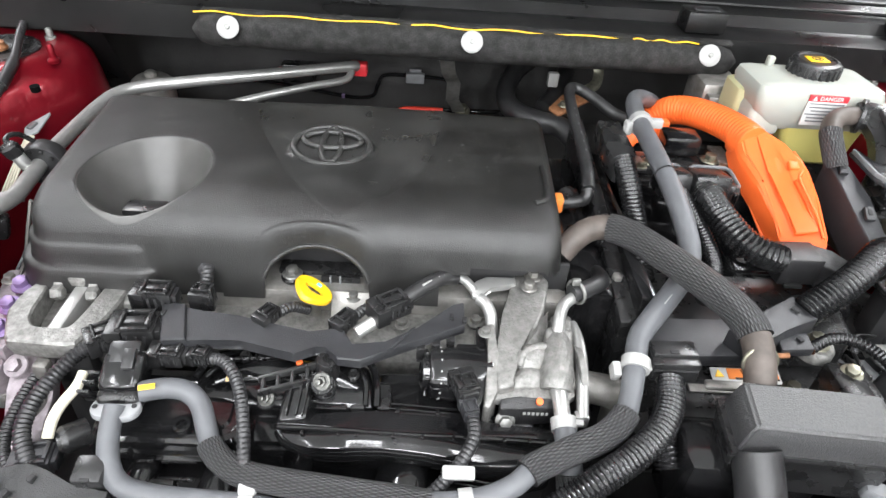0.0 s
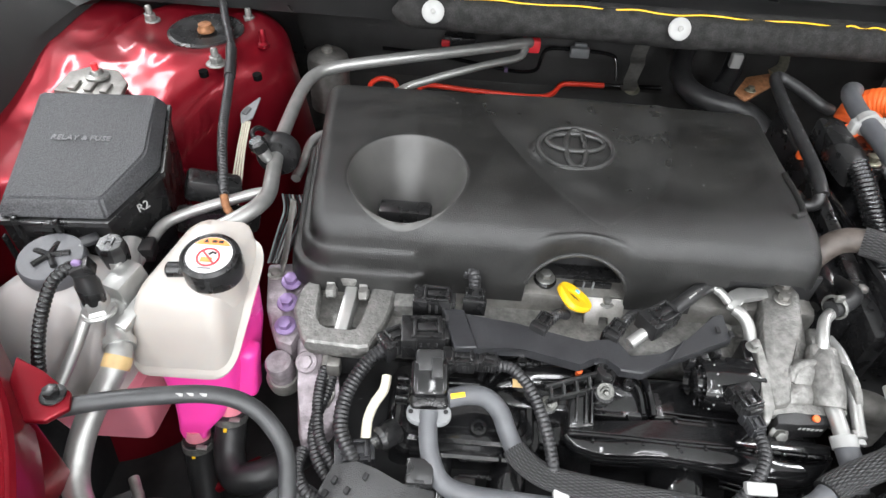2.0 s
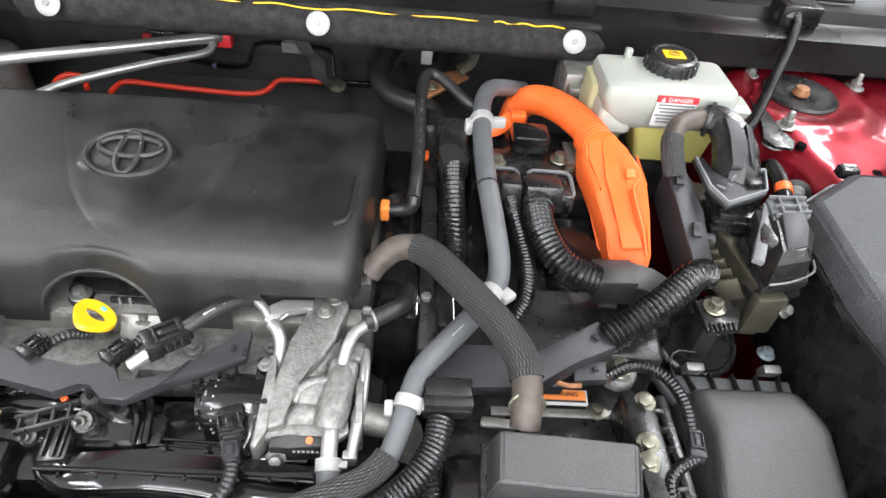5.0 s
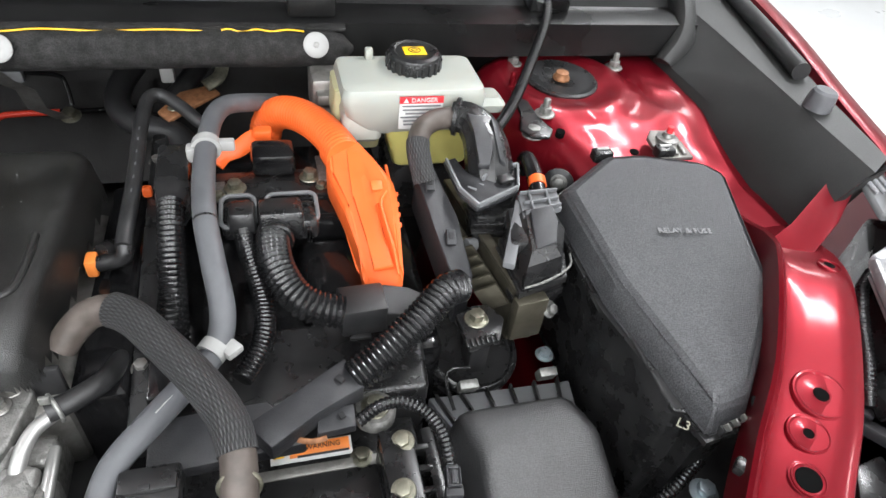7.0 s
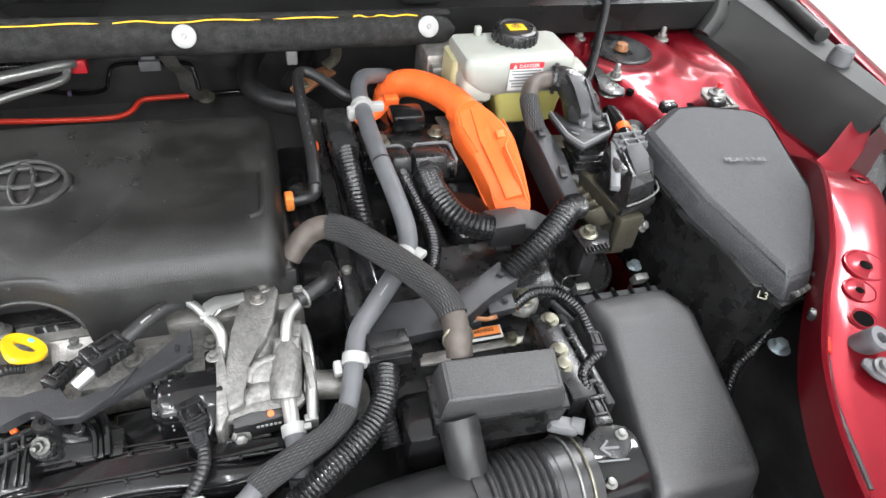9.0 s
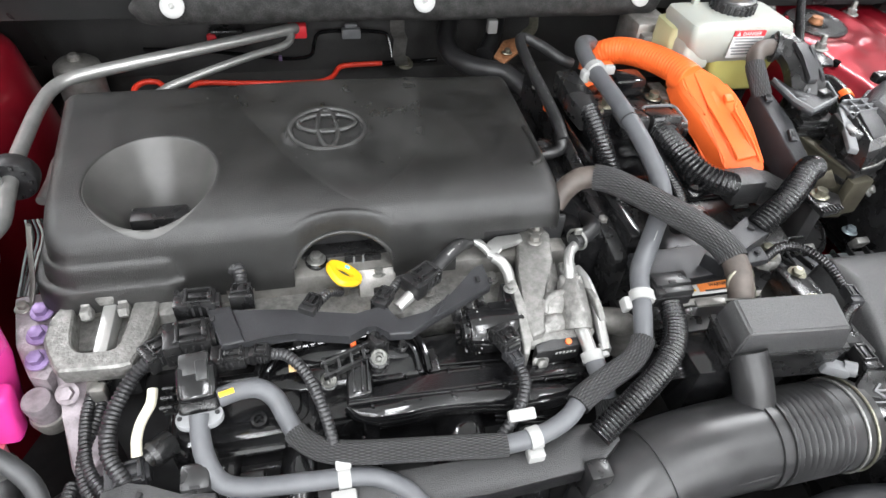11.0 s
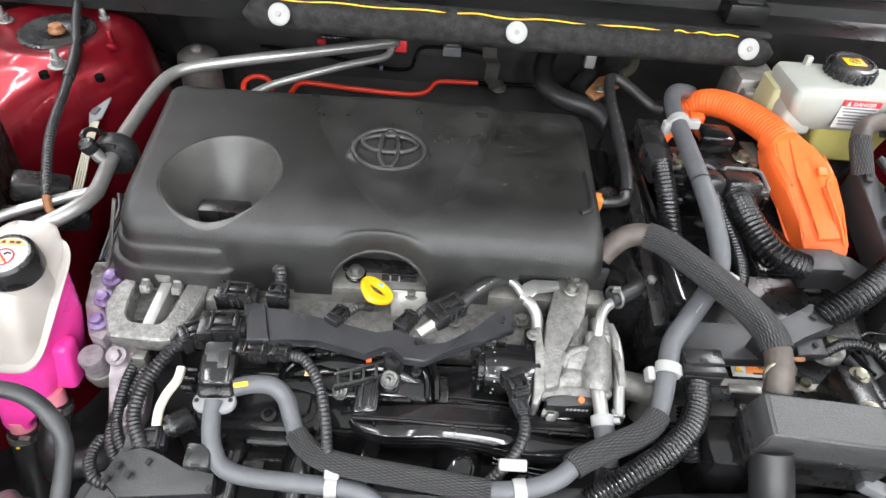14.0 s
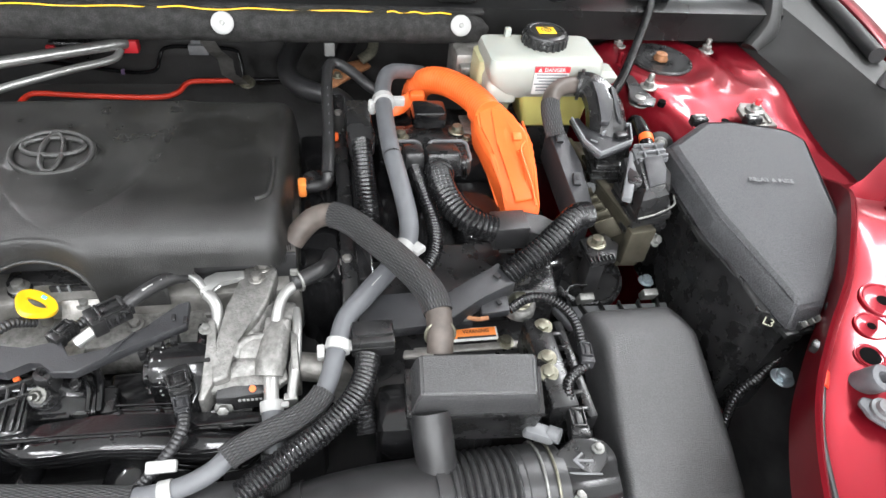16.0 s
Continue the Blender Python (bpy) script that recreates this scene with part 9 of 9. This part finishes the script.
# ---- the big fuse box ----
fr = thing("fuse_box", (0.71, 0.60, 0.78), "large grained black relay and fuse box with a tapered lid", "fuse box", "fuse boxes")
FR = [(0.701, 0.757, 0.991), (0.742, 0.757, 0.991), (0.815, 0.738, 0.989), (0.832, 0.715, 0.987), (0.780, 0.545, 0.974), (0.690, 0.449, 0.966), (0.655, 0.443, 0.966), (0.634, 0.577, 0.977), (0.629, 0.706, 0.987)]
FC = (0.73, 0.62)
t = skin([grown(FR, -0.003, 0.0015, FC), FR, grown(FR, 0.006, -0.004, FC), grown(FR, 0.016, -0.026, FC), grown(FR, 0.016, -0.030, FC)])
bmesh.ops.bevel(t, geom=[e for e in t.edges], offset=0.003, segments=3, affect="EDGES")
frl = part("lid", t, LID, fr, "grained black lid", 30)
part("rim", skin([grown(FR, 0.021, -0.030, FC), grown(FR, 0.021, -0.036, FC), grown(FR, 0.012, -0.038, FC), grown(FR, 0.004, -0.20, FC)]), BLACK, fr)
part("left_step", slab([(0.620, 0.715, 0.962), (0.645, 0.72, 0.962), (0.660, 0.50, 0.945), (0.650, 0.448, 0.940), (0.632, 0.455, 0.940), (0.625, 0.57, 0.952)], 0.16, 0.004), BLACK, fr)
letters("lid_word", "RELAY & FUSE", 0.0096, Matrix.Translation((0.7270, 0.627, 0.9856)) @ turned(4.6, 0, -8), EMBOSS, frl, 0.0006)
letters("box_word", "L3", 0.012, Matrix.Translation((0.6385, 0.4445, 0.9335)) @ turned(60, 0, -40), YZINC, fr, 0.0004)
fl = part("latch", box((0.674, 0.436, 0.938), (0.030, 0.010, 0.016), 0.002, turned(10, 0, 18)), BLACK, fr)
for k in range(3):
    part("latch_bar", box((0.664 + 0.010 * k, 0.429 + 0.003 * k, 0.944), (0.0025, 0.006, 0.014), 0.0006, turned(20, 0, 18)), ZINC, fl)
for x, y in ((0.700, 0.772), (0.785, 0.772)):
    lg = part("lug", box((x, y, 0.984), (0.024, 0.016, 0.014), 0.003), BLACK, fr)
    part("lug_line", box((x, y + 0.002, 0.992), (0.016, 0.004, 0.002), 0.0005), NYLON, lg)

# ---- on the right fender rail ----
stop = thing("rubber_buffer", (0.655, 0.335, 0.965), "ribbed grey rubber buffer on the fender rail", "buffer")
part("barrel", lathe([(0.0115, 0), (0.0118, 0.003), (0.0118, 0.010), (0.0122, 0.012), (0.0122, 0.026), (0.0115, 0.027), (0.0055, 0.027), (0.005, 0.020), (0.001, 0.020)], (0.658, 0.343, 0.962), (0.10, -0.40, 0.92), 28), CAPGREY, stop)
hinge = thing("headlamp_bracket", (0.65, 0.30, 0.95), "grey metal bracket with a round boss on the rail", "bracket")
part("arm", slab([(0.632, 0.319, 0.974), (0.640, 0.324, 0.974), (0.652, 0.319, 0.974), (0.690, 0.283, 0.974), (0.695, 0.255, 0.974), (0.672, 0.258, 0.974), (0.633, 0.303, 0.974)], 0.006, 0.003), CAPGREY, hinge)
part("boss", lathe([(0.012, 0), (0.012, 0.003), (0.009, 0.004), (0.008, 0.008), (0.001, 0.0085)], (0.648, 0.306, 0.974), (0, -0.1, 1), 24), PALE, hinge)
rw = thing("rail_cable", (0.62, 0.36, 0.95), "black cable with a red tape band along the rail", "cable")
RW = [(0.700, 0.445, 0.955), (0.677, 0.411, 0.958), (0.650, 0.385, 0.960), (0.634, 0.362, 0.960), (0.615, 0.335, 0.958), (0.588, 0.292, 0.955), (0.560, 0.22, 0.95)]
part("cable", tube(RW, 0.0035, 10), RUBBER, rw)
part("red_band", tube(RW, 0.0055, 12, ends=(0.40, 0.48)), REDTUBE, rw, "red tape band")
part("black_tie", box((0.648, 0.386, 0.960), (0.014, 0.020, 0.010), 0.003, turned(0, 0, 40)), BLACK, rw)
lamp = thing("headlamp", (0.97, 0.50, 0.85), "silver grey headlamp housing with its bracket", "headlamp")
part("shell", slab([(0.985, 0.640, 0.975), (1.040, 0.620, 0.970), (1.030, 0.48, 0.955), (0.95, 0.40, 0.93), (0.905, 0.445, 0.940), (0.915, 0.545, 0.960), (0.945, 0.585, 0.970)], 0.08, 0.010, 3), BLACK, lamp)
for a, b, w in (((0.912, 0.556, 0.985), (0.872, 0.440, 0.962), 0.013), ((0.908, 0.553, 0.985), (0.965, 0.572, 0.990), 0.016), ((0.962, 0.576, 0.990), (1.06, 0.640, 0.995), 0.030), ((0.975, 0.578, 0.990), (0.940, 0.470, 0.965), 0.014), ((0.870, 0.444, 0.962), (0.945, 0.470, 0.966), 0.020), ((0.862, 0.425, 0.945), (0.835, 0.345, 0.925), 0.026)):
    part("frame", bar(a, b, w, 0.014, 0.004), LENS, lamp, "silver grey frame")
part("window", slab([(0.958, 0.570, 0.9865), (0.995, 0.565, 0.9875), (0.985, 0.52, 0.982), (0.955, 0.51, 0.978)], 0.003, 0.001), DULL, lamp)
part("reflector", slab([(0.908, 0.551, 0.972), (0.962, 0.570, 0.977), (1.000, 0.560, 0.975), (0.975, 0.500, 0.960), (0.940, 0.470, 0.952), (0.876, 0.444, 0.948)], 0.004, 0.001), SHEET, lamp, "grey reflector field")
hb = part("bracket", slab([(0.958, 0.668, 1.034), (0.968, 0.678, 1.036), (0.980, 0.670, 1.034), (0.985, 0.640, 1.020), (0.975, 0.600, 1.005), (0.955, 0.605, 1.005), (0.952, 0.640, 1.020)], 0.012, 0.004), GREY, lamp, "grey ribbed bracket")
for k in range(3):
    part("bracket_rib", tube([(0.945 + 0.010 * k, 0.675, 1.034), (0.955 + 0.010 * k, 0.625, 1.018)], 0.0025, 8), LENS, hb)
part("low_shell", slab([(0.944, 0.478, 0.862), (1.03, 0.490, 0.868), (1.02, 0.20, 0.850), (0.66, 0.20, 0.845), (0.700, 0.270, 0.858), (0.771, 0.315, 0.860), (0.831, 0.358, 0.862), (0.858, 0.374, 0.862)], 0.006, 0.002), SHEET, lamp, "pale grey lower sheet")
for pts, zz in ((((0.842, 0.438), (0.914, 0.460), (0.900, 0.415), (0.846, 0.363), (0.790, 0.335), (0.765, 0.352), (0.800, 0.395)), 0.880), (((0.800, 0.395), (0.836, 0.400), (0.828, 0.372), (0.796, 0.350), (0.776, 0.362)), 0.900), (((0.872, 0.470), (0.925, 0.480), (0.905, 0.440), (0.868, 0.430)), 0.912)):
    part("dark_shroud", slab([(x, y, zz) for x, y in pts], 0.022, 0.004, 2), BLACK, lamp, "black plastic shroud")
part("dark_back", box((0.86, 0.44, 0.85), (0.16, 0.30, 0.06), 0.01, turned(0, 0, -35)), BLACK, lamp)
for k in range(3):
    part("back_rib", bar((0.83 + 0.02 * k, 0.48 - 0.04 * k, 0.885), (0.87 + 0.02 * k, 0.44 - 0.05 * k, 0.885), 0.012, 0.016, 0.003), SATIN, lamp)
lc = thing("headlamp_cable", (0.89, 0.5, 0.90), "corrugated black headlamp cable beside the rail", "cable")
part("conduit", tube([(0.935, 0.565, 0.955), (0.905, 0.545, 0.955), (0.885, 0.515, 0.945), (0.870, 0.480, 0.93), (0.85, 0.44, 0.91)], 0.0075, 14, rib=0.0012, pitch=0.005), CONDUIT, lc)
low = thing("lower_cable", (0.62, 0.46, 0.80), "thin corrugated black cable low beside the fuse box", "cable")
part("conduit", tube([(0.68, 0.44, 0.87), (0.65, 0.425, 0.86), (0.625, 0.415, 0.84), (0.61, 0.39, 0.80), (0.60, 0.35, 0.75)], 0.006, 12, rib=0.001, pitch=0.0042), CONDUIT, low)
bolt((0.655, 0.405, 0.885), 0.008, mat=BLUEZINC, label="pale blue bolt under the fender rail")
